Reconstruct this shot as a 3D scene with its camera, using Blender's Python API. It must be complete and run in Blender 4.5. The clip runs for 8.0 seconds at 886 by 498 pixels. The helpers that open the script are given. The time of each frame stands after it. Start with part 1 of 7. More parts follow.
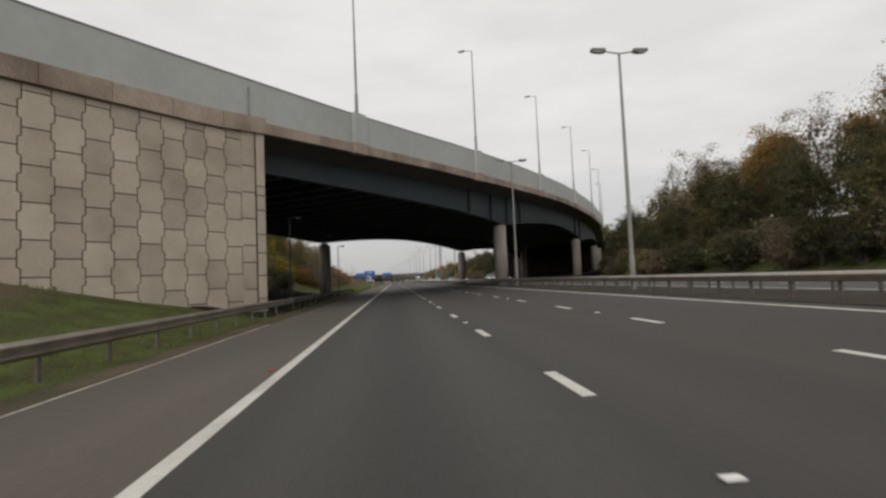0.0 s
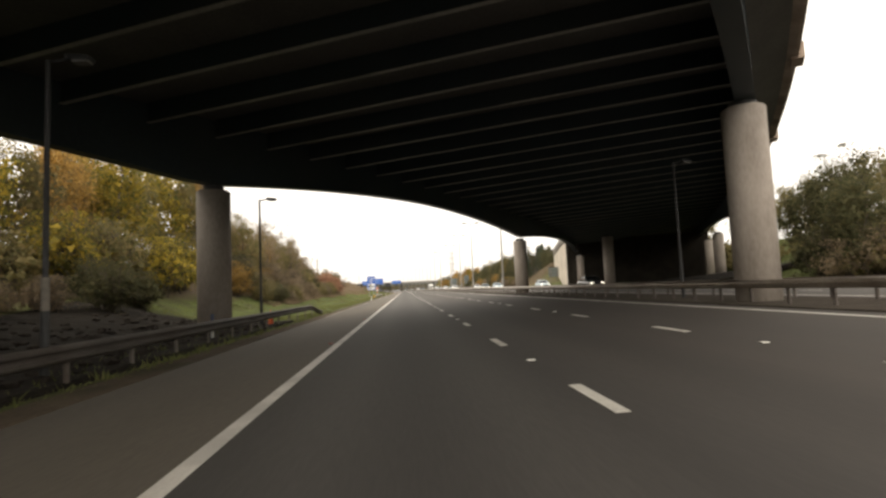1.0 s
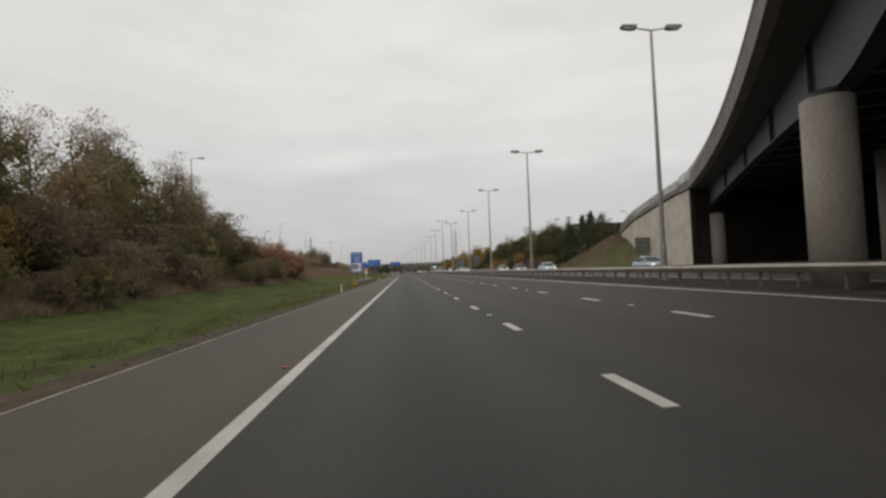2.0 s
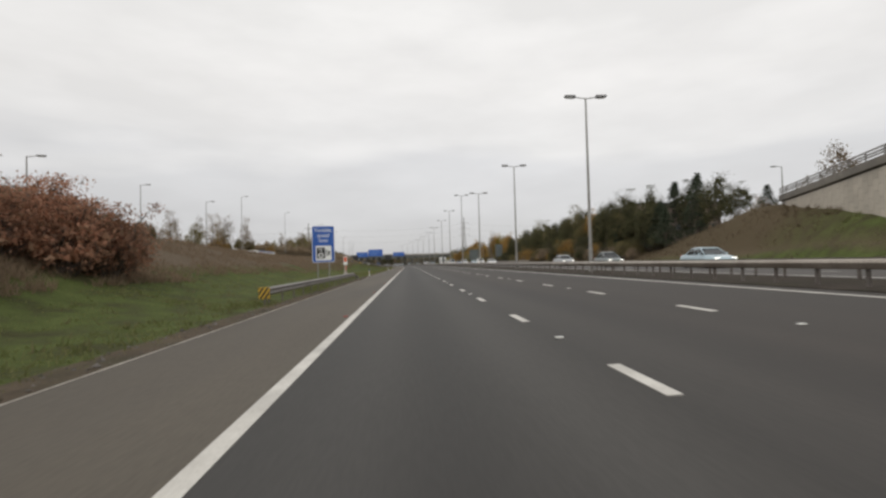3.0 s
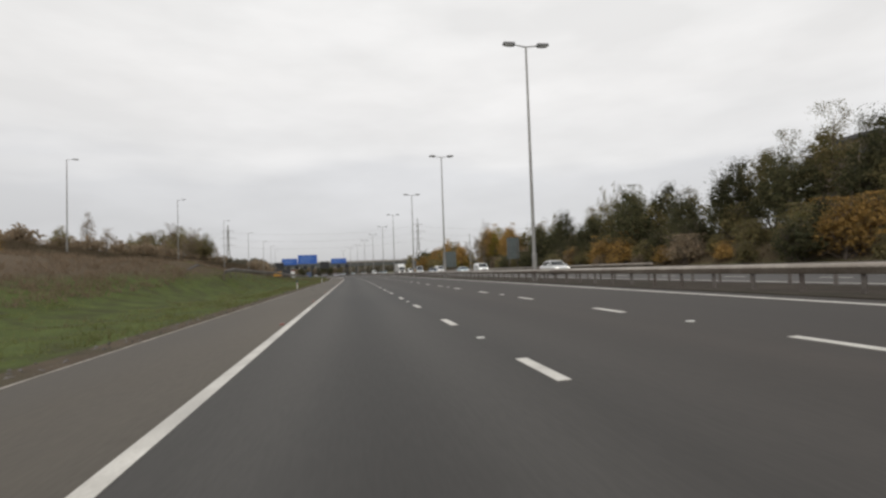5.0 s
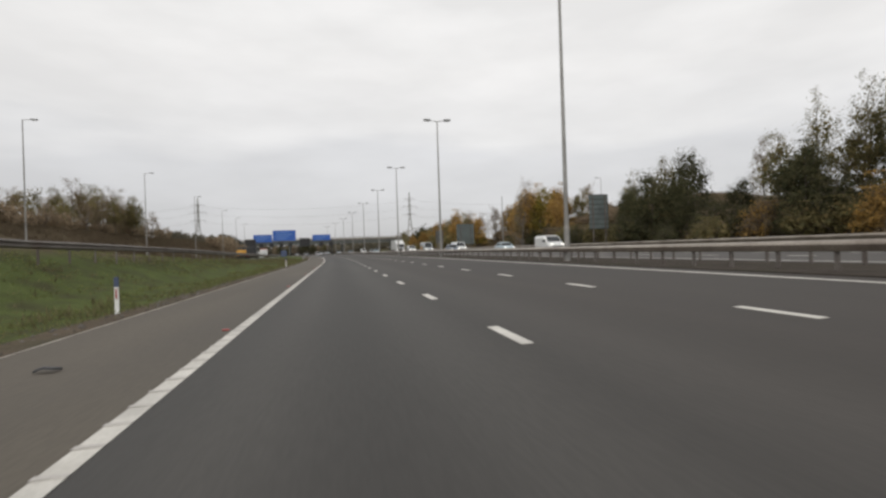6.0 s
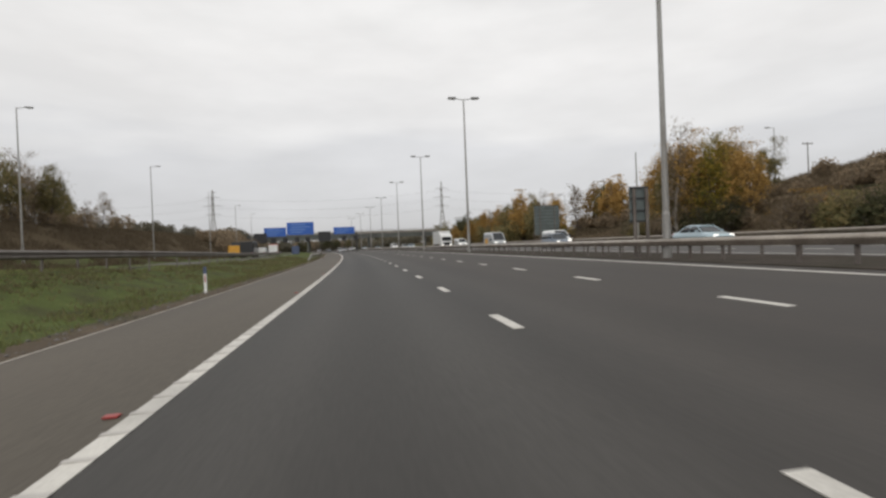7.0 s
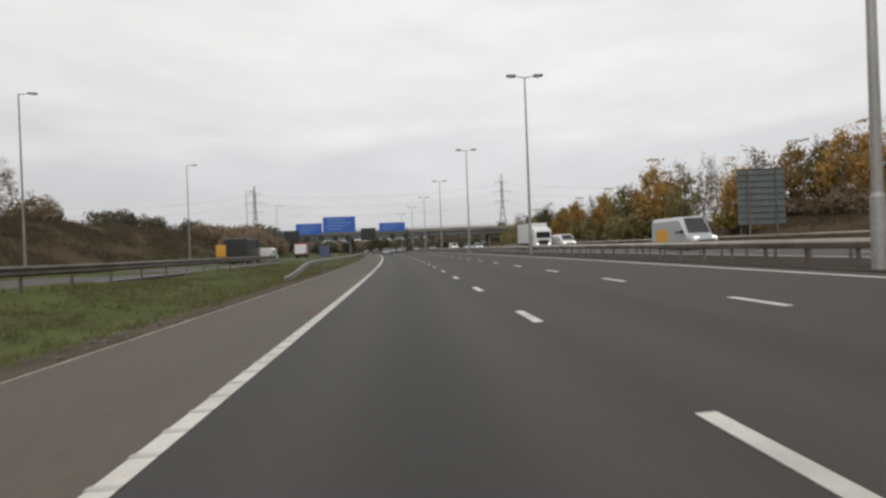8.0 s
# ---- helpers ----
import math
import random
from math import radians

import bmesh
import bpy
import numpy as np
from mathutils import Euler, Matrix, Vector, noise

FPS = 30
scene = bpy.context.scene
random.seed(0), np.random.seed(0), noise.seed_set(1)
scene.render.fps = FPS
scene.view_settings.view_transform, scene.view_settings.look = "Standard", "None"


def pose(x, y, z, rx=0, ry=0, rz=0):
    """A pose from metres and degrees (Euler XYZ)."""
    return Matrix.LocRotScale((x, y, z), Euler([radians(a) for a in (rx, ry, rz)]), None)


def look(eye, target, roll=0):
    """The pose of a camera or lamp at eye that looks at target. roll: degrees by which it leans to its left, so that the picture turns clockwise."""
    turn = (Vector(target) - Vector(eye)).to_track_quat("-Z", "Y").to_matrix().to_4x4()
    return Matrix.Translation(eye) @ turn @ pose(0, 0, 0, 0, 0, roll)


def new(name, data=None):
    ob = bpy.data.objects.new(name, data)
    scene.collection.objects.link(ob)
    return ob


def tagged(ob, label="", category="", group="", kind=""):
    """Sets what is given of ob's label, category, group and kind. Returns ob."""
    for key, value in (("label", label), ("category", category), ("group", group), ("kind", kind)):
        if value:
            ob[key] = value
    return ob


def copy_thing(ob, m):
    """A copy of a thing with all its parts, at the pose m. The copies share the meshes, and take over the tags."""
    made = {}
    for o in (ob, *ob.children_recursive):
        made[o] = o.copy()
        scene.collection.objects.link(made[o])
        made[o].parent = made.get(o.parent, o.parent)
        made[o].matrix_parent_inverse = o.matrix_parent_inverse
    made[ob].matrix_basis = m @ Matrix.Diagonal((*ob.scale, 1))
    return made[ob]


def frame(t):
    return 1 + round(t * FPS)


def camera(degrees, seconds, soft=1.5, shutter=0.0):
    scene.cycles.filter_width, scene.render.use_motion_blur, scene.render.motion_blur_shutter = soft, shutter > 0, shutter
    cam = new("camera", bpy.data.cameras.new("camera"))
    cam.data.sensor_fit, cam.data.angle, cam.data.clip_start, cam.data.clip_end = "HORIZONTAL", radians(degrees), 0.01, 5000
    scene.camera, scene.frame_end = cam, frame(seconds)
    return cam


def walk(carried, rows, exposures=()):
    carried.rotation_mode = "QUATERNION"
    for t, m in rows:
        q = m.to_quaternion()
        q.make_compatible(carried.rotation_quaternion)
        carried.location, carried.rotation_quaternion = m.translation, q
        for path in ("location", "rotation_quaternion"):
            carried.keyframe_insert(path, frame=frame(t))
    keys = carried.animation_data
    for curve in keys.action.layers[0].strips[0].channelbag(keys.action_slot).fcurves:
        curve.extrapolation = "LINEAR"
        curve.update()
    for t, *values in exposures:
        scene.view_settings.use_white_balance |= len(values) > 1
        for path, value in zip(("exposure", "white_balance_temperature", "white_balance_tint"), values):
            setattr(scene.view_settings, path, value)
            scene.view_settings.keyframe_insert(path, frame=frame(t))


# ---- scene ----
FOV = 80.87
cam = camera(FOV, 8.0, soft=2.6, shutter=0.035)
PATH = [
    (0.0, pose(-1.853, -5.007, 1.201, 93.321, 2.428, -5.311)),
    (0.5, pose(-1.907, 14.757, 1.189, 94.042, 2.059, -4.199)),
    (1.0, pose(-1.894, 34.296, 1.174, 94.296, 2.543, -4.213)),
    (1.2, pose(-1.886, 42.147, 1.158, 94.142, 2.600, -4.296)),
    (2.3, pose(-2.245, 85.176, 1.176, 92.103, 1.965, -4.132)),
    (2.5, pose(-2.299, 92.716, 1.170, 94.118, 2.183, -3.617)),
    (3.0, pose(-2.222, 112.393, 1.173, 91.515, 1.521, -3.827)),
    (3.5, pose(-2.156, 131.479, 1.131, 91.505, 1.953, -0.890)),
    (4.0, pose(-2.049, 150.498, 1.149, 91.517, 3.196, 2.283)),
    (4.5, pose(-2.035, 169.927, 1.111, 92.351, 2.720, -3.241)),
    (4.7, pose(-2.031, 177.855, 1.129, 92.575, 2.314, -6.516)),
    (5.8, pose(-2.061, 220.199, 1.089, 90.582, 1.794, -12.460)),
    (6.0, pose(-2.032, 227.899, 1.079, 89.998, 1.848, -11.534)),
    (6.5, pose(-1.970, 246.953, 1.102, 88.830, 2.178, -10.405)),
    (7.0, pose(-1.898, 265.940, 1.088, 89.552, 2.231, -8.750)),
    (7.2, pose(-1.929, 273.274, 1.084, 89.698, 1.730, -8.400)),
    (7.5, pose(-1.921, 284.536, 1.123, 90.749, 1.788, -7.172)),
    (8.0, pose(-2.112, 303.627, 1.147, 89.817, 2.178, -3.148)),
]
EXPOSURES = [(0.0, -0.30, 6750, 10), (0.5, -0.25, 6850, 10), (0.8, 0.35, 7300, 10), (1.0, 0.95, 7700, 11), (1.2, 1.12, 7700, 11), (1.6, 0.6, 7200, 10), (2.0, -0.35, 6800, 10), (2.3, -0.60, 6700, 10), (2.5, -0.58, 6700, 10),
             (2.8, -0.28, 6700, 10), (3.2, -0.13, 6700, 10), (4.5, -0.14, 6650, 10), (6.5, -0.16, 6650, 10), (8.0, -0.16, 6650, 10)]
walk(cam, PATH, EXPOSURES)

# ---------------------------------------------------------------- sky and sun
world = bpy.data.worlds.new("overcast_sky")
scene.world = world
world.use_nodes = True
wn, wl = world.node_tree.nodes, world.node_tree.links
wn.clear()
w_out = wn.new("ShaderNodeOutputWorld")
w_bg = wn.new("ShaderNodeBackground")
w_sky = wn.new("ShaderNodeTexSky")
w_sky.sky_type = "NISHITA"
w_sky.sun_disc = False
w_sky.sun_elevation = radians(32)
w_sky.sun_rotation = radians(200)
w_sky.air_density, w_sky.dust_density = 1.0, 3.0
w_hsv = wn.new("ShaderNodeHueSaturation")
w_hsv.inputs["Saturation"].default_value = 0.12
w_hsv.inputs["Value"].default_value = 0.05
wl.new(w_sky.outputs[0], w_hsv.inputs["Color"])
# cloud layer: soft grey banks, darker and bluer low over the horizon
w_tc = wn.new("ShaderNodeTexCoord")
w_map = wn.new("ShaderNodeMapping")
w_map.inputs["Scale"].default_value = (1.3, 1.3, 7.0)
wl.new(w_tc.outputs["Generated"], w_map.inputs["Vector"])
w_noise = wn.new("ShaderNodeTexNoise")
w_noise.inputs["Scale"].default_value = 2.1
w_noise.inputs["Detail"].default_value = 5.0
w_noise.inputs["Roughness"].default_value = 0.45
wl.new(w_map.outputs[0], w_noise.inputs["Vector"])
w_sep = wn.new("ShaderNodeSeparateXYZ")
wl.new(w_tc.outputs["Generated"], w_sep.inputs[0])
w_wob = wn.new("ShaderNodeMath")
w_wob.operation = "MULTIPLY_ADD"
w_wob.inputs[1].default_value = 0.15
wl.new(w_noise.outputs["Fac"], w_wob.inputs[0])
wl.new(w_sep.outputs["Z"], w_wob.inputs[2])
w_ramp = wn.new("ShaderNodeValToRGB")
cr = w_ramp.color_ramp
cr.elements[0].position, cr.elements[0].color = 0.0, (0.60, 0.61, 0.625, 1)
cr.elements[1].position, cr.elements[1].color = 0.57, (0.86, 0.865, 0.87, 1)
for pos, c in ((0.075, (0.59, 0.60, 0.62)), (0.16, (0.56, 0.572, 0.60)), (0.245, (0.585, 0.597, 0.625)), (0.285, (0.71, 0.715, 0.728)), (0.38, (0.79, 0.79, 0.795))):
    el = cr.elements.new(pos)
    el.color = (*c, 1)
wl.new(w_wob.outputs[0], w_ramp.inputs[0])
w_lump = wn.new("ShaderNodeTexNoise")
w_lump.inputs["Scale"].default_value = 4.2
w_lump.inputs["Detail"].default_value = 4.0
w_lmap = wn.new("ShaderNodeMapping")
w_lmap.inputs["Scale"].default_value = (1.0, 1.0, 3.2)
wl.new(w_tc.outputs["Generated"], w_lmap.inputs["Vector"])
wl.new(w_lmap.outputs[0], w_lump.inputs["Vector"])
w_lr = wn.new("ShaderNodeMapRange")
w_lr.inputs["From Min"].default_value, w_lr.inputs["From Max"].default_value = 0.35, 0.65
w_lr.inputs["To Min"].default_value, w_lr.inputs["To Max"].default_value = 0.92, 1.05
wl.new(w_lump.outputs["Fac"], w_lr.inputs["Value"])
w_cloud = wn.new("ShaderNodeMixRGB")
w_cloud.blend_type = "MULTIPLY"
w_cloud.inputs["Fac"].default_value = 1.0
wl.new(w_ramp.outputs[0], w_cloud.inputs["Color1"])
wl.new(w_lr.outputs[0], w_cloud.inputs["Color2"])
w_mix = wn.new("ShaderNodeMixRGB")
w_mix.blend_type = "ADD"
w_mix.inputs["Fac"].default_value = 1.0
wl.new(w_cloud.outputs[0], w_mix.inputs["Color1"])
wl.new(w_hsv.outputs[0], w_mix.inputs["Color2"])
wl.new(w_mix.outputs[0], w_bg.inputs["Color"])
w_bg.inputs["Strength"].default_value = 0.95
wl.new(w_bg.outputs[0], w_out.inputs[0])

sun = new("sun", bpy.data.lights.new("sun", "SUN"))
sun.data.energy, sun.data.angle, sun.data.color = 0.7, radians(30), (1.0, 0.97, 0.92)
sun.matrix_world = look((0, 0, 50), (30, 40, 0))

# ---------------------------------------------------------------- materials
def material(name, colour, dark, scale=1.0, rough=0.8, metal=0.0, bump=0.2, stretch=(1, 1, 1), fine=14.0, stain=None, stain_amount=0.5, bump_dist=0.01, vary=0.0):
    """Two tones mixed by coarse and fine noise, with fine relief; stain: a third tone in soft patches; vary: per-piece change of tone."""
    m = bpy.data.materials.new(name)
    m.use_nodes = True
    nt = m.node_tree
    b = nt.nodes["Principled BSDF"]
    tc = nt.nodes.new("ShaderNodeTexCoord")
    mp = nt.nodes.new("ShaderNodeMapping")
    mp.inputs["Scale"].default_value = stretch
    geo = nt.nodes.new("ShaderNodeNewGeometry")
    nt.links.new(geo.outputs["Position"], mp.inputs["Vector"])
    n1 = nt.nodes.new("ShaderNodeTexNoise")
    n1.inputs["Scale"].default_value, n1.inputs["Detail"].default_value = scale, 5
    n2 = nt.nodes.new("ShaderNodeTexNoise")
    n2.inputs["Scale"].default_value, n2.inputs["Detail"].default_value = scale * fine, 3
    nt.links.new(mp.outputs[0], n1.inputs["Vector"])
    nt.links.new(mp.outputs[0], n2.inputs["Vector"])
    add = nt.nodes.new("ShaderNodeMath")
    add.operation = "ADD"
    nt.links.new(n1.outputs["Fac"], add.inputs[0])
    nt.links.new(n2.outputs["Fac"], add.inputs[1])
    ramp = nt.nodes.new("ShaderNodeMapRange")
    ramp.inputs["From Min"].default_value, ramp.inputs["From Max"].default_value = 0.7, 1.3
    nt.links.new(add.outputs[0], ramp.inputs["Value"])
    mix = nt.nodes.new("ShaderNodeMixRGB")
    mix.inputs["Color1"].default_value, mix.inputs["Color2"].default_value = (*dark, 1), (*colour, 1)
    nt.links.new(ramp.outputs[0], mix.inputs["Fac"])
    out = mix.outputs[0]
    if stain:
        n3 = nt.nodes.new("ShaderNodeTexNoise")
        n3.inputs["Scale"].default_value, n3.inputs["Detail"].default_value = scale * 0.37, 6
        nt.links.new(mp.outputs[0], n3.inputs["Vector"])
        r3 = nt.nodes.new("ShaderNodeMapRange")
        r3.inputs["From Min"].default_value, r3.inputs["From Max"].default_value = 0.48, 0.68
        r3.inputs["To Max"].default_value = stain_amount
        nt.links.new(n3.outputs["Fac"], r3.inputs["Value"])
        mx = nt.nodes.new("ShaderNodeMixRGB")
        mx.inputs["Color2"].default_value = (*stain, 1)
        nt.links.new(r3.outputs[0], mx.inputs["Fac"])
        nt.links.new(out, mx.inputs["Color1"])
        out = mx.outputs[0]
    if vary:
        info = nt.nodes.new("ShaderNodeObjectInfo")
        rv = nt.nodes.new("ShaderNodeMapRange")
        rv.inputs["To Min"].default_value, rv.inputs["To Max"].default_value = 1 - vary, 1 + vary
        nt.links.new(info.outputs["Random"], rv.inputs["Value"])
        hs = nt.nodes.new("ShaderNodeHueSaturation")
        nt.links.new(rv.outputs[0], hs.inputs["Value"])
        nt.links.new(out, hs.inputs["Color"])
        out = hs.outputs[0]
    nt.links.new(out, b.inputs["Base Color"])
    b.inputs["Roughness"].default_value, b.inputs["Metallic"].default_value = rough, metal
    if bump:
        bp = nt.nodes.new("ShaderNodeBump")
        bp.inputs["Strength"].default_value, bp.inputs["Distance"].default_value = bump, bump_dist
        nt.links.new(n2.outputs["Fac"], bp.inputs["Height"])
        nt.links.new(bp.outputs[0], b.inputs["Normal"])
    return m


def leaf_material(name, tones, see_through=0.45):
    """Leaves: each clump takes its own tone from the row."""
    m = bpy.data.materials.new(name)
    m.use_nodes = True
    nt = m.node_tree
    b = nt.nodes["Principled BSDF"]
    geo = nt.nodes.new("ShaderNodeNewGeometry")
    ramp = nt.nodes.new("ShaderNodeValToRGB")
    ramp.color_ramp.interpolation = "LINEAR"
    els = ramp.color_ramp.elements
    els[0].color, els[1].color = (*tones[0], 1), (*tones[-1], 1)
    for i, c in enumerate(tones[1:-1]):
        els.new((i + 1) / (len(tones) - 1)).color = (*c, 1)
    nt.links.new(geo.outputs["Random Per Island"], ramp.inputs[0])
    info = nt.nodes.new("ShaderNodeObjectInfo")
    rv = nt.nodes.new("ShaderNodeMapRange")
    rv.inputs["To Min"].default_value, rv.inputs["To Max"].default_value = 0.75, 1.25
    nt.links.new(info.outputs["Random"], rv.inputs["Value"])
    hs = nt.nodes.new("ShaderNodeHueSaturation")
    nt.links.new(rv.outputs[0], hs.inputs["Value"])
    nt.links.new(ramp.outputs[0], hs.inputs["Color"])
    nt.links.new(hs.outputs[0], b.inputs["Base Color"])
    b.inputs["Roughness"].default_value = 0.8
    b.inputs["Specular IOR Level"].default_value = 0.2
    tr = nt.nodes.new("ShaderNodeBsdfTranslucent")
    nt.links.new(hs.outputs[0], tr.inputs["Color"])
    mixer = nt.nodes.new("ShaderNodeMixShader")
    mixer.inputs[0].default_value = see_through
    nt.links.new(b.outputs[0], mixer.inputs[1])
    nt.links.new(tr.outputs[0], mixer.inputs[2])
    nt.links.new(mixer.outputs[0], nt.nodes["Material Output"].inputs["Surface"])
    return m


M = {}
M["asphalt"] = material("asphalt", (0.0525, 0.0490, 0.0450), (0.040, 0.0372, 0.0342), 0.5, 0.78, bump=0.25, stretch=(1, 0.12, 1), fine=60, stain=(0.03, 0.03, 0.031), stain_amount=0.55, bump_dist=0.006)


def lane_wear(m, bands, tint=None):
    """Worn bands along the road: (middle across, half width, how much lighter or darker)."""
    nt = m.node_tree
    b = nt.nodes["Principled BSDF"]
    src = b.inputs["Base Color"].links[0].from_socket
    geo = nt.nodes.new("ShaderNodeNewGeometry")
    sep = nt.nodes.new("ShaderNodeSeparateXYZ")
    nt.links.new(geo.outputs["Position"], sep.inputs[0])
    # the bands swing with the bend
    by = nt.nodes.new("ShaderNodeMath")
    by.operation = "SUBTRACT"
    by.inputs[1].default_value = 278.0
    nt.links.new(sep.outputs["Y"], by.inputs[0])
    mx = nt.nodes.new("ShaderNodeMath")
    mx.operation = "MAXIMUM"
    mx.inputs[1].default_value = 0.0
    nt.links.new(by.outputs[0], mx.inputs[0])
    sq = nt.nodes.new("ShaderNodeMath")
    sq.operation = "POWER"
    sq.inputs[1].default_value = 2.0
    nt.links.new(mx.outputs[0], sq.inputs[0])
    across = nt.nodes.new("ShaderNodeMath")
    across.operation = "MULTIPLY_ADD"
    across.inputs[1].default_value = 1 / 3250.0
    nt.links.new(sq.outputs[0], across.inputs[0])
    nt.links.new(sep.outputs["X"], across.inputs[2])
    total = None
    for mid, half, amount in bands:
        d = nt.nodes.new("ShaderNodeMath")
        d.operation = "SUBTRACT"
        d.inputs[1].default_value = mid
        nt.links.new(across.outputs[0], d.inputs[0])
        a = nt.nodes.new("ShaderNodeMath")
        a.operation = "ABSOLUTE"
        nt.links.new(d.outputs[0], a.inputs[0])
        r = nt.nodes.new("ShaderNodeMapRange")
        r.interpolation_type = "SMOOTHSTEP"
        r.inputs["From Min"].default_value, r.inputs["From Max"].default_value = half, 0.0
        r.inputs["To Min"].default_value, r.inputs["To Max"].default_value = 0.0, amount
        nt.links.new(a.outputs[0], r.inputs["Value"])
        if total is None:
            total = r.outputs[0]
        else:
            ad = nt.nodes.new("ShaderNodeMath")
            nt.links.new(total, ad.inputs[0])
            nt.links.new(r.outputs[0], ad.inputs[1])
            total = ad.outputs[0]
    one = nt.nodes.new("ShaderNodeMath")
    one.inputs[1].default_value = 1.0
    nt.links.new(total, one.inputs[0])
    hs = nt.nodes.new("ShaderNodeHueSaturation")
    nt.links.new(one.outputs[0], hs.inputs["Value"])
    nt.links.new(src, hs.inputs["Color"])
    out = hs.outputs[0]
    if tint:
        r = nt.nodes.new("ShaderNodeMapRange")
        r.inputs["From Min"].default_value, r.inputs["From Max"].default_value = -1.0, 2.5
        nt.links.new(across.outputs[0], r.inputs["Value"])
        mm = nt.nodes.new("ShaderNodeMixRGB")
        mm.blend_type = "MULTIPLY"
        mm.inputs["Color2"].default_value = (*tint, 1)
        nt.links.new(r.outputs[0], mm.inputs["Fac"])
        nt.links.new(out, mm.inputs["Color1"])
        out = mm.outputs[0]
    nt.links.new(out, b.inputs["Base Color"])


lane_wear(M["asphalt"], ((-1.83, 0.75, -0.20), (-2.75, 0.6, 0.16), (-0.85, 0.6, 0.16), (-0.05, 0.35, -0.12), (1.8, 0.8, -0.12), (0.85, 0.5, 0.10), (2.7, 0.5, 0.10), (5.3, 0.9, -0.08)), (0.84, 0.74, 0.685))
M["shoulder"] = material("shoulder_asphalt", (0.105, 0.090, 0.071), (0.075, 0.064, 0.050), 0.5, 0.85, bump=0.35, stretch=(1, 0.15, 1), fine=60, stain=(0.06, 0.055, 0.05), stain_amount=0.6, bump_dist=0.006)
M["far_asphalt"] = material("weathered_asphalt", (0.092, 0.084, 0.078), (0.058, 0.053, 0.050), 0.5, 0.85, bump=0.3, stretch=(1, 0.12, 1), fine=60, stain=(0.05, 0.05, 0.05), stain_amount=0.5)
M["kerb_paint"] = material("kerb_line_paint", (0.56, 0.515, 0.455), (0.27, 0.245, 0.215), 1.6, 0.8, bump=0.3, fine=12, stain=(0.2, 0.18, 0.15), stain_amount=0.6)
M["median"] = material("median_dirt", (0.085, 0.072, 0.060), (0.040, 0.034, 0.029), 1.2, 0.95, bump=0.9, fine=16, stain=(0.05, 0.048, 0.034), stain_amount=0.6, bump_dist=0.03)
# soil tone lowered well below bare earth: the shade under the bridge is included
M["soil"] = material("dark_soil_and_shade", (0.026, 0.022, 0.018), (0.011, 0.0095, 0.008), 0.9, 0.95, bump=0.9, fine=14, stain=(0.03, 0.027, 0.023), stain_amount=0.6, bump_dist=0.05)
M["rock"] = material("rubble_stone", (0.055, 0.047, 0.040), (0.020, 0.017, 0.015), 1.6, 0.95, bump=0.6, fine=10, bump_dist=0.03)
M["far_coping"] = material("grey_coping_concrete", (0.26, 0.235, 0.20), (0.17, 0.155, 0.135), 0.8, 0.9, bump=0.3, fine=16, stain=(0.12, 0.11, 0.10), stain_amount=0.6)
M["pale_panel"] = material("pale_panel_concrete", (0.60, 0.542, 0.46), (0.49, 0.44, 0.37), 0.8, 0.88, bump=0.35, fine=22, stain=(0.36, 0.32, 0.27), stain_amount=0.5, vary=0.08)
M["paint"] = material("road_paint", (0.66, 0.64, 0.59), (0.46, 0.44, 0.40), 2.0, 0.6, bump=0.3, fine=20, stain=(0.30, 0.29, 0.27), stain_amount=0.5, bump_dist=0.004)
M["rib"] = material("worn_rib_paint", (0.50, 0.48, 0.45), (0.40, 0.38, 0.36), 4.0, 0.8, bump=0.2)
M["stud"] = material("stud_white", (0.8, 0.8, 0.76), (0.6, 0.6, 0.56), 4, 0.4)
M["stud_red"] = material("stud_red", (0.40, 0.05, 0.045), (0.26, 0.035, 0.03), 4, 0.4)
M["gravel"] = material("verge_gravel", (0.135, 0.106, 0.077), (0.066, 0.053, 0.040), 1.2, 0.95, bump=0.9, fine=16, stain=(0.05, 0.055, 0.03), stain_amount=0.6, bump_dist=0.04)
M["kerb"] = material("kerb_concrete", (0.42, 0.39, 0.35), (0.26, 0.24, 0.21), 1.5, 0.85, bump=0.3, stain=(0.14, 0.12, 0.10))
M["wall_panel"] = material("panel_concrete", (0.56, 0.485, 0.395), (0.43, 0.368, 0.295), 0.8, 0.88, bump=0.45, fine=22, stain=(0.31, 0.25, 0.185), stain_amount=0.6, vary=0.14)
M["joint"] = material("dark_joint", (0.105, 0.080, 0.062), (0.055, 0.044, 0.035), 2, 0.95)
M["coping"] = material("weathered_coping", (0.42, 0.335, 0.275), (0.28, 0.215, 0.172), 0.9, 0.9, bump=0.3, stretch=(1, 1, 0.5), fine=14, stain=(0.12, 0.085, 0.065), stain_amount=0.75, vary=0.16)
M["parapet"] = material("parapet_grey", (0.48, 0.49, 0.475), (0.42, 0.428, 0.415), 0.35, 0.55, bump=0.04, fine=6, stain=(0.36, 0.365, 0.35), stain_amount=0.5)
M["girder"] = material("girder_paint", (0.025, 0.040, 0.048), (0.016, 0.026, 0.032), 0.5, 0.6, bump=0.1, fine=18, stain=(0.04, 0.045, 0.045), stain_amount=0.6)
M["flange"] = material("cross_girder_paint", (0.36, 0.355, 0.33), (0.22, 0.215, 0.20), 0.6, 0.6, bump=0.1, stain=(0.08, 0.08, 0.075), stain_amount=0.6)
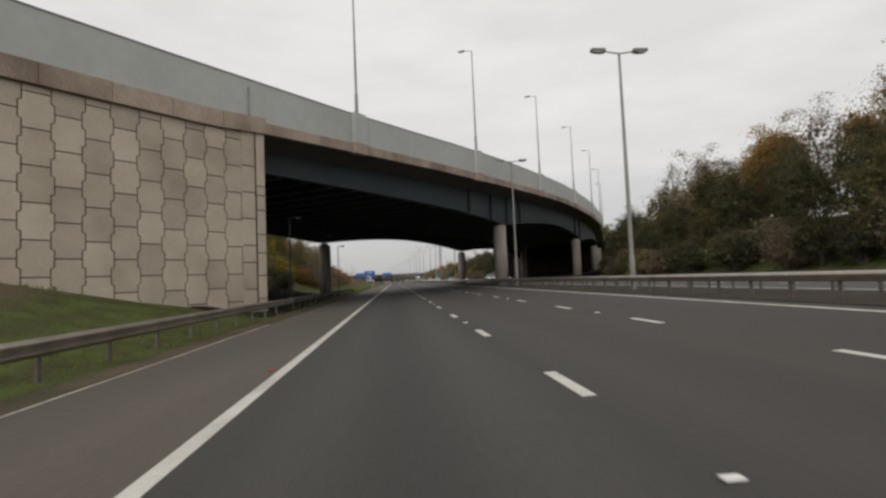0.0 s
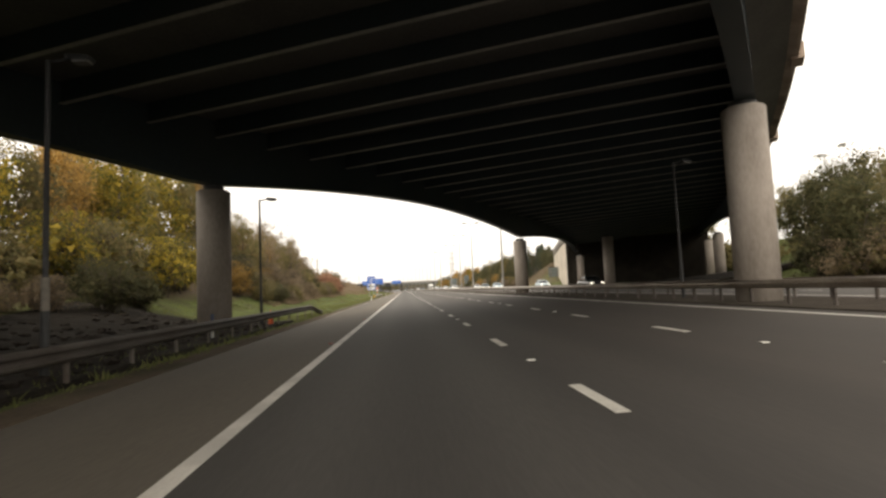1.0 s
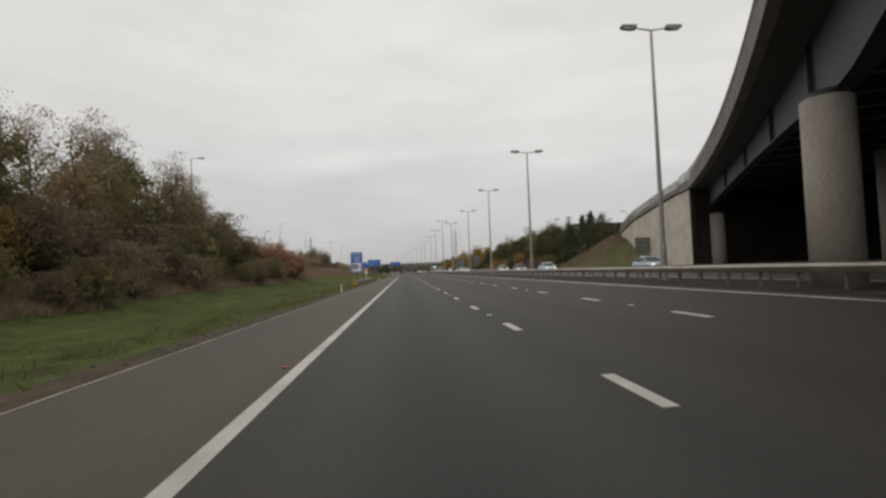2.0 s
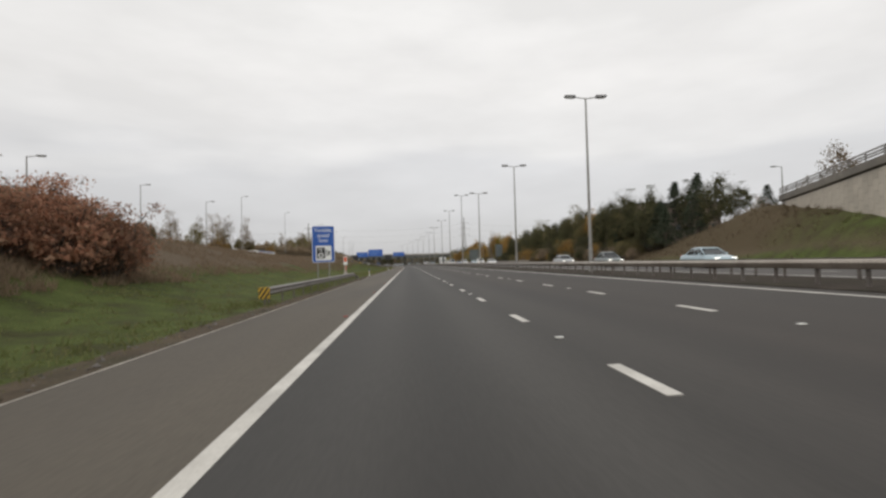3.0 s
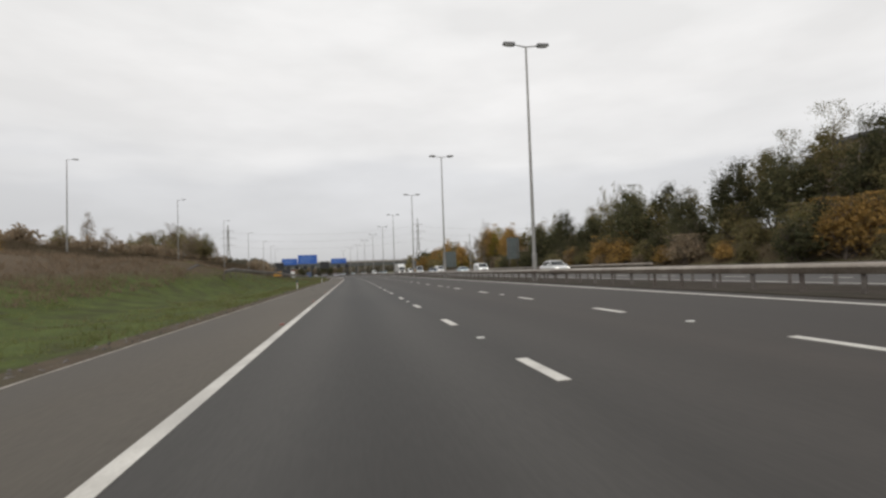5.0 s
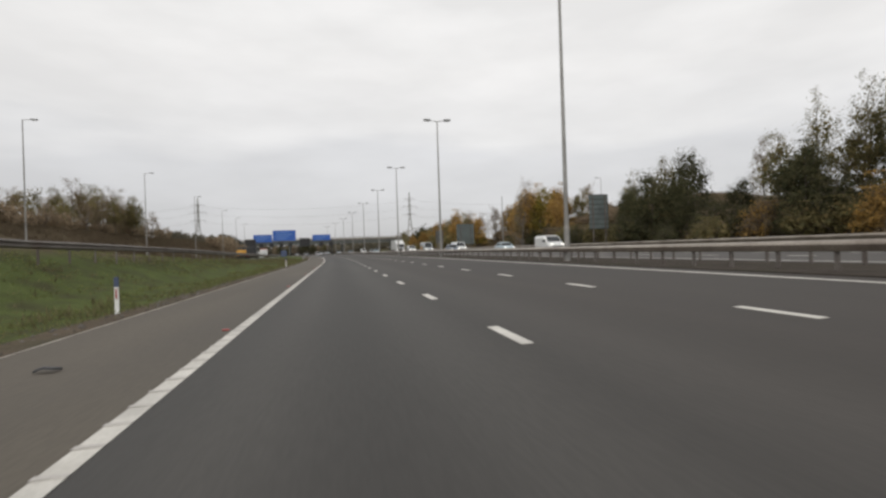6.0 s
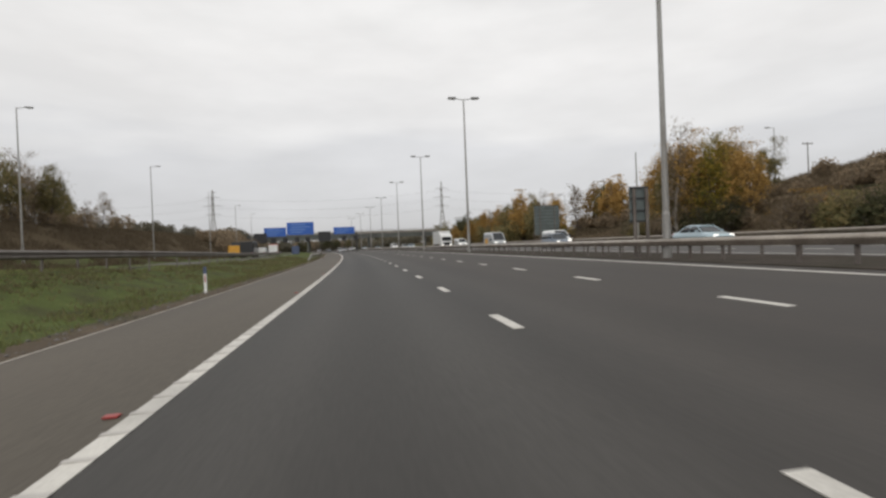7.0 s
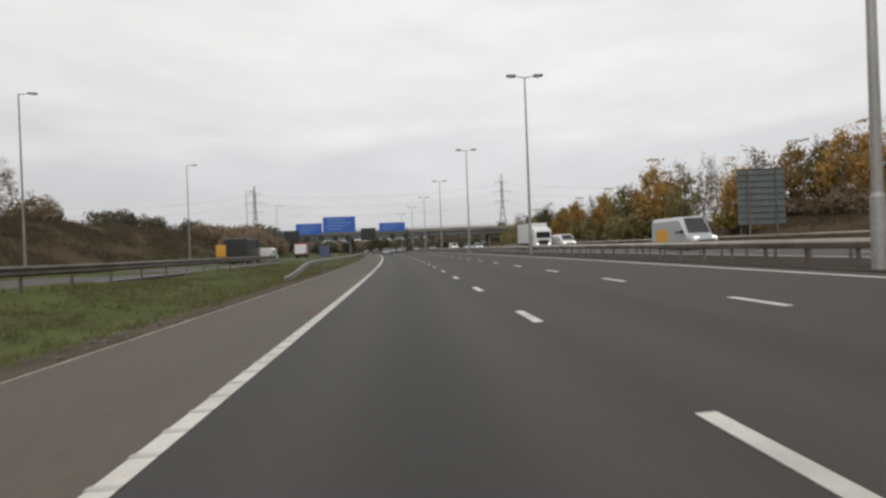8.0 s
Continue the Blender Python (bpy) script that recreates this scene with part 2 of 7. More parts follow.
# concrete kept darker than its own tone to deepen the shade under the deck
M["deck"] = material("shaded_deck_concrete", (0.125, 0.12, 0.112), (0.08, 0.076, 0.072), 0.6, 0.9, bump=0.25, fine=16, stain=(0.11, 0.10, 0.095), stain_amount=0.7)
M["pier"] = material("pier_concrete", (0.40, 0.355, 0.315), (0.27, 0.235, 0.205), 0.9, 0.85, bump=0.25, stretch=(1, 1, 0.35), fine=14, stain=(0.15, 0.125, 0.11), stain_amount=0.6)
M["galv"] = material("galvanised_steel", (0.30, 0.285, 0.265), (0.18, 0.168, 0.155), 1.4, 0.55, 0.25, bump=0.1, fine=12, stain=(0.15, 0.11, 0.085), stain_amount=0.5)
M["old_galv"] = material("weathered_steel", (0.20, 0.18, 0.165), (0.11, 0.095, 0.085), 1.4, 0.65, 0.3, bump=0.15, fine=12, stain=(0.09, 0.06, 0.045), stain_amount=0.6)
M["cap_steel"] = material("parapet_cap_steel", (0.20, 0.205, 0.20), (0.14, 0.143, 0.14), 1.0, 0.6, 0.2, bump=0.05)
M["rail_steel"] = material("rail_steel", (0.45, 0.395, 0.34), (0.28, 0.245, 0.21), 1.4, 0.38, 0.85, bump=0.06, fine=12, stain=(0.16, 0.125, 0.10), stain_amount=0.55)
# darker barrier steel with the bridge's shade put into its colour
M["shaded_steel"] = material("shaded_steel", (0.105, 0.094, 0.084), (0.055, 0.048, 0.043), 1.4, 0.75, 0.2, bump=0.15, fine=12, stain=(0.05, 0.036, 0.028), stain_amount=0.6)
M["lamp_steel"] = material("lamp_column", (0.34, 0.335, 0.32), (0.24, 0.235, 0.225), 1.0, 0.5, 0.4, bump=0.05, stain=(0.18, 0.165, 0.15), stain_amount=0.5)
M["lantern"] = material("lantern_grey", (0.22, 0.22, 0.22), (0.15, 0.15, 0.15), 3, 0.5)
M["lens"] = material("lamp_lens", (0.6, 0.6, 0.58), (0.5, 0.5, 0.48), 3, 0.2)
M["bark"] = material("bark", (0.13, 0.105, 0.085), (0.06, 0.048, 0.04), 3.0, 0.95, bump=0.7, stretch=(1, 1, 0.3), fine=8)
M["birch_bark"] = material("birch_bark", (0.27, 0.245, 0.215), (0.10, 0.088, 0.075), 3.0, 0.9, bump=0.4, fine=8)
M["sign_blue"] = material("sign_blue", (0.016, 0.095, 0.40), (0.013, 0.080, 0.34), 1.5, 0.45, bump=0.0)
M["sign_white"] = material("sign_white", (0.80, 0.81, 0.80), (0.72, 0.73, 0.72), 1.0, 0.45, bump=0.0)
M["sign_black"] = material("sign_black", (0.018, 0.018, 0.02), (0.012, 0.012, 0.014), 1.0, 0.5, bump=0.0)
M["sign_back"] = material("sign_back_grey", (0.15, 0.18, 0.175), (0.10, 0.12, 0.12), 1.2, 0.6, 0.2, bump=0.08, stain=(0.08, 0.09, 0.09), stain_amount=0.5)
M["dark_steel"] = material("dark_steel", (0.05, 0.052, 0.055), (0.03, 0.031, 0.033), 1.5, 0.6, 0.2, bump=0.05)
M["yellow"] = material("yellow_paint", (0.66, 0.42, 0.04), (0.5, 0.30, 0.03), 2, 0.5)
M["orange"] = material("signal_orange", (0.75, 0.13, 0.04), (0.6, 0.10, 0.03), 2, 0.5)
M["tyre"] = material("tyre_rubber", (0.03, 0.03, 0.03), (0.018, 0.018, 0.018), 6, 0.85)
M["far_bridge"] = material("far_bridge_concrete", (0.145, 0.150, 0.140), (0.10, 0.104, 0.098), 0.4, 0.9, bump=0.1, stain=(0.06, 0.06, 0.06))
M["brick_far"] = material("building_brick", (0.19, 0.15, 0.125), (0.13, 0.10, 0.085), 0.8, 0.9, bump=0.1)
M["roof_dark"] = material("roof_dark", (0.10, 0.10, 0.105), (0.07, 0.07, 0.075), 0.8, 0.8, bump=0.1)


def glass_material(name, colour):
    m = material(name, colour, tuple(c * 0.8 for c in colour), 1.0, 0.06, bump=0.0)
    return m


M["car_glass"] = glass_material("car_glass", (0.03, 0.034, 0.038))
M["lit_lamp"] = bpy.data.materials.new("lit_headlamp")
M["lit_lamp"].use_nodes = True
lb = M["lit_lamp"].node_tree.nodes["Principled BSDF"]
lb.inputs["Emission Color"].default_value = (1.0, 0.96, 0.88, 1)
lb.inputs["Emission Strength"].default_value = 1.3


def paint_material(name, colour):
    m = material(name, colour, tuple(c * 0.88 for c in colour), 1.5, 0.28, bump=0.0, stain=tuple(c * 0.7 for c in colour), stain_amount=0.35)
    m.node_tree.nodes["Principled BSDF"].inputs["Coat Weight"].default_value = 0.5
    return m


for loose in ("soil", "rock", "gravel", "median"):
    M[loose].node_tree.nodes["Principled BSDF"].inputs["Specular IOR Level"].default_value = 0.08
M["car_silver"] = paint_material("silver_paint", (0.42, 0.44, 0.45))
M["car_white"] = paint_material("white_paint", (0.74, 0.75, 0.74))
M["car_blue"] = paint_material("pale_blue_paint", (0.44, 0.56, 0.62))
M["car_dark"] = paint_material("dark_paint", (0.04, 0.045, 0.05))
M["car_steel"] = paint_material("steel_blue_paint", (0.13, 0.17, 0.22))
M["car_black"] = paint_material("black_canvas_paint", (0.022, 0.023, 0.026))
M["car_green"] = paint_material("green_grey_paint", (0.16, 0.19, 0.19))
M["van_yellow"] = paint_material("van_yellow", (0.70, 0.36, 0.05))
M["trailer_blue"] = paint_material("trailer_blue", (0.06, 0.12, 0.32))
M["trailer_red"] = paint_material("trailer_red", (0.5, 0.07, 0.05))
M["leaf_dark"] = leaf_material("leaf_dark_green", ((0.050, 0.054, 0.028), (0.072, 0.076, 0.038), (0.102, 0.098, 0.050), (0.135, 0.118, 0.060)))
M["leaf_olive"] = leaf_material("leaf_olive", ((0.120, 0.116, 0.056), (0.170, 0.155, 0.072), (0.220, 0.184, 0.084), (0.260, 0.200, 0.095)))
M["leaf_yellow"] = leaf_material("leaf_yellow", ((0.095, 0.102, 0.036), (0.180, 0.165, 0.045), (0.360, 0.275, 0.052), (0.480, 0.345, 0.062)), 0.5)
M["leaf_orange"] = leaf_material("leaf_orange", ((0.185, 0.132, 0.058), (0.300, 0.190, 0.066), (0.400, 0.245, 0.076), (0.460, 0.295, 0.095)), 0.4)
M["leaf_brown"] = leaf_material("leaf_brown", ((0.170, 0.136, 0.098), (0.225, 0.178, 0.122), (0.275, 0.212, 0.142), (0.310, 0.232, 0.152)))
# distant foliage: distance haze mixed into the leaf tones, lighter and greyer
M["leaf_far"] = leaf_material("leaf_haze_grey", ((0.105, 0.100, 0.075), (0.145, 0.132, 0.100), (0.175, 0.150, 0.110), (0.125, 0.125, 0.092)), 0.3)
M["leaf_red"] = leaf_material("leaf_russet", ((0.25, 0.150, 0.105), (0.34, 0.190, 0.125), (0.43, 0.215, 0.140), (0.33, 0.22, 0.145)))
M["conifer"] = leaf_material("conifer_needles", ((0.038, 0.050, 0.034), (0.054, 0.070, 0.044), (0.075, 0.090, 0.056)))
M["grass_blade"] = leaf_material("grass_blades", ((0.135, 0.150, 0.056), (0.155, 0.175, 0.064), (0.175, 0.192, 0.074), (0.205, 0.190, 0.092)))
M["cap_blue"] = material("faded_blue_cap", (0.07, 0.10, 0.19), (0.045, 0.06, 0.11), 6.0, 0.6, bump=0.05)
M["stone_mix"] = leaf_material("stone_mix", ((0.07, 0.062, 0.052), (0.12, 0.11, 0.10), (0.20, 0.19, 0.18), (0.10, 0.08, 0.055)), 0.0)
M["dead_weed"] = leaf_material("dead_weeds", ((0.130, 0.125, 0.060), (0.165, 0.148, 0.078), (0.205, 0.172, 0.096)))
M["heath"] = leaf_material("brown_heath", ((0.125, 0.095, 0.066), (0.160, 0.122, 0.082), (0.190, 0.142, 0.094), (0.150, 0.130, 0.080)))
M["sign_print"] = material("faded_sign_print", (0.13, 0.24, 0.52), (0.11, 0.21, 0.47), 1.0, 0.6, bump=0.0)
M["dry_grass"] = leaf_material("dry_grass", ((0.20, 0.150, 0.105), (0.25, 0.190, 0.13), (0.29, 0.215, 0.145), (0.22, 0.165, 0.115)))

# ---------------------------------------------------------------- mesh helpers
def part(name, bm, mat, parent=None, label="", smooth=False):
    """Links a bmesh as one mesh object, under a thing or a part."""
    me = bpy.data.meshes.new(name)
    bm.to_mesh(me)
    bm.free()
    me.materials.append(mat)
    if smooth:
        me.polygons.foreach_set("use_smooth", [True] * len(me.polygons))
    ob = new(name, me)
    if parent:
        ob.parent = parent
    if label:
        tagged(ob, label)
    return ob


def share(name, me, parent, m):
    """Another object on a mesh that is there already."""
    ob = new(name, me)
    ob.parent = parent
    ob.matrix_basis = m
    return ob


def thing(name, label, category, m=None, group="", kind=""):
    ob = new(name)
    ob.empty_display_size = 0.2
    if m is not None:
        ob.matrix_basis = m
    return tagged(ob, label, category, group, kind)


def box(bm, c, s, rot=None, bevel=0.0):
    r = bmesh.ops.create_cube(bm, size=1.0)
    vs = r["verts"]
    bmesh.ops.scale(bm, vec=s, verts=vs)
    if bevel:
        es = list({e for v in vs for e in v.link_edges})
        rr = bmesh.ops.bevel(bm, geom=es, offset=bevel, segments=2, affect="EDGES", profile=0.6)
        vs = list({v for f in rr["faces"] for v in f.verts} | {v for v in vs if v.is_valid})
    if rot is not None:
        bmesh.ops.transform(bm, matrix=rot.to_4x4(), verts=vs)
    bmesh.ops.translate(bm, vec=c, verts=vs)
    return vs


def tube(bm, p0, p1, r0, r1, seg=10, caps=True):
    p0, p1 = Vector(p0), Vector(p1)
    d = p1 - p0
    r = bmesh.ops.create_cone(bm, cap_ends=caps, segments=seg, radius1=r0, radius2=r1, depth=d.length)
    mt = Matrix.Translation((p0 + p1) / 2) @ d.to_track_quat("Z", "Y").to_matrix().to_4x4()
    bmesh.ops.transform(bm, matrix=mt, verts=r["verts"])
    return r["verts"]


def sweep(bm, profile, stations, closed=True):
    """Joins a profile of (across, up) carried along stations, each a function of (across, up) to a point."""
    rings = [[bm.verts.new(st(a, b)) for a, b in profile] for st in stations]
    n = len(profile)
    for r0, r1 in zip(rings, rings[1:]):
        for i in range(n if closed else n - 1):
            bm.faces.new((r0[i], r0[(i + 1) % n], r1[(i + 1) % n], r1[i]))
    if closed:
        bm.faces.new(rings[0][::-1])
        bm.faces.new(rings[-1])
    bmesh.ops.recalc_face_normals(bm, faces=bm.faces)


def cloud_mesh(name, verts, faces, mat):
    me = bpy.data.meshes.new(name)
    me.from_pydata(verts, [], faces)
    me.materials.append(mat)
    return me


# ---------------------------------------------------------------- the lie of the land
FALL = 0.0346          # crossfall of the carriageway
DASH, MARK = 5.556, 1.334
LANE = 3.525


def bend(y):
    """How far the motorway has swung to the left."""
    if y < 278:
        return 0.0
    if y < 520:
        return -(y - 278) ** 2 / 3250.0
    return -(242 ** 2) / 3250.0 - (y - 520) * 0.1489


def table(rows, y, k):
    ys = [r[0] for r in rows]
    return float(np.interp(y, ys, [r[k] for r in rows]))


# y, start of the slope beyond the road's edge, height, run
LEFT = ((-200, 0.5, 4.0, 20), (14, 0.6, 3.0, 14), (22, 0.8, 1.4, 9), (30, 2.0, 1.0, 9), (56, 2.5, 1.2, 10), (70, 5, 4.0, 14), (100, 4.2, 5.5, 16), (130, 3.0, 5.4, 17.5),
        (180, 4, 4.1, 18), (215, 4.5, 3.4, 16), (228, 4, 3.2, 12), (240, 3, 3.0, 7.5), (250, 3, 2.4, 7), (262, 2.8, 1.75, 6.3), (283, 2.5, 0.9, 5), (321, 2, 0.4, 4), (400, 2, 0.25, 4), (600, 2, 0.3, 4), (5000, 2, 0.3, 4))
LEFT2 = ((-200, 0), (200, 0), (250, 3.6), (290, 5.0), (420, 5.8), (600, 4.0), (5000, 2.0))
RIGHT = ((-200, 2, 5, 10), (40, 2, 5, 10), (80, 5, 3, 12), (112, 6, 0.5, 10), (127, 0.8, 0.2, 3), (131, 0.8, 0.8, 3), (135.5, 0.8, 2.6, 3.5), (139, 0.8, 2.9, 4), (146, 0.8, 3.3, 4.6), (151, 1.2, 4.0, 5.5), (157, 1.4, 5.0, 7), (164, 1.5, 5.9, 9), (169, 1.5, 6.0, 9.5), (173, 1.5, 4.9, 9.5), (177, 1.5, 4.1, 9.5), (181, 1.5, 3.2, 9),
         (186, 1.5, 2.3, 9), (194, 1.5, 2.0, 9), (205, 1.5, 2.4, 9), (230, 1.5, 3.6, 9), (260, 2, 3.8, 11), (276, 2.5, 4.4, 14), (300, 3, 4.8, 14), (314, 3, 4.2, 14), (332, 6, 3.0, 15), (600, 3, 2, 14), (5000, 3, 2, 14))
ROAD_L, ROAD_R, MED_R, OPP_R = -6.62, 7.9, 12.4, 26.3


def smooth01(a):
    a = min(max(a, 0.0), 1.0)
    return a * a * (3 - 2 * a)


def land(X, y):
    """Height of the ground, X metres to the right of the first lane line."""
    if X < ROAD_L:
        dx = ROAD_L - X
        z = FALL * ROAD_L - 0.04 * smooth01(dx / 0.5)
        z += table(LEFT, y, 2) * smooth01((dx - table(LEFT, y, 1)) / table(LEFT, y, 3))
        if dx > 19:
            # the slip road climbs in a shallow cutting behind the crest
            z -= 2.5 * (smooth01((dx - 19) / 4.5) - smooth01((dx - 29) / 5)) * smooth01((y - 140) / 30) * smooth01((262 - y) / 24)
        if dx > 20.5:
            z += table(LEFT2, y, 1) * smooth01((dx - 20.5) / 13)
    elif X < ROAD_R:
        z = FALL * X
    elif X < MED_R:
        z = FALL * ROAD_R + 0.02
    elif X < OPP_R:
        z = FALL * ROAD_R + 0.01 * (X - MED_R)
    else:
        dx = X - OPP_R
        z = FALL * ROAD_R + 0.14 + table(RIGHT, y, 2) * smooth01((dx - table(RIGHT, y, 1)) / table(RIGHT, y, 3))
        z += 6.0 * smooth01((dx - 22) / 14) * smooth01((y - 70) / 12) * smooth01((142 - y) / 14)
        # a heath-covered hill stands behind the far bank
        z += 3.2 * smooth01((dx - 13) / 12) * smooth01((y - 284) / 20) * smooth01((352 - y) / 18)
    return z


def at(X, y, up=0.0):
    return Vector((X + bend(y), y, land(X, y) + up))

# ---------------------------------------------------------------- ground and road
def grass_material():
    m = bpy.data.materials.new("verge_grass")
    m.use_nodes = True
    nt = m.node_tree
    b = nt.nodes["Principled BSDF"]
    geo = nt.nodes.new("ShaderNodeNewGeometry")
    noises = []
    for sc, det in ((0.07, 4), (0.9, 5), (9.0, 3)):
        n = nt.nodes.new("ShaderNodeTexNoise")
        n.inputs["Scale"].default_value, n.inputs["Detail"].default_value = sc, det
        nt.links.new(geo.outputs["Position"], n.inputs["Vector"])
        noises.append(n)
    r1 = nt.nodes.new("ShaderNodeValToRGB")
    els = r1.color_ramp.elements
    els[0].position, els[0].color = 0.3, (0.050, 0.050, 0.020, 1)
    els[1].position, els[1].color = 0.72, (0.086, 0.110, 0.030, 1)
    els.new(0.52).color = (0.067, 0.086, 0.022, 1)
    els.new(0.42).color = (0.060, 0.066, 0.024, 1)
    nt.links.new(noises[1].outputs["Fac"], r1.inputs[0])
    dry = nt.nodes.new("ShaderNodeMixRGB")
    nt.links.new(r1.outputs[0], dry.inputs["Color1"])
    # dry rough grass higher up the banks
    sep = nt.nodes.new("ShaderNodeSeparateXYZ")
    nt.links.new(geo.outputs["Position"], sep.inputs[0])
    up = nt.nodes.new("ShaderNodeMapRange")
    up.inputs["From Min"].default_value, up.inputs["From Max"].default_value = 0.95, 1.6
    wob = nt.nodes.new("ShaderNodeMath")
    wob.operation = "MULTIPLY_ADD"
    wob.inputs[1].default_value = 2.2
    nt.links.new(noises[0].outputs["Fac"], wob.inputs[0])
    sub = nt.nodes.new("ShaderNodeMath")
    sub.operation = "SUBTRACT"
    sub.inputs[1].default_value = 1.1
    nt.links.new(sep.outputs["Z"], sub.inputs[0])
    nt.links.new(sub.outputs[0], wob.inputs[2])
    nt.links.new(wob.outputs[0], up.inputs["Value"])
    # the far bank past the overbridge is brown down to the barrier
    side = nt.nodes.new("ShaderNodeMapRange")
    side.inputs["From Min"].default_value, side.inputs["From Max"].default_value = 28.6, 30.6
    nt.links.new(sep.outputs["X"], side.inputs["Value"])
    past = nt.nodes.new("ShaderNodeMapRange")
    past.inputs["From Min"].default_value, past.inputs["From Max"].default_value = 146.0, 160.0
    nt.links.new(sep.outputs["Y"], past.inputs["Value"])
    both = nt.nodes.new("ShaderNodeMath")
    both.operation = "MULTIPLY"
    nt.links.new(side.outputs[0], both.inputs[0])
    nt.links.new(past.outputs[0], both.inputs[1])
    most = nt.nodes.new("ShaderNodeMath")
    most.operation = "MAXIMUM"
    nt.links.new(up.outputs[0], most.inputs[0])
    nt.links.new(both.outputs[0], most.inputs[1])
    # and green before it
    before = nt.nodes.new("ShaderNodeMath")
    before.operation = "SUBTRACT"
    nt.links.new(side.outputs[0], before.inputs[0])
    nt.links.new(both.outputs[0], before.inputs[1])
    final = nt.nodes.new("ShaderNodeMath")
    final.operation = "SUBTRACT"
    final.use_clamp = True
    nt.links.new(most.outputs[0], final.inputs[0])
    nt.links.new(before.outputs[0], final.inputs[1])
    off = nt.nodes.new("ShaderNodeMath")
    off.operation = "ABSOLUTE"
    nt.links.new(sep.outputs["X"], off.inputs[0])
    field = nt.nodes.new("ShaderNodeMapRange")
    field.inputs["From Min"].default_value, field.inputs["From Max"].default_value = 62.0, 95.0
    field.inputs["To Min"].default_value, field.inputs["To Max"].default_value = 1.0, 0.0
    nt.links.new(off.outputs[0], field.inputs["Value"])
    banks = nt.nodes.new("ShaderNodeMath")
    banks.operation = "MULTIPLY"
    nt.links.new(final.outputs[0], banks.inputs[0])
    nt.links.new(field.outputs[0], banks.inputs[1])
    nt.links.new(banks.outputs[0], dry.inputs["Fac"])
    # paler straw on the near bank, darker dead growth on the far one
    straw = nt.nodes.new("ShaderNodeMixRGB")
    straw.inputs["Color1"].default_value, straw.inputs["Color2"].default_value = (0.112, 0.084, 0.056, 1), (0.080, 0.060, 0.034, 1)
    later = nt.nodes.new("ShaderNodeMapRange")
    later.inputs["From Min"].default_value, later.inputs["From Max"].default_value = 222.0, 244.0
    nt.links.new(sep.outputs["Y"], later.inputs["Value"])
    dead = nt.nodes.new("ShaderNodeMath")
    dead.operation = "MAXIMUM"
    nt.links.new(side.outputs[0], dead.inputs[0])
    nt.links.new(later.outputs[0], dead.inputs[1])
    nt.links.new(dead.outputs[0], straw.inputs["Fac"])
    nt.links.new(straw.outputs[0], dry.inputs["Color2"])
    fine = nt.nodes.new("ShaderNodeMixRGB")
    fine.blend_type = "MULTIPLY"
    fine.inputs["Fac"].default_value = 0.55
    nt.links.new(dry.outputs[0], fine.inputs["Color1"])
    nt.links.new(noises[2].outputs["Fac"], fine.inputs["Color2"])
    gain = nt.nodes.new("ShaderNodeHueSaturation")
    gain.inputs["Value"].default_value = 1.55
    gain.inputs["Saturation"].default_value = 0.92
    nt.links.new(fine.outputs[0], gain.inputs["Color"])
    nt.links.new(gain.outputs[0], b.inputs["Base Color"])
    b.inputs["Roughness"].default_value = 0.95
    b.inputs["Specular IOR Level"].default_value = 0.1
    bp = nt.nodes.new("ShaderNodeBump")
    bp.inputs["Strength"].default_value, bp.inputs["Distance"].default_value = 0.8, 0.12
    nt.links.new(noises[2].outputs["Fac"], bp.inputs["Height"])
    nt.links.new(bp.outputs[0], b.inputs["Normal"])
    return m


M["grass"] = grass_material()


def lump(X, y):
    """Unevenness of the ground away from the road."""
    if -9 <= X <= 29:
        return 0.0
    return 0.28 * noise.noise(Vector((X * 0.11, y * 0.11, 0))) + 0.10 * noise.noise(Vector((X * 0.5, y * 0.5, 3)))


def ground():
    xs = [-2500, -900, -400, -200, -120, -80] + list(np.arange(-64, -6.5, 1.6)) + [-6.8, ROAD_L, -3, 3, ROAD_R, 8.0, 10, MED_R, 12.5, 19, OPP_R] + list(np.arange(26.9, 64, 1.6)) + [80, 120, 200, 400, 900, 2500]
    ys = [-600, -250, -120, -80] + list(np.arange(-60, 440, 3.0)) + list(np.arange(440, 640, 12)) + [700, 800, 1000, 1400, 2200, 4500]
    verts, faces = [], []
    for y in ys:
        for X in xs:
            p = at(X, y)
            under = 0.06 if ROAD_L <= X <= ROAD_R or MED_R <= X <= OPP_R else 0.0
            verts.append((p.x, y, p.z + lump(X, y) - under))
    n = len(xs)
    for j in range(len(ys) - 1):
        for i in range(n - 1):
            a = j * n + i
            faces.append((a, a + 1, a + n + 1, a + n))
    me = cloud_mesh("ground", verts, faces, M["grass"])
    me.polygons.foreach_set("use_smooth", [True] * len(me.polygons))
    return tagged(new("ground", me), "rough green verge grass turning to dry brown grass on the banks", "ground", kind="structure")


ground()
ROAD_YS = [-120, -80, -60] + list(np.arange(-40, 620, 5.0)) + [700, 900, 1300]


def strip(name, x0, x1, up, mat, label, category, thick=0.05, ys=ROAD_YS, parent=None, kind="structure"):
    bm = bmesh.new()

    def station(y):
        return lambda a, b: Vector((a + bend(y), y, land(min(max(a, x0 + 0.001), x1 - 0.001), y) + b))
    sweep(bm, [(x0, up - thick), (x0, up), (x1, up), (x1, up - thick)], [station(y) for y in ys])
    ob = part(name, bm, mat, parent)
    if parent is None:
        tagged(ob, label, category, kind=kind)
    return ob


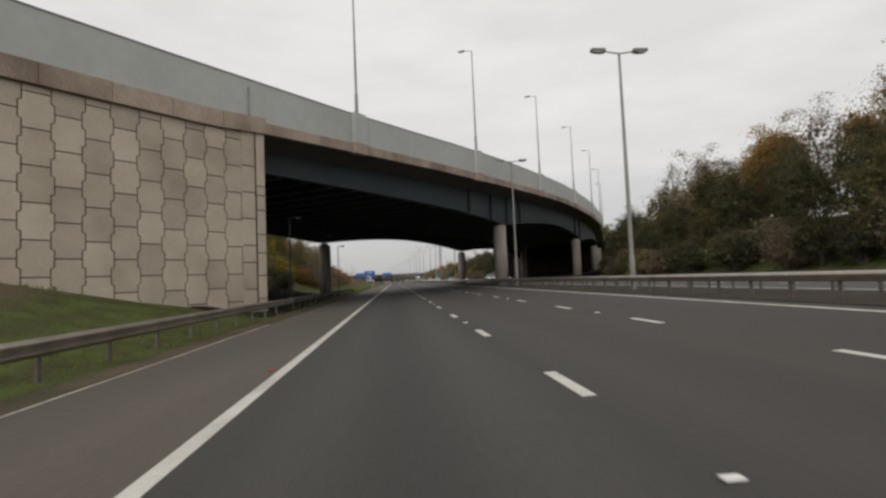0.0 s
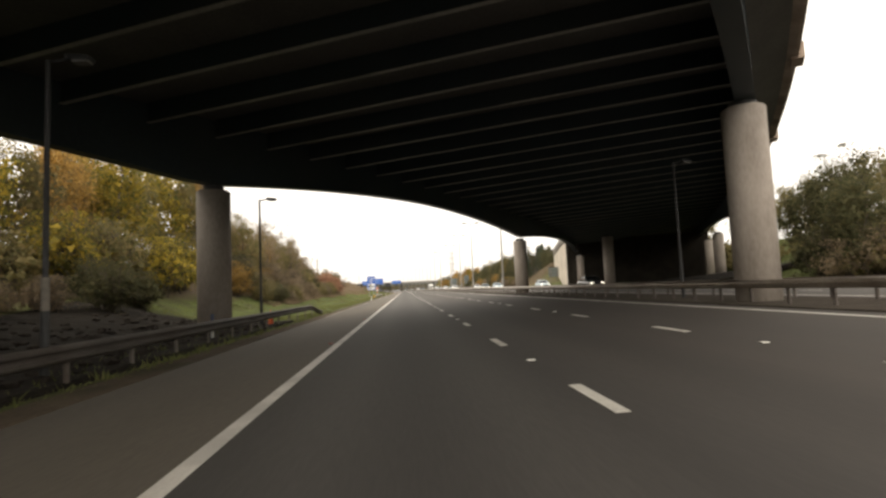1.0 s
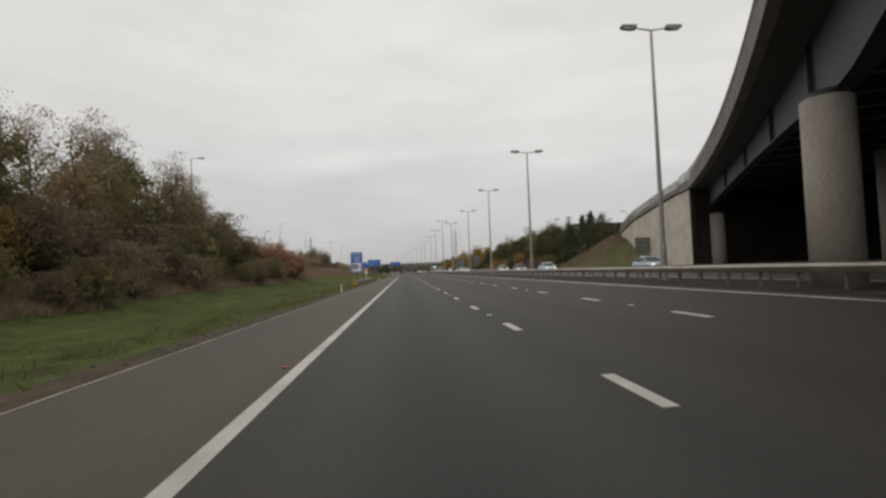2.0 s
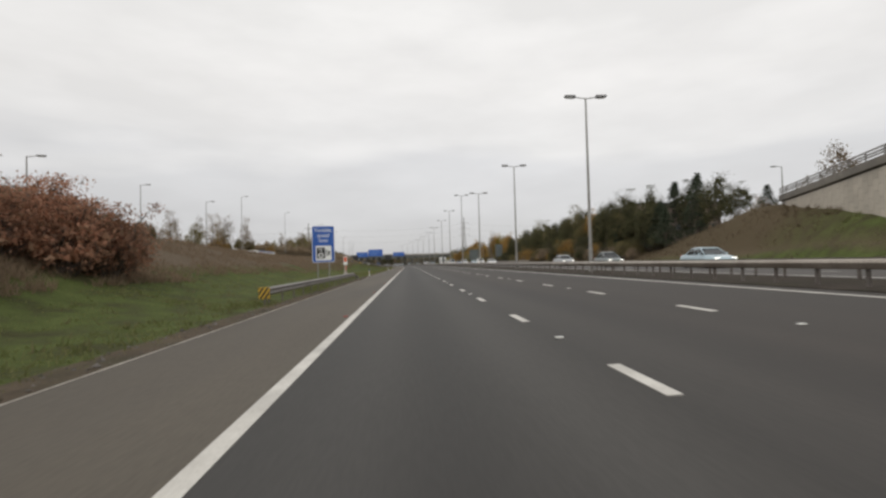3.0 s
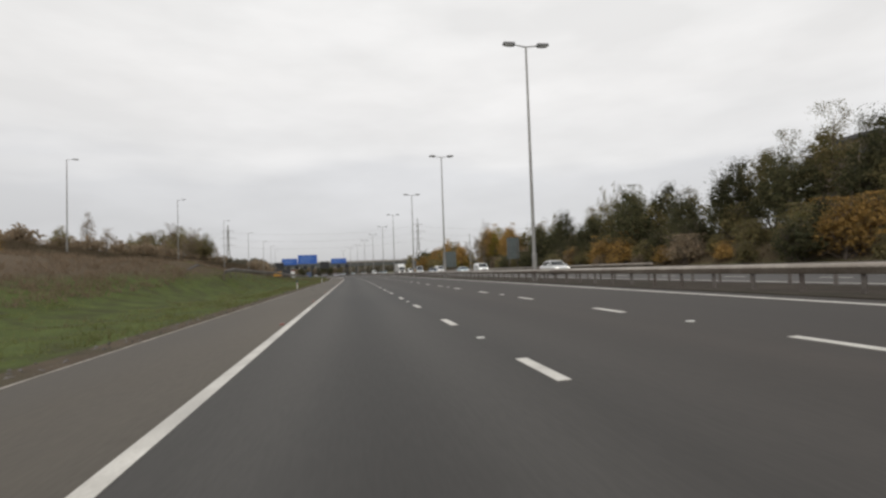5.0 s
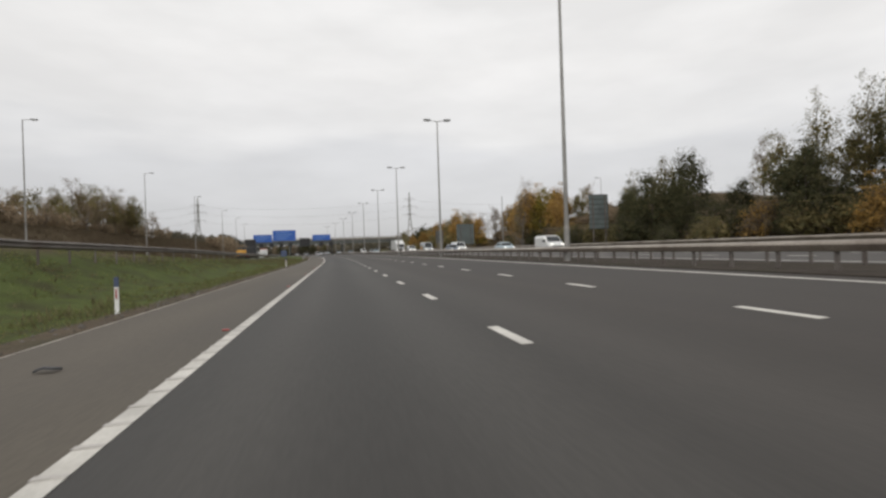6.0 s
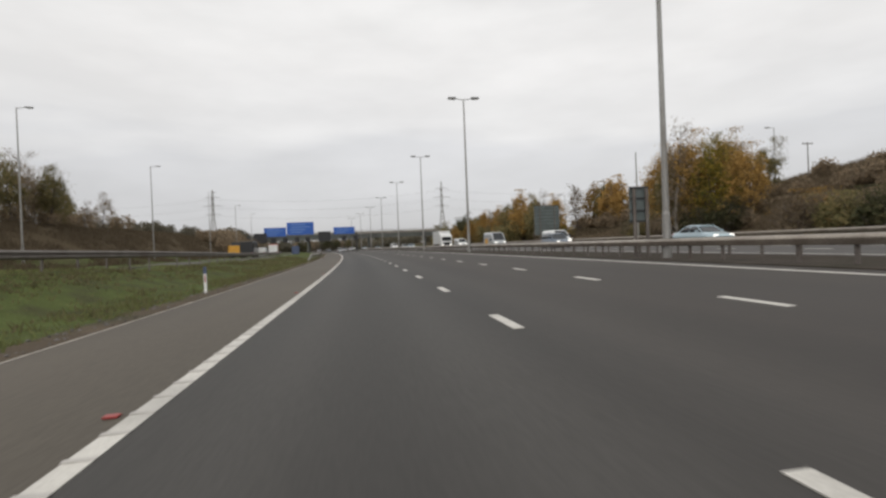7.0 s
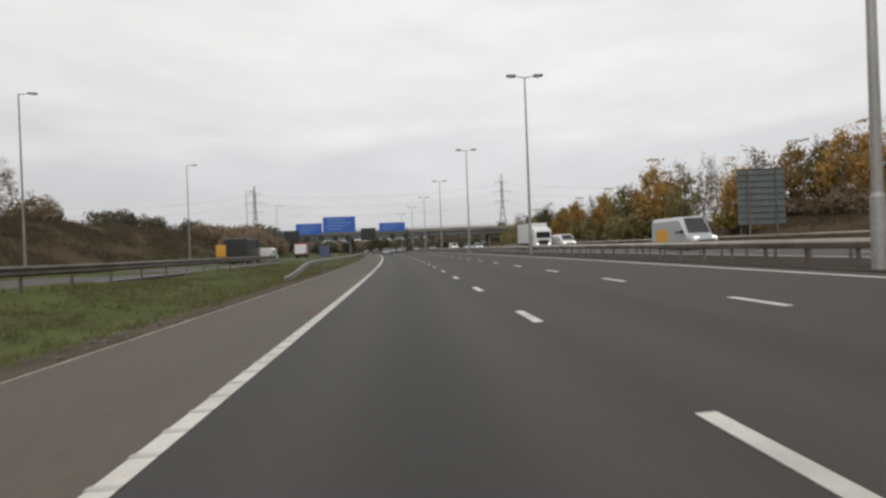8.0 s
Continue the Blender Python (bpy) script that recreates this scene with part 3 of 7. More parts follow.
road = strip("road", -3.62, ROAD_R, 0.0, M["asphalt"], "dark grey asphalt motorway carriageway with three lanes", "road", 0.055)
shoulder = strip("hard_shoulder", ROAD_L, -3.62, 0.0, M["shoulder"], "lighter brown-grey asphalt hard shoulder beside the lanes", "road", 0.055)
opposite = strip("opposite_road", MED_R, OPP_R, 0.0, M["far_asphalt"], "grey asphalt opposite carriageway beyond the median barrier", "road", 0.055)
strip("median", ROAD_R, MED_R, 0.01, M["median"], "paved and gravelled central reserve between the carriageways", "ground", 0.08)


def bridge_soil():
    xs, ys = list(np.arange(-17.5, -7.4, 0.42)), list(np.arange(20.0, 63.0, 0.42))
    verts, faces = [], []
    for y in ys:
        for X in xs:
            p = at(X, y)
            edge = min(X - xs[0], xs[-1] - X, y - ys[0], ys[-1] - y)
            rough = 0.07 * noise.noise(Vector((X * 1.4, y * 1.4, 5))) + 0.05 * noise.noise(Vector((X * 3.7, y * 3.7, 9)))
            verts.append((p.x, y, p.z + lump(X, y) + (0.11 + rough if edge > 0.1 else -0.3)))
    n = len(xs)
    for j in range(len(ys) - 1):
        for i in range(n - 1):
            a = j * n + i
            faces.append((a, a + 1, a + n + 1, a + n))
    tagged(new("bridge_soil", cloud_mesh("bridge_soil", verts, faces, M["soil"])), "bare rough soil beside the barrier, darkened for the bridge's shade", "ground", kind="structure")


# bare ground below the deck, with the bridge's shade in its colour
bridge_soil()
strip("far_bridge_soil", 27.4, 44, 0.10, M["soil"], "bare soil under the far bridge end, darkened for its shade", "ground", 0.4, ys=list(np.arange(84, 124, 2.0)))
strip("verge_edge", ROAD_L - 0.85, ROAD_L, 0.02, M["gravel"], "strip of dirt and gravel beside the hard shoulder", "ground", 0.1)
strip("edge_line", -3.715, -3.535, 0.007, M["paint"], "", "", 0.006, parent=road)
strip("edge_line", 7.12, 7.28, 0.007, M["paint"], "", "", 0.006, parent=road)
for y0, y1 in ((-120, 15), (66, 620)):
    strip("kerb_line", ROAD_L - 0.02, ROAD_L + 0.05, 0.012, M["kerb_paint"], "", "", 0.02, ys=list(np.arange(y0, y1, 5.0)) + [y1], parent=shoulder)
strip("edge_line", 13.4, 13.56, 0.007, M["paint"], "", "", 0.006, parent=opposite)
strip("edge_line", 23.4, 23.56, 0.007, M["paint"], "", "", 0.006, parent=opposite)


RED = 3.55


def marks():
    """Lane marks and studs, each a piece of the road."""
    bm = bmesh.new()
    box(bm, (0, MARK / 2, 0.004), (0.145, MARK, 0.008))
    first = part("lane_mark", bm, M["paint"], road)
    me = first.data
    lines = [(0.0, 0.0, road), (LANE, -0.37, road), (16.9, 1.0, opposite), (20.2, 1.0, opposite)]
    used = False
    for X, off, owner in lines:
        for k in range(-4, 78):
            y = k * DASH + off
            slope = math.atan(FALL) if owner is road else 0.01
            turn = math.atan2(bend(y + 2) - bend(y), 2)
            p = at(X, y, 0.001)
            m = Matrix.Translation(p) @ Euler((0, -slope, -turn)).to_matrix().to_4x4()
            if not used:
                first.matrix_basis, used = m, True
            else:
                share("lane_mark", me, owner, m)
    bm = bmesh.new()
    box(bm, (0, 0, 0.012), (0.125, 0.085, 0.02), bevel=0.007)
    stud = part("road_stud", bm, M["stud"], road)
    bm = bmesh.new()
    box(bm, (0, 0, 0.012), (0.11, 0.075, 0.02), bevel=0.007)
    red = part("road_stud", bm, M["stud_red"], road, "red reflecting road stud")
    s0 = r0 = False
    for k in range(-1, 20):
        y = (2 * k + 1.61) * DASH
        for X, off in ((0, 0), (LANE, -0.37)):
            m = Matrix.Translation(at(X, y + off, 0.002))
            if not s0:
                stud.matrix_basis, s0 = m, True
            else:
                share("road_stud", stud.data, road, m)
    for k in range(0, 38):
        m = Matrix.Translation(at(-3.84, RED + k * DASH * 2, 0.002))
        if not r0:
            red.matrix_basis, r0 = m, True
        else:
            share("road_stud", red.data, road, m)


marks()


# ---------------------------------------------------------------- steel safety barriers
def w_profile(side):
    """Corrugated beam, side +1: faces to the right."""
    pts = [(0.0, 0.16), (0.05, 0.135), (0.085, 0.095), (0.085, 0.065), (0.02, 0.02), (0.02, -0.02), (0.085, -0.065), (0.085, -0.095), (0.05, -0.135), (0.0, -0.16)]
    back = [(a - 0.012, b) for a, b in pts[::-1]]
    return [(side * a, b) for a, b in pts + back]


def box_profile(side):
    """Box beam with a sloping shoulder, open behind."""
    pts = [(-0.06, 0.13), (-0.01, 0.13), (0.045, 0.105), (0.095, 0.05), (0.098, 0.02), (0.066, -0.11), (0.055, -0.128), (0.02, -0.13)]
    back = [(0.02, -0.118), (0.045, -0.114), (0.054, -0.10), (0.084, 0.018), (0.08, 0.044), (0.035, 0.092), (-0.015, 0.117), (-0.06, 0.117)]
    return [(side * a, b) for a, b in pts + back]


def guard_rail(X, y0, y1, height, side, mat, label, step=2.0, drop=None, rise=None, group="guard rails", top_box=False):
    """A run of steel barrier: beam, rounded end and separate posts."""
    base = at(X, y0)
    g = thing("guard_rail", label, "guard rail", Matrix.Translation(base), group)
    ys = list(np.arange(y0, y1, 4.0)) + [y1]

    def lift(y):
        up = height
        if rise and y < y0 + rise:
            up -= (height - 0.12) * smooth01(1 - (y - y0) / rise)
        if drop and y > y1 - drop:
            up -= (height - 0.12) * smooth01((y - (y1 - drop)) / drop)
        return up

    def station(y, shift=0.0):
        def st(a, b):
            p = at(X, y, lift(y))
            return Vector((p.x + a + shift, y, p.z + b)) - base
        return st
    if rise:
        ys = sorted(set(ys + list(np.linspace(y0, y0 + rise, 8))))
    if drop:
        ys = sorted(set(ys + list(np.linspace(y1 - drop, y1, 8))))
    bm = bmesh.new()
    if top_box:
        sweep(bm, box_profile(side), [station(y, side * 0.05) for y in ys])
    else:
        sweep(bm, w_profile(side), [station(y, side * 0.06) for y in ys])
    part("beam", bm, mat, g)
    bm = bmesh.new()
    box(bm, (0, 0, -0.2), (0.055, 0.11, 1.06), bevel=0.008)
    first = part("post", bm, M["old_galv"], g)
    n = int((y1 - y0) / step)
    for i in range(n):
        y = y0 + 0.4 + i * step
        p = at(X, y, lift(y) - 0.40) - base
        p.z += 0.10
        if i == 0:
            first.matrix_basis = Matrix.Translation(p)
        else:
            share("post", first.data, g, Matrix.Translation(p))
    return g


for y0, y1 in ((-40, 60), (60, 170), (170, 280), (280, 380), (380, 470)):
    guard_rail(9.0, y0, y1, 0.575, -1, M["rail_steel"], "weathered brown-grey steel box-beam barrier along the central reserve", 1.6, group="median barriers", top_box=True)
    guard_rail(11.7, y0, y1, 0.575, 1, M["rail_steel"], "weathered steel box-beam barrier facing the opposite carriageway", 1.6, group="median barriers", top_box=True)
guard_rail(-7.85, -40, 26, 0.6, 1, M["rail_steel"], "weathered steel barrier beside the hard shoulder below the retaining wall", 2.2)
# the same barrier carried on under the deck, its colour darkened as shade
guard_rail(-7.85, 26, 72, 0.6, 1, M["shaded_steel"], "steel barrier darkened for bridge shade, ramped down at its end", 2.2, drop=5)
guard_rail(-7.6, 132.4, 168, 0.54, 1, M["galv"], "galvanised steel barrier below the blue sign, ramped down at its end", 2.2, drop=5)
slip_road = strip("slip_road", -25.5, -15.6, 0.035, M["far_asphalt"], "grey asphalt slip road beside the motorway", "road", 0.3, ys=list(np.arange(236, 600, 4.0)))
strip("slip_road_upper", -34.2, -29.0, 0.05, M["far_asphalt"], "grey asphalt slip road in the cutting behind the bank", "road", 0.6, ys=list(np.arange(170, 236, 4.0)))
strip("edge_line", -16.1, -15.95, 0.045, M["paint"], "", "", 0.006, ys=list(np.arange(240, 600, 4.0)), parent=slip_road)
for y0, y1 in ((238, 300), (300, 352)):
    guard_rail(-13.2, y0, y1, 0.76, 1, M["old_galv"], "weathered steel barrier between the slip road and the grass", 2.4, group="slip road barriers")
guard_rail(-7.7, 329, 440, 0.72, 1, M["galv"], "pale galvanised steel barrier ramping up at the nose of the verge", 2.4, rise=8)
for y0, y1 in ((236, 330), (330, 430)):
    guard_rail(27.0, y0, y1, 0.66, -1, M["rail_steel"], "weathered steel barrier along the far edge of the opposite carriageway", 2.4, top_box=True)


def rumble_ribs():
    """Raised ribs across the edge line."""
    bm = bmesh.new()
    box(bm, (0, 0, 0.004), (0.19, 0.05, 0.008), bevel=0.003)
    first = part("rumble_rib", bm, M["rib"], road)
    first.matrix_basis = Matrix.Translation((-3.625, 210.0, FALL * -3.625 + 0.008))
    for i in range(1, 290):
        y = 210.0 + i * 0.46
        share("rumble_rib", first.data, road, Matrix.Translation((-3.625 + bend(y), y, FALL * -3.625 + 0.008)))


rumble_ribs()

# ---------------------------------------------------------------- the skewed overbridge
WIDE = 23.3


def edge_heading(u):
    return radians(51.8 + (0.0 if u < 0 else min(u, 78) * 0.195))


EDGE = {}
ex, ey = 6.82, 43.43
for i in range(0, 521):
    EDGE[i] = (ex, ey)
    h = edge_heading(i * 0.25)
    ex, ey = ex + 0.25 * math.cos(h), ey + 0.25 * math.sin(h)
ex, ey = 6.82, 43.43
for i in range(0, -321, -1):
    EDGE[i] = (ex, ey)
    h = edge_heading(i * 0.25)
    ex, ey = ex - 0.25 * math.cos(h), ey - 0.25 * math.sin(h)


def deck_xy(u, w):
    """A place on the deck: u along its near edge, w in from that edge; past the far corner the far edge follows the approach wall."""
    if u > 82.2 and w > 20:
        s = u - 82.2
        h = radians(79.0) if s < 23.4 else radians(71.9)
        px, py = (26.5 + s * math.cos(h), 123.1 + s * math.sin(h)) if s < 23.4 else (30.97 + (s - 23.4) * math.cos(h), 146.07 + (s - 23.4) * math.sin(h))
        return (px - math.sin(h) * (w - WIDE), py + math.cos(h) * (w - WIDE))
    i = u / 0.25
    k = int(math.floor(i))
    a, b = EDGE[k], EDGE[min(k + 1, 520)]
    t = i - k
    h = edge_heading(u)
    return (a[0] + (b[0] - a[0]) * t - math.sin(h) * w, a[1] + (b[1] - a[1]) * t + math.cos(h) * w)


def coping_near(u):
    return float(np.interp(u, (-80, -37, -28, -25, -16.5, -7, 0, 7, 16, 26, 45, 70, 125), (8.7, 9.17, 9.27, 9.52, 9.88, 10.2, 10.34, 10.5, 10.74, 10.95, 10.95, 10.6, 9.2)))


def coping_far(u):
    return float(np.interp(u, (-80, -30, 0, 30, 55, 81, 94, 105.5, 116, 127), (8.0, 8.6, 8.95, 9.0, 8.8, 8.35, 7.7, 6.95, 6.6, 6.3)))


def panel_top(u):
    return float(np.interp(u, (-80, -37, -30, -24, -18.75, -11, -5, 0, 8, 15, 26, 45, 70, 125), (11.9, 12.14, 12.21, 12.3, 12.38, 12.66, 12.9, 13.04, 13.18, 13.29, 13.48, 13.4, 12.9, 11.3)))


def slab_under(u, w):
    t = w / WIDE
    return (coping_near(u) - 0.25) * (1 - t) + (coping_far(u) - 0.15) * t


def soffit(u, w):
    """The haunched underside of a girder: lowest over the column lines."""
    x, y = deck_xy(u, w)
    t = w / WIDE
    if w < 5 and x < 10.3:
        # the first span rests flat on the abutment and drops only at the column
        h = (1 - min(abs(x - 9.75) / 20, 1)) ** 4
    else:
        h = abs(2 * (((x + 10.2) / 20.4) % 1.0) - 1) ** 1.8
    low, high = 6.97 * (1 - t) + 5.88 * t, float(np.interp(u, (-25, 0, 30), (7.9, 7.86, 8.35))) * (1 - t) + 6.98 * t
    return high + (low - high) * h


def on_deck(w, zfun):
    return lambda u: (lambda a, b: Vector((*deck_xy(u, w + a), zfun(u) + b)))


def build_bridge():
    x0, y0 = deck_xy(0, WIDE / 2)
    br = thing("road_bridge", "long skewed steel-girder road bridge on round concrete columns over the motorway", "bridge")
    us = [u for u in np.arange(-25.0, 112.1, 1.5)]
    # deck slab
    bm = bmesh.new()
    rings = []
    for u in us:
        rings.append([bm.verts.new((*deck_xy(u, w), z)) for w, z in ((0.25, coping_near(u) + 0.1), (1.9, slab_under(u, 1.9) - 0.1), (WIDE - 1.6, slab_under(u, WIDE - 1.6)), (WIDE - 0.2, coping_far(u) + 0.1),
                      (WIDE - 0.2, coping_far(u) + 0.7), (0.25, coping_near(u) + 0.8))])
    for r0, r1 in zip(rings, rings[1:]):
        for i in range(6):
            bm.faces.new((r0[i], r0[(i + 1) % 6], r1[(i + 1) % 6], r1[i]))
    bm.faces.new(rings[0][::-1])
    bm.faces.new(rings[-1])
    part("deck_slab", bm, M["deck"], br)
    # two deep main girders: web and flanges
    for w, gu in ((2.0, us), (WIDE - 1.7, [u for u in us if u < 82])):
        bm = bmesh.new()
        rr = []
        for u in gu:
            top, low = slab_under(u, w) + 0.02, soffit(u, w)
            ring = []
            for a, z in ((-0.30, low), (-0.30, low + 0.06), (-0.03, low + 0.07), (-0.03, top), (0.03, top), (0.03, low + 0.07), (0.30, low + 0.06), (0.30, low)):
                ring.append(bm.verts.new((*deck_xy(u, w + a), z)))
            rr.append(ring)
        for r0, r1 in zip(rr, rr[1:]):
            for i in range(8):
                bm.faces.new((r0[i], r0[(i + 1) % 8], r1[(i + 1) % 8], r1[i]))
        bm.faces.new(rr[0][::-1])
        bm.faces.new(rr[-1])
        bmesh.ops.recalc_face_normals(bm, faces=bm.faces)
        part("main_girder", bm, M["girder"], br, "dark blue-green painted haunched steel girder")
        # pairs of tall plates on the near girder over its columns
        for uc in ((0.5, 5.2, 9.2, 13.0, 40.4, 44.6) if w < 5 else ()):
            top, low = slab_under(uc, w) - 0.02, soffit(uc, w)
            bm = bmesh.new()
            x, y = deck_xy(uc, w - 0.15)
            box(bm, (x, y, (top + low) / 2 + 0.04), (0.035, 0.24, top - low - 0.1), Matrix.Rotation(edge_heading(uc), 3, "Z"))
            part("stiffener", bm, M["girder"], br)
        # web stiffeners on the far girder
        for u in np.arange(-20.2, 81, 9.25) if w > 5 else ():
            top, low = slab_under(u, w) - 0.02, soffit(u, w)
            bm = bmesh.new()
            x, y = deck_xy(u, w - 0.13 if w < 5 else w + 0.13)
            box(bm, (x, y, (top + low) / 2 + 0.04), (0.03, 0.18, top - low - 0.1), Matrix.Rotation(edge_heading(u), 3, "Z"))
            part("stiffener", bm, M["girder"], br)
    # cross girders between them, a little skewed
    w0, w1, skew = 2.1, WIDE - 1.8, 6.8
    for u in np.arange(-28.0, 85, 2.9):
        def cross(outline):
            bm = bmesh.new()
            rr = []
            for k in range(9):
                f = k / 8
                w = w0 + (w1 - w0) * f
                uu = u + skew * (0.5 - f)
                if uu < -24.7 or uu > 82:
                    continue
                rr.append([bm.verts.new((*deck_xy(min(max(uu + a, -25), 82.3), w), slab_under(uu, w) + z)) for a, z in outline])
            n = len(outline)
            for r0, r1 in zip(rr, rr[1:]):
                for i in range(n):
                    bm.faces.new((r0[i], r0[(i + 1) % n], r1[(i + 1) % n], r1[i]))
            if rr:
                bm.faces.new(rr[0][::-1])
                bm.faces.new(rr[-1])
            bmesh.ops.recalc_face_normals(bm, faces=bm.faces)
            return bm
        if sum(-24.7 <= u + skew * (0.5 - k / 8) <= 82 for k in range(9)) < 2:
            continue
        web = part("cross_girder", cross(((-0.02, -0.78), (-0.02, 0.02), (0.02, 0.02), (0.02, -0.78))), M["girder"], br)
        part("bottom_flange", cross(((-0.085, -0.81), (-0.085, -0.78), (0.085, -0.78), (0.085, -0.81))), M["flange"], web)
    # coping on the near edge in lengths, with pilasters under the lamps
    for a, b in zip(list(np.arange(-25.0, 72, 4.05)), list(np.arange(-25.0, 72, 4.05))[1:]):
        bm = bmesh.new()
        sweep(bm, [(-0.12, 0.0), (-0.12, 0.60), (0.42, 0.66), (0.42, 0.10), (0.05, 0.0)], [on_deck(0, coping_near)(u) for u in np.linspace(a + 0.012, b - 0.012, 4)])
        part("coping", bm, M["coping"], br)
        bm = bmesh.new()
        rings = []
        for u in np.linspace(a + 0.001, b - 0.001, 4):
            rings.append([bm.verts.new((*deck_xy(u, w), z)) for w, z in ((0.02, coping_near(u) + 0.625), (-0.02, panel_top(u)), (0.10, panel_top(u) + 0.02), (0.10, coping_near(u) + 0.63))])
        for r0, r1 in zip(rings, rings[1:]):
            for i in range(4):
                bm.faces.new((r0[i], r0[(i + 1) % 4], r1[(i + 1) % 4], r1[i]))
        bm.faces.new(rings[0][::-1])
        bm.faces.new(rings[-1])
        bmesh.ops.recalc_face_normals(bm, faces=bm.faces)
        part("parapet_panel", bm, M["parapet"], br)
        bm = bmesh.new()
        sweep(bm, [(-0.05, 0.0), (-0.05, 0.06), (0.13, 0.06), (0.13, 0.0)], [on_deck(0, panel_top)(u) for u in np.linspace(a, b, 4)])
        part("parapet_cap", bm, M["cap_steel"], br)
    for k in range(-1, 5):
        u = k * 16.5 - 0.93
        bm = bmesh.new()
        x, y = deck_xy(u, -0.1)
        z0, z1 = coping_near(u) - 0.1, panel_top(u) + 0.08
        rot = Matrix.Rotation(edge_heading(u), 3, "Z")
        box(bm, (x, y, (z0 + z1) / 2 + 0.35), (1.15, 0.42, z1 - z0 - 0.7), rot, 0.02)
        part("pilaster", bm, M["parapet"], br)
        bm = bmesh.new()
        box(bm, (x, y, z0 + 0.36), (1.2, 0.52, 0.74), rot, 0.03)
        part("pilaster_base", bm, M["coping"], br)
    # far edge: coping and white steel rails
    for a, b in zip(list(np.arange(-25.0, 126, 5.0)), list(np.arange(-25.0, 126, 5.0))[1:]):
        bm = bmesh.new()
        low, top = (0.25, 0.95) if a > 82 else (0.05, 1.05)
        sweep(bm, [(-0.3, low), (-0.3, top), (0.12, top), (0.12, low + 0.1)], [on_deck(WIDE, coping_far)(u) for u in np.linspace(a + 0.01, b - 0.01, 4)])
        part("coping", bm, M["far_coping"], br)
        for up in (1.18, 1.38, 1.62) if a > 82 else (1.3, 1.55, 1.85):
            bm = bmesh.new()
            sweep(bm, [(-0.05, -0.05), (-0.05, 0.05), (0.05, 0.05), (0.05, -0.05)], [(lambda u: (lambda p, q: Vector((*deck_xy(u, WIDE + p), coping_far(u) + up + q))))(u) for u in np.linspace(a, b - 0.01, 3)])
            part("rail", bm, M["galv"], br)
        for u in (a + 0.8, a + 3.3):
            bm = bmesh.new()
            x, y = deck_xy(u, WIDE - 0.05)
            box(bm, (x, y, coping_far(u) + (1.28 if a > 82 else 1.44)), (0.10, 0.08, 0.7 if a > 82 else 0.84), Matrix.Rotation(edge_heading(u), 3, "Z"))
            part("rail_post", bm, M["galv"], br)
    return br


bridge = build_bridge()


def column(x, y, top, r=0.68, label="round weathered concrete column under the bridge girders"):
    z0 = 0.0
    c = thing("bridge_column", label, "column", Matrix.Translation((x, y, z0)), "bridge columns")
    bm = bmesh.new()
    tube(bm, (0, 0, -0.4), (0, 0, top - 0.02), r, r, 28)
    top_edges = [e for e in bm.edges if all(v.co.z > top - 0.1 for v in e.verts)]
    bmesh.ops.bevel(bm, geom=top_edges, offset=0.05, segments=2, affect="EDGES")
    part("shaft", bm, M["pier"], c, smooth=False)
    for f in c.children[0].data.polygons:
        f.use_smooth = abs(f.normal.z) < 0.3
    bm = bmesh.new()
    tube(bm, (0, 0, top - 0.03), (0, 0, top + 0.2), r * 0.62, r * 0.62, 20)
    part("bearing", bm, M["dark_steel"], c)
    return c


for x, y, w in ((9.75, 50.7, 2.0), (-9.9, 57.0, 21.6), (10.3, 87.7, 21.6), (27.9, 77.6, 2.0), (40.0, 100.4, 2.0), (45.2, 111.2, 2.0), (28.7, 122.3, 21.6)):
    column(x, y, (6.9 if w < 10 else 5.85) - 0.1)
column(24.7, 100.0, 6.9)


# ---------------------------------------------------------------- panelled retaining walls
def cross_panel(w, h, g):
    """One cross-shaped facing panel, as an outline (along, up)."""
    a, b = w * 0.10, h * 0.25
    hw, hh = w / 2, h / 2
    right = [(hw - a - g, -hh + g), (hw - a - g, -b - 0.02), (hw - g, -b + 0.04), (hw - g, b - 0.04), (hw - a - g, b + 0.02), (hw - a - g, hh - g)]
    return right + [(-x, y) for x, y in right[::-1]]


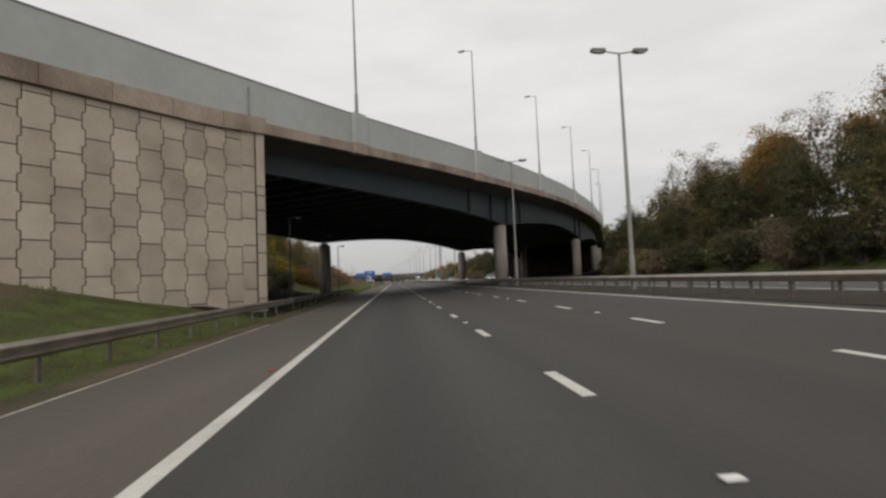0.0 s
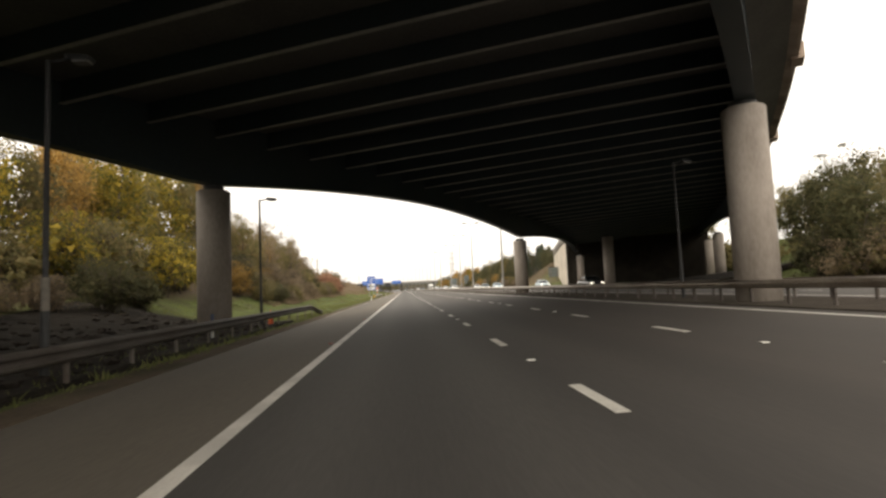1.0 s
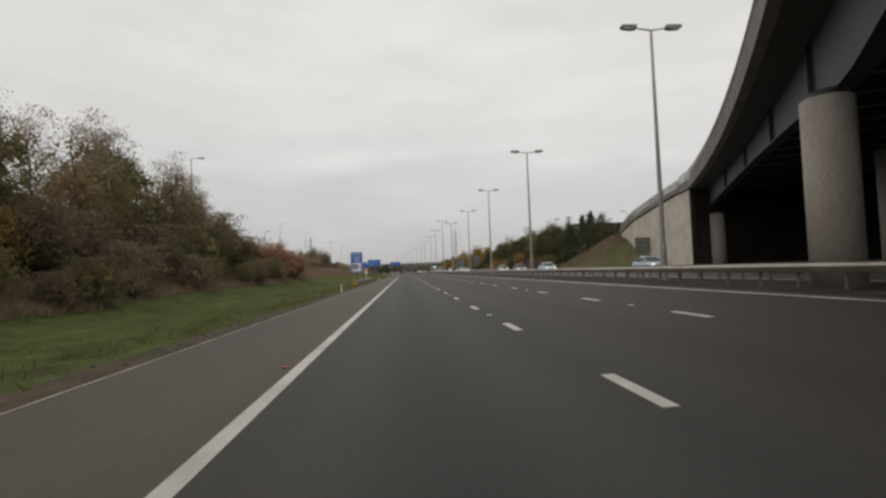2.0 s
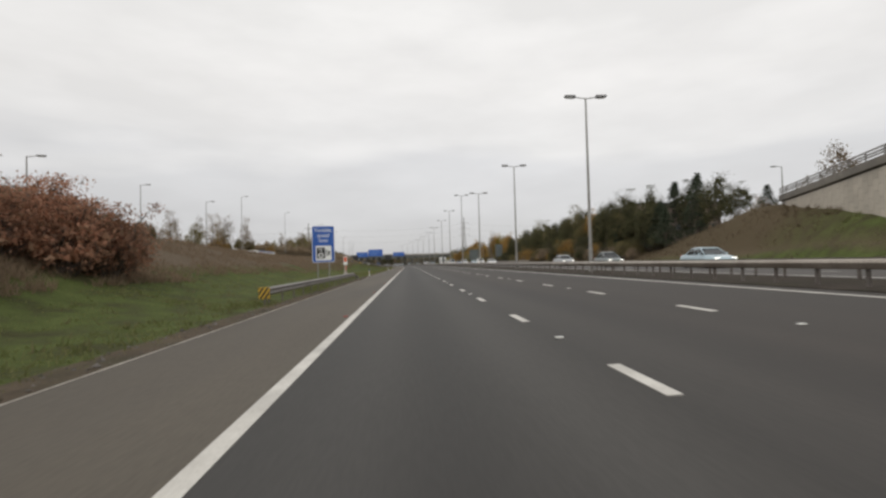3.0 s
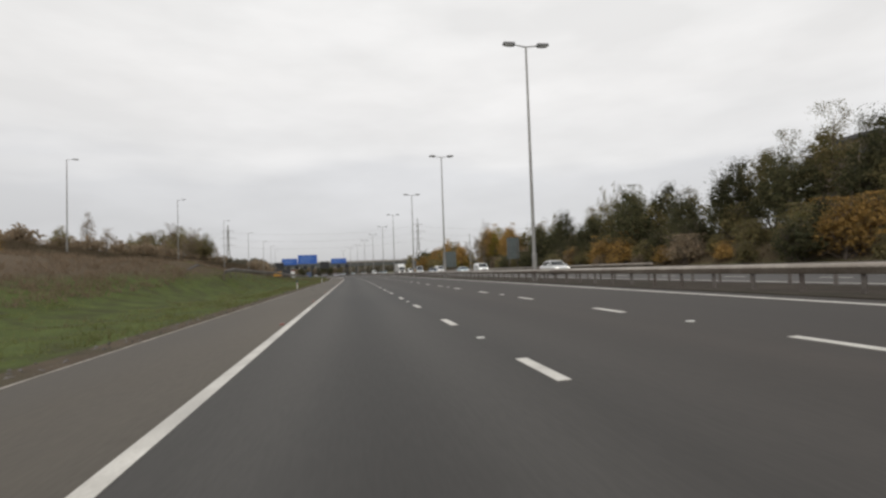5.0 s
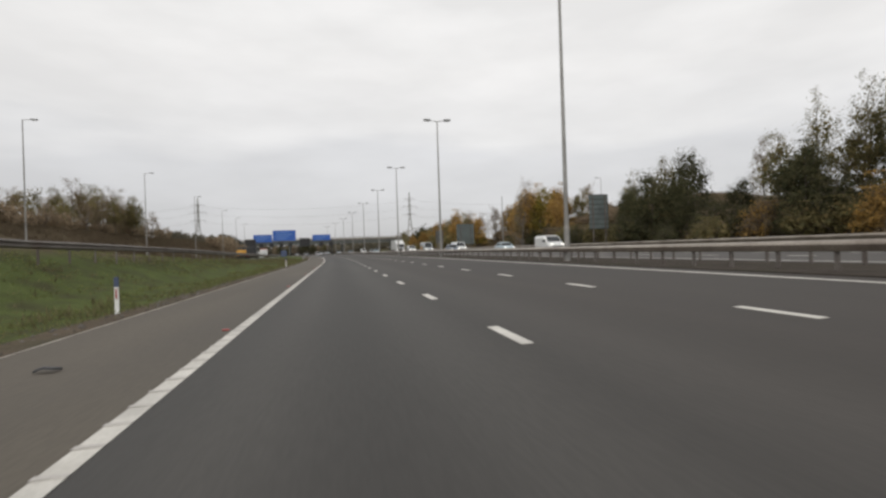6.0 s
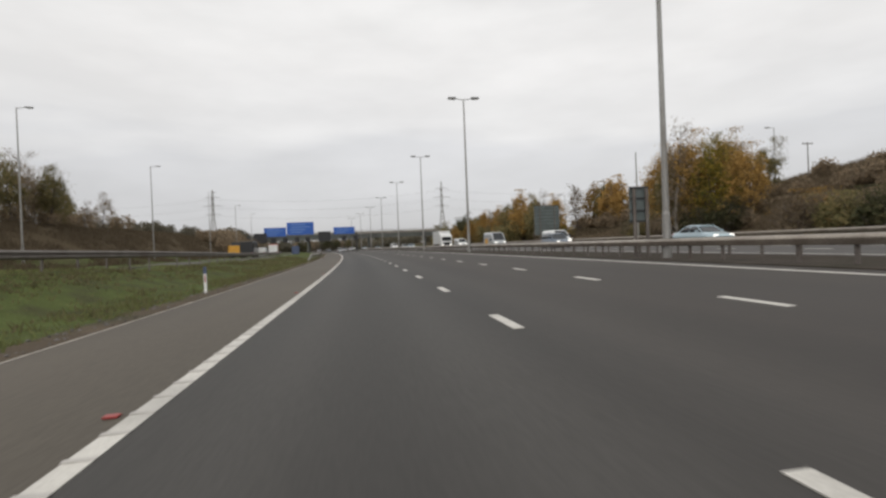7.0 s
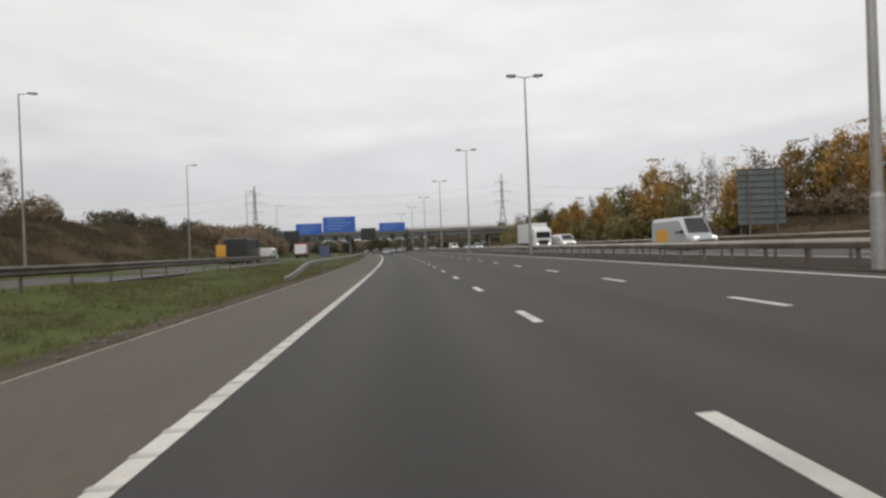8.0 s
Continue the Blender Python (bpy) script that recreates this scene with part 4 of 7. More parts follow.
def panel_wall(name, label, u0, u1, w, top_fun, floor_z, facing, pw=1.18, ph=1.40, mat="wall_panel", gap=0.026, most=300):
    """A wall along a deck edge: dark backing, and cross-shaped panels in staggered columns. facing -1: towards smaller w."""
    wall = thing(name, label, "wall", kind="structure")
    bm = bmesh.new()
    us = np.linspace(u0, u1, 24)
    rings = []
    for u in us:
        ring = []
        for ww, z in ((w, floor_z), (w, top_fun(u) - 0.02), (w - facing * 0.5, top_fun(u) - 0.02), (w - facing * 0.5, floor_z)):
            ring.append(bm.verts.new((*deck_xy(u, ww), z)))
        rings.append(ring)
    for r0, r1 in zip(rings, rings[1:]):
        for i in range(4):
            bm.faces.new((r0[i], r0[(i + 1) % 4], r1[(i + 1) % 4], r1[i]))
    bm.faces.new(rings[0][::-1])
    bm.faces.new(rings[-1])
    bmesh.ops.recalc_face_normals(bm, faces=bm.faces)
    part("backing", bm, M["joint"], wall)
    col, step = 0, pw * 0.90
    u = u1 - pw / 2 if facing < 0 else u0 + pw / 2
    outline = cross_panel(pw, ph, gap)
    count = 0
    rest = bmesh.new()
    while (u > u0 + pw / 2) if facing < 0 else (u < u1 - pw / 2):
        z = floor_z + 0.2 + (ph / 2) * (col % 2)
        x, y = deck_xy(u, w)
        soil = land(x - bend(y), y) - 0.3
        lim = top_fun(u) - 0.04
        while z - ph / 2 < lim - 0.05:
            if z + ph / 2 > soil:
                bm = bmesh.new() if count < most else rest
                pushed = 0.05 + 0.012 * noise.noise(Vector((u, z, 0)))
                ring = []
                for du, dz in outline:
                    p = (du, min(z + dz, lim))
                    if not ring or abs(p[0] - ring[-1][0]) + abs(p[1] - ring[-1][1]) > 0.001:
                        ring.append(p)
                front = [bm.verts.new((*deck_xy(u + du, w + facing * pushed), zz)) for du, zz in ring]
                back = [bm.verts.new((*deck_xy(u + du, w - facing * 0.03), zz)) for du, zz in ring]
                faces = [bm.faces.new(front)]
                for i in range(len(ring)):
                    k = (i + 1) % len(ring)
                    faces.append(bm.faces.new((front[i], front[k], back[k], back[i])))
                bmesh.ops.recalc_face_normals(bm, faces=faces)
                if count < most:
                    part("panel", bm, M[mat], wall)
                count += 1
            z += ph
        col += 1
        u += step * facing
    if rest.faces:
        tagged(part("panel_field", rest, M[mat], wall), kind="stuff")
    else:
        rest.free()
    return wall


panel_wall("wall_near", "reinforced-earth retaining wall of cross-shaped buff concrete panels", -62, -26.3, 0.10, coping_near, -0.4, -1)


def wall_caps():
    """Coping and solid grey parapet over the near retaining wall, and its corner pier."""
    cap = thing("wall_parapet", "brown weathered coping and tall grey parapet along the retaining wall", "parapet", kind="structure")
    ends = list(np.arange(-61.4, -24.9, 2.6))
    for a, b in zip(ends, ends[1:]):
        bm = bmesh.new()
        sweep(bm, [(-0.16, 0.0), (-0.16, 0.86), (0.42, 0.89), (0.42, 0.0)], [on_deck(0, coping_near)(u) for u in np.linspace(a + 0.012, b - 0.012, 3)])
        part("coping", bm, M["coping"], cap)
    for a, b in zip(ends, ends[1:]):
        bm = bmesh.new()
        rings = []
        for u in np.linspace(a + 0.001, b - 0.001, 3):
            rings.append([bm.verts.new((*deck_xy(u, w), z)) for w, z in ((0.02, coping_near(u) + 0.865), (-0.02, panel_top(u)), (0.10, panel_top(u) + 0.02), (0.10, coping_near(u) + 0.87))])
        for r0, r1 in zip(rings, rings[1:]):
            for i in range(4):
                bm.faces.new((r0[i], r0[(i + 1) % 4], r1[(i + 1) % 4], r1[i]))
        bm.faces.new(rings[0][::-1])
        bm.faces.new(rings[-1])
        bmesh.ops.recalc_face_normals(bm, faces=bm.faces)
        part("parapet_panel", bm, M["parapet"], cap)
        bm = bmesh.new()
        sweep(bm, [(-0.05, 0.0), (-0.05, 0.06), (0.13, 0.06), (0.13, 0.0)], [on_deck(0, panel_top)(u) for u in np.linspace(a, b, 3)])
        part("parapet_cap", bm, M["cap_steel"], cap)
    # narrow corner panels beside the opening, with joints at uneven heights
    for u, wd, levels in ((-26.08, 0.86, (-0.4, 1.1, 2.5, 3.4, 4.8, 6.2, 7.6, 9.68)), (-25.3, 0.58, (-0.4, 0.6, 1.8, 3.0, 4.0, 5.3, 6.1, 6.6, 9.7))):
        x, y = deck_xy(u, 0.22)
        rot = Matrix.Rotation(edge_heading(u), 3, "Z")
        for z0, z1 in zip(levels, levels[1:]):
            bm = bmesh.new()
            box(bm, (x, y, (z0 + z1) / 2), (wd - 0.05, 0.42, z1 - z0 - 0.05), rot, 0.02)
            part("corner_panel", bm, M["wall_panel"], cap)
        bm = bmesh.new()
        box(bm, (x, y, 4.6), (wd + 0.02, 0.34, 10.0), rot)
        part("corner_backing", bm, M["joint"], cap)
    # slim cover strip over the parapet's end joint
    bm = bmesh.new()
    x, y = deck_xy(-26.0, -0.07)
    box(bm, (x, y, coping_near(-26.0) + 1.65), (0.06, 0.06, 1.55), Matrix.Rotation(edge_heading(-26), 3, "Z"), 0.01)
    part("joint_cover", bm, M["lamp_steel"], cap)
    # return wall under the deck, in the same shade-darkened concrete
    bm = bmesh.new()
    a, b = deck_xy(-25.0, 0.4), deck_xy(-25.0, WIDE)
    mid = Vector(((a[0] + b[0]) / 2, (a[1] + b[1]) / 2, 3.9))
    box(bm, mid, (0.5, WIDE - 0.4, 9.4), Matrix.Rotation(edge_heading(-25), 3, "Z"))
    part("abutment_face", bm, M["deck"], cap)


wall_caps()
panel_wall("wall_far", "pale panelled abutment wall beyond the opposite carriageway", 82.2, 124, WIDE - 0.1, lambda u: coping_far(u) + 0.22, -0.2, 1, 0.78, 0.92, "pale_panel", 0.012)


def far_abutment():
    f = thing("abutment", "concrete abutment closing the bridge beyond the opposite carriageway", "abutment", kind="structure")
    # concrete given the near-black soil tone to paint in the bridge's shadow
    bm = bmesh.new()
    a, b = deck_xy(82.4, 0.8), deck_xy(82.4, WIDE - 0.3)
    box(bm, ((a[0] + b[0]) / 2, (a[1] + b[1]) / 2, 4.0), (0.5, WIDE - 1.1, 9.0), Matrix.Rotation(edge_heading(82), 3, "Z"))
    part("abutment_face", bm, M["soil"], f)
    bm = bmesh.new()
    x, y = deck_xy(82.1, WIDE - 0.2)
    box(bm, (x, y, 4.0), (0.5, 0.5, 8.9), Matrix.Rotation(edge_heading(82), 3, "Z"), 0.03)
    # this pier too is coloured as if in shadow
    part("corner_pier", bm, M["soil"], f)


far_abutment()


def approach(name, label, us, w0, w1, foot0, foot1):
    """Earth fill that carries the road up to the bridge, with its asphalt on top."""
    a = thing(name, label, "embankment", kind="structure")

    def top(u, w):
        return (coping_near(u) + 0.72) * (1 - w / WIDE) + (coping_far(u) + 0.62) * w / WIDE
    for part_name, za, zb, mat in (("fill", -0.6, 0.0, M["grass"]), ("carriageway", 0.0, 0.05, M["far_asphalt"])):
        bm = bmesh.new()
        rings = []
        for u in us:
            ring = []
            for w, up in ((w0 if part_name == "carriageway" else foot0, 0), (w0, 1), (w1, 1), (w1 if part_name == "carriageway" else foot1, 0)):
                z = top(u, w) + zb if up else (top(u, w) + za if part_name == "carriageway" else za)
                ring.append(bm.verts.new((*deck_xy(u, w), z)))
            rings.append(ring)
        for r0, r1 in zip(rings, rings[1:]):
            for i in range(4):
                bm.faces.new((r0[i], r0[(i + 1) % 4], r1[(i + 1) % 4], r1[i]))
        bm.faces.new(rings[0][::-1])
        bm.faces.new(rings[-1])
        bmesh.ops.recalc_face_normals(bm, faces=bm.faces)
        part(part_name, bm, mat, a)


approach("approach_near", "earth embankment behind the retaining wall carrying the bridge road", list(np.arange(-62.0, -25.2, 4.0)) + [-25.4], 0.7, 19.5, 0.7, 32)
approach("approach_far", "earth embankment carrying the road on from the bridge", list(np.arange(112.2, 129.0, 4.0)), 0.5, 19.5, -11, 19.5)
bm = bmesh.new()
rings = []
for u in np.arange(-24.8, 111.9, 3.0):
    rings.append([bm.verts.new((*deck_xy(u, w), z)) for w, z in ((0.6, coping_near(u) + 0.79), (0.6, coping_near(u) + 0.86), (WIDE - 0.7, coping_far(u) + 0.76), (WIDE - 0.7, coping_far(u) + 0.69))])
for r0, r1 in zip(rings, rings[1:]):
    for i in range(4):
        bm.faces.new((r0[i], r0[(i + 1) % 4], r1[(i + 1) % 4], r1[i]))
bmesh.ops.recalc_face_normals(bm, faces=bm.faces)
part("carriageway", bm, M["far_asphalt"], bridge)

# ---------------------------------------------------------------- lighting columns
def twin_lamp(h):
    """Median column with two lanterns on a cross arm; the base is at the origin."""
    t = thing("street_lamp", "tall grey steel lighting column with two lanterns on the median", "street lamp", group="median lamps")
    bm = bmesh.new()
    tube(bm, (0, 0, -0.1), (0, 0, 1.6), 0.15, 0.145, 14)
    tube(bm, (0, 0, 1.7), (0, 0, h), 0.115, 0.06, 12)
    tube(bm, (0, 0, 1.6), (0, 0, 1.7), 0.145, 0.115, 14)
    part("column", bm, M["lamp_steel"], t)
    for s in (-1, 1):
        bm = bmesh.new()
        tube(bm, (s * 0.85, 0, h + 0.10), (0, 0, h - 0.02), 0.035, 0.045, 8)
        part("arm", bm, M["lamp_steel"], t)
        bm = bmesh.new()
        box(bm, (s * 1.12, 0, h + 0.16), (0.78, 0.36, 0.22), Matrix.Rotation(-s * 0.10, 3, "Y"), 0.08)
        for v in bm.verts:
            if s * v.co.x > 1.3 and v.co.z > h + 0.16:
                v.co.z -= 0.06
        lan = part("lantern", bm, M["lantern"], t)
        bm = bmesh.new()
        box(bm, (s * 1.17, 0, h + 0.045), (0.5, 0.28, 0.06), Matrix.Rotation(-s * 0.10, 3, "Y"), 0.02)
        part("lens", bm, M["lens"], lan)
    return t


# place on the plan and height of the lanterns
MEDIAN_LAMPS = ((10.05, 20.1, 12.4), (9.85, 44.1, 12.3), (10.2, 97.5, 12.4), (9.55, 120.4, 11.7), (10.5, 147.9, 12.45), (10.7, 173.7, 12.45), (9.55, 196.8, 12.3), (9.2, 220.5, 15.1),
                (9.15, 251.9, 15.0), (9.1, 283.5, 15.0), (8.08, 314.5, 14.8), (7.35, 345.5, 14.7), (5.7, 377, 14.7), (3.5, 410, 14.6), (0.9, 443, 14.6), (-2.5, 474, 14.6), (-6.6, 505, 14.6))
for x, y, top in MEDIAN_LAMPS:
    z = land(x - bend(y), y)
    twin_lamp(top - z).matrix_basis = Matrix.Translation((x, y, z))


def single_lamp(height, label, group, mat="lamp_steel", head="lantern", thin=1.0, band=False, reach=0.75):
    t = thing("street_lamp", label, "street lamp", group=group)
    bm = bmesh.new()
    tube(bm, (0, 0, -0.1), (0, 0, 1.4), 0.12 * thin, 0.115 * thin, 12)
    tube(bm, (0, 0, 1.4), (0, 0, height), 0.085 * thin, 0.045, 10)
    part("column", bm, M[mat], t)
    if band:
        bm = bmesh.new()
        tube(bm, (0, 0, 1.35), (0, 0, 1.95), 0.118 * thin, 0.118 * thin, 12)
        part("band", bm, M["far_coping"], t, "grey-white painted band")
    bm = bmesh.new()
    tube(bm, (0, 0, height - 0.04), (reach, 0, height + 0.02), 0.032, 0.03, 8)
    part("bracket", bm, M[mat], t)
    bm = bmesh.new()
    long = 0.62 if reach > 0.5 else 0.45
    box(bm, (reach + long / 2 - 0.06, 0, height + 0.03), (long, 0.26, 0.13), bevel=0.05)
    for v in bm.verts:
        if v.co.x > reach + long * 0.6 and v.co.z > height + 0.03:
            v.co.z -= 0.035
    lan = part("lantern", bm, M[head], t)
    bm = bmesh.new()
    box(bm, (reach + long / 2 - 0.02, 0, height - 0.05), (long * 0.65, 0.2, 0.04), bevel=0.015)
    part("lens", bm, M["lens"] if head == "lantern" else M["lantern"], lan)
    return t


# on the bridge parapet
first = None
for k in range(-1, 6):
    u = k * 16.5 - 0.93
    x, y = deck_xy(u, 0.02)
    m = Matrix.Translation((x, y, panel_top(u) + 0.05)) @ Matrix.Rotation(radians(165), 4, "Z")
    if first is None:
        first = single_lamp(9.7, "slim steel lighting column standing behind the bridge parapet", "bridge lamps")
        first.matrix_basis = m
    else:
        copy_thing(first, m)
# along the slip road on the bank: place, and the height of the lantern above the motorway
for X, y, top in ((-23.2, 127.7, 13.5), (-29, 150.9, 9.5), (-36.6, 182.0, 12.3), (-34.1, 197.3, 11.9), (-36.2, 221.8, 15.9), (-36.4, 260.4, 16.4), (-31.0, 284.4, 14.7), (-30.2, 315.3, 14.2), (-29.2, 343.2, 13.5), (-28.4, 372.7, 13.0), (-28.4, 403, 13.0), (-28.4, 435, 13.0)):
    ob = single_lamp(top - at(X, y).z, "slim steel lighting column with one lantern beside the slip road", "slip road lamps")
    ob.matrix_basis = Matrix.Translation(at(X, y))
# low columns and lanterns take dark steel so they read as shaded silhouettes
banded = single_lamp(6.0, "low lighting column with a pale band, darkened for bridge shade", "underpass lamps", "dark_steel", "dark_steel", 0.62, True, 0.4)
banded.matrix_basis = Matrix.Translation(at(-8.35, 44.2))
low = single_lamp(6.0, "low lighting column beside the bridge, darkened as a silhouette", "underpass lamps", "dark_steel", "dark_steel", 0.62, False, 0.4)
low.matrix_basis = Matrix.Translation(at(-8.6, 59.3))
copy_thing(low, Matrix.Translation(at(-8.75, 30.6)))
copy_thing(low, Matrix.Translation(at(10.2, 56.2)))
side = single_lamp(4.6, "short steel lighting column behind the mound", "far verge lamps")
side.matrix_basis = Matrix.Translation(at(40, 168)) @ Matrix.Rotation(radians(180), 4, "Z")
tall = single_lamp(7.8, "slim steel lighting column behind the far verge", "far verge lamps")
tall.matrix_basis = Matrix.Translation(at(52.7, 326.8)) @ Matrix.Rotation(radians(180), 4, "Z")
for X, y in ((42.5, 369), (40, 400)):
    copy_thing(tall, Matrix.Translation(at(X, y)) @ Matrix.Rotation(radians(180), 4, "Z"))


# ---------------------------------------------------------------- signs
def letters(body, size, mat, parent, m, name="lettering"):
    cu = bpy.data.curves.new(name, "FONT")
    cu.body, cu.size, cu.align_x, cu.align_y, cu.extrude = body, size, "CENTER", "CENTER", 0.004
    tmp = new(name, cu)
    me = bpy.data.meshes.new_from_object(tmp)
    bpy.data.objects.remove(tmp)
    bpy.data.curves.remove(cu)
    me.materials.append(mat)
    ob = new(name, me)
    ob.parent = parent
    ob.matrix_basis = m
    return ob


def speed_sign():
    p = at(-9.74, 159.36)
    s = thing("road_sign", "blue roadside sign with white words and a camera picture", "road sign", Matrix.Translation(p) @ Matrix.Rotation(radians(8), 4, "Z"))
    z0 = 1.49 - p.z
    w, h = 1.95, 3.25
    face = Matrix.Rotation(radians(90), 4, "X")

    def plate(name, cx, cz, sx, sz, y, mat, r=0.08, label=""):
        bm = bmesh.new()
        box(bm, (cx, y, cz), (sx, 0.012, sz))
        es = [e for e in bm.edges if abs(e.verts[0].co.x - e.verts[1].co.x) < 1e-5 and abs(e.verts[0].co.z - e.verts[1].co.z) < 1e-5]
        if r:
            bmesh.ops.bevel(bm, geom=es, offset=r, segments=5, affect="EDGES", profile=0.5)
        return part(name, bm, mat, s, label)
    plate("border", 0, z0 + h / 2, w, h, 0.0, M["sign_white"], 0.13, "thin white border plate")
    plate("face", 0, z0 + h / 2, w - 0.07, h - 0.07, -0.006, M["sign_blue"], 0.11, "blue sign face")
    for i, word in enumerate(("Variable", "speed", "limit")):
        letters(word, 0.46, M["sign_white"], s, Matrix.Translation((0, -0.016, z0 + 2.86 - i * 0.46)) @ face)
    plate("camera_panel", 0.02, z0 + 0.83, 1.36, 1.30, -0.011, M["sign_white"], 0.05, "white panel of the camera picture")
    plate("camera_body", -0.22, z0 + 0.83, 0.72, 1.0, -0.016, M["sign_black"], 0.1, "black camera body")
    for cz, r in ((0.62, 0.235), (1.14, 0.135)):
        for rr, mat, y in ((r, M["sign_white"], -0.024), (r * 0.62, M["sign_black"], -0.030)):
            bm = bmesh.new()
            tube(bm, (-0.22, y - 0.003, z0 + cz), (-0.22, y + 0.003, z0 + cz), rr, rr, 24)
            part("camera_lens", bm, mat, s)
    for i, hh in enumerate((0.66, 0.56, 0.46)):
        plate("camera_hood", 0.22 + i * 0.10, z0 + 0.83, 0.05, hh, -0.016, M["sign_black"], 0.0)
    plate("camera_hood", 0.52, z0 + 0.83, 0.12, 0.34, -0.016, M["sign_black"], 0.0)
    for x in (-0.5, 0.5):
        bm = bmesh.new()
        tube(bm, (x, 0.07, -0.3), (x, 0.07, z0 + h - 0.2), 0.055, 0.055, 10)
        part("post", bm, M["lamp_steel"], s)
    for z in (0.5, 1.7, 2.8):
        bm = bmesh.new()
        box(bm, (0, 0.03, z0 + z), (w - 0.2, 0.04, 0.07))
        part("brace", bm, M["galv"], s)


speed_sign()


def end_marker():
    """Striped plate on the start of the barrier."""
    p = at(-7.6, 132.2, 0.48)
    s = thing("hazard_marker", "yellow and black striped plate on the end of the steel barrier", "road marker", Matrix.Translation(p))
    bm = bmesh.new()
    box(bm, (0, 0, 0), (0.42, 0.03, 0.44), bevel=0.01)
    part("plate", bm, M["yellow"], s)
    for i in range(-2, 3):
        bm = bmesh.new()
        vs = box(bm, (i * 0.17, -0.018, 0), (0.075, 0.006, 0.75), Matrix.Rotation(radians(35), 3, "Y"))
        for n, c in (((1, 0, 0), 0.2), ((-1, 0, 0), 0.2), ((0, 0, 1), 0.21), ((0, 0, -1), 0.21)):
            g = bm.verts[:] + bm.edges[:] + bm.faces[:]
            bmesh.ops.bisect_plane(bm, geom=g, plane_co=Vector(n) * c, plane_no=n, clear_outer=True)
        if bm.faces:
            part("stripe", bm, M["sign_black"], s)
        else:
            bm.free()
    bm = bmesh.new()
    box(bm, (0, 0.04, -0.45), (0.07, 0.05, 0.75), bevel=0.01)
    part("post", bm, M["old_galv"], s)


end_marker()


def marker_post():
    s = thing("marker_post", "white plastic verge post with a blue top and red strip", "marker post", group="verge marker posts")
    bm = bmesh.new()
    box(bm, (0, 0, 0.39), (0.095, 0.045, 0.90), bevel=0.012)
    part("post", bm, M["sign_white"], s)
    bm = bmesh.new()
    box(bm, (0, 0, 0.80), (0.103, 0.053, 0.24), bevel=0.012)
    part("cap", bm, M["cap_blue"], s, "blue and black top")
    bm = bmesh.new()
    box(bm, (0, -0.028, 0.52), (0.034, 0.006, 0.24))
    part("reflector", bm, M["stud_red"], s, "red reflector strip")
    return s


mp = marker_post()
posts = [(-7.04, 115.1), (-7.06, 177.35), (-7.28, 241.8), (-7.3, 284.9), (-8.4, 52.5)]
mp.matrix_basis = Matrix.Translation(at(*posts[0]))
for X, y in posts[1:]:
    copy_thing(mp, Matrix.Translation(at(X, y)))


def direction_board(X, y, w, h, foot, label, yaw=0.0):
    """A large sign for the other carriageway, seen from behind: sheeting with rails and posts."""
    p = at(X, y)
    up = foot - p.z
    s = thing("roadside_sign", label, "road sign", Matrix.Translation(p) @ Matrix.Rotation(radians(yaw), 4, "Z"), "sign backs")
    n = max(3, int(h / 0.52))
    for i in range(n):
        bm = bmesh.new()
        box(bm, (0, 0.03, up + (i + 0.5) * h / n), (w, 0.03, h / n - 0.02), bevel=0.006)
        part("panel", bm, M["sign_back"], s)
    for i in range(n + 1):
        bm = bmesh.new()
        box(bm, (0, -0.01, up + min(max(i * h / n, 0.05), h - 0.05)), (w - 0.05, 0.05, 0.07))
        part("rail", bm, M["dark_steel"], s)
    for x in ((-w * 0.32, w * 0.32) if w < 3 else (-w * 0.28, w * 0.30)):
        bm = bmesh.new()
        tube(bm, (x, -0.10, -0.4), (x, -0.10, up + h - 0.1), 0.07, 0.07, 10)
        part("post", bm, M["old_galv"], s)
    return s


direction_board(28.0, 283.6, 2.4, 4.05, 2.82, "back of a grey roadside sign beyond the opposite carriageway")
direction_board(9.5, 286.0, 0.86, 1.5, 1.7, "back of a small grey sign on the central reserve")
direction_board(29.1, 346.5, 4.2, 4.8, 2.03, "back of a wide grey direction sign on two posts")
direction_board(28.2, 137.4, 2.0, 1.95, 2.45, "dark back of a roadside sign before the abutment wall")


def marker_board():
    """White head with an orange square on a narrow post, behind the end of the barrier."""
    p = at(-8.85, 168.0)
    s = thing("marker_board", "white roadside board with an orange square on a narrow post", "road marker", Matrix.Translation((p.x, p.y, p.z)))
    up = -p.z
    for name, z0, z1, w, d, mat in (("board", 1.22, 2.1, 0.39, 0.12, M["sign_white"]), ("post", -0.3, 1.24, 0.22, 0.14, M["kerb"]), ("foot", -0.3, 0.42, 0.40, 0.30, M["kerb"])):
        bm = bmesh.new()
        box(bm, (0, 0, up + (z0 + z1) / 2), (w, d, z1 - z0), bevel=0.02)
        part(name, bm, mat, s)
    for x, z0, z1, w, y in ((0.0, 1.55, 2.03, 0.29, -0.064), (0.05, 0.62, 1.12, 0.08, -0.074)):
        bm = bmesh.new()
        box(bm, (x, y, up + (z0 + z1) / 2), (w, 0.008, z1 - z0))
        part("orange_panel", bm, M["orange"], s, "signal orange panel")


marker_board()


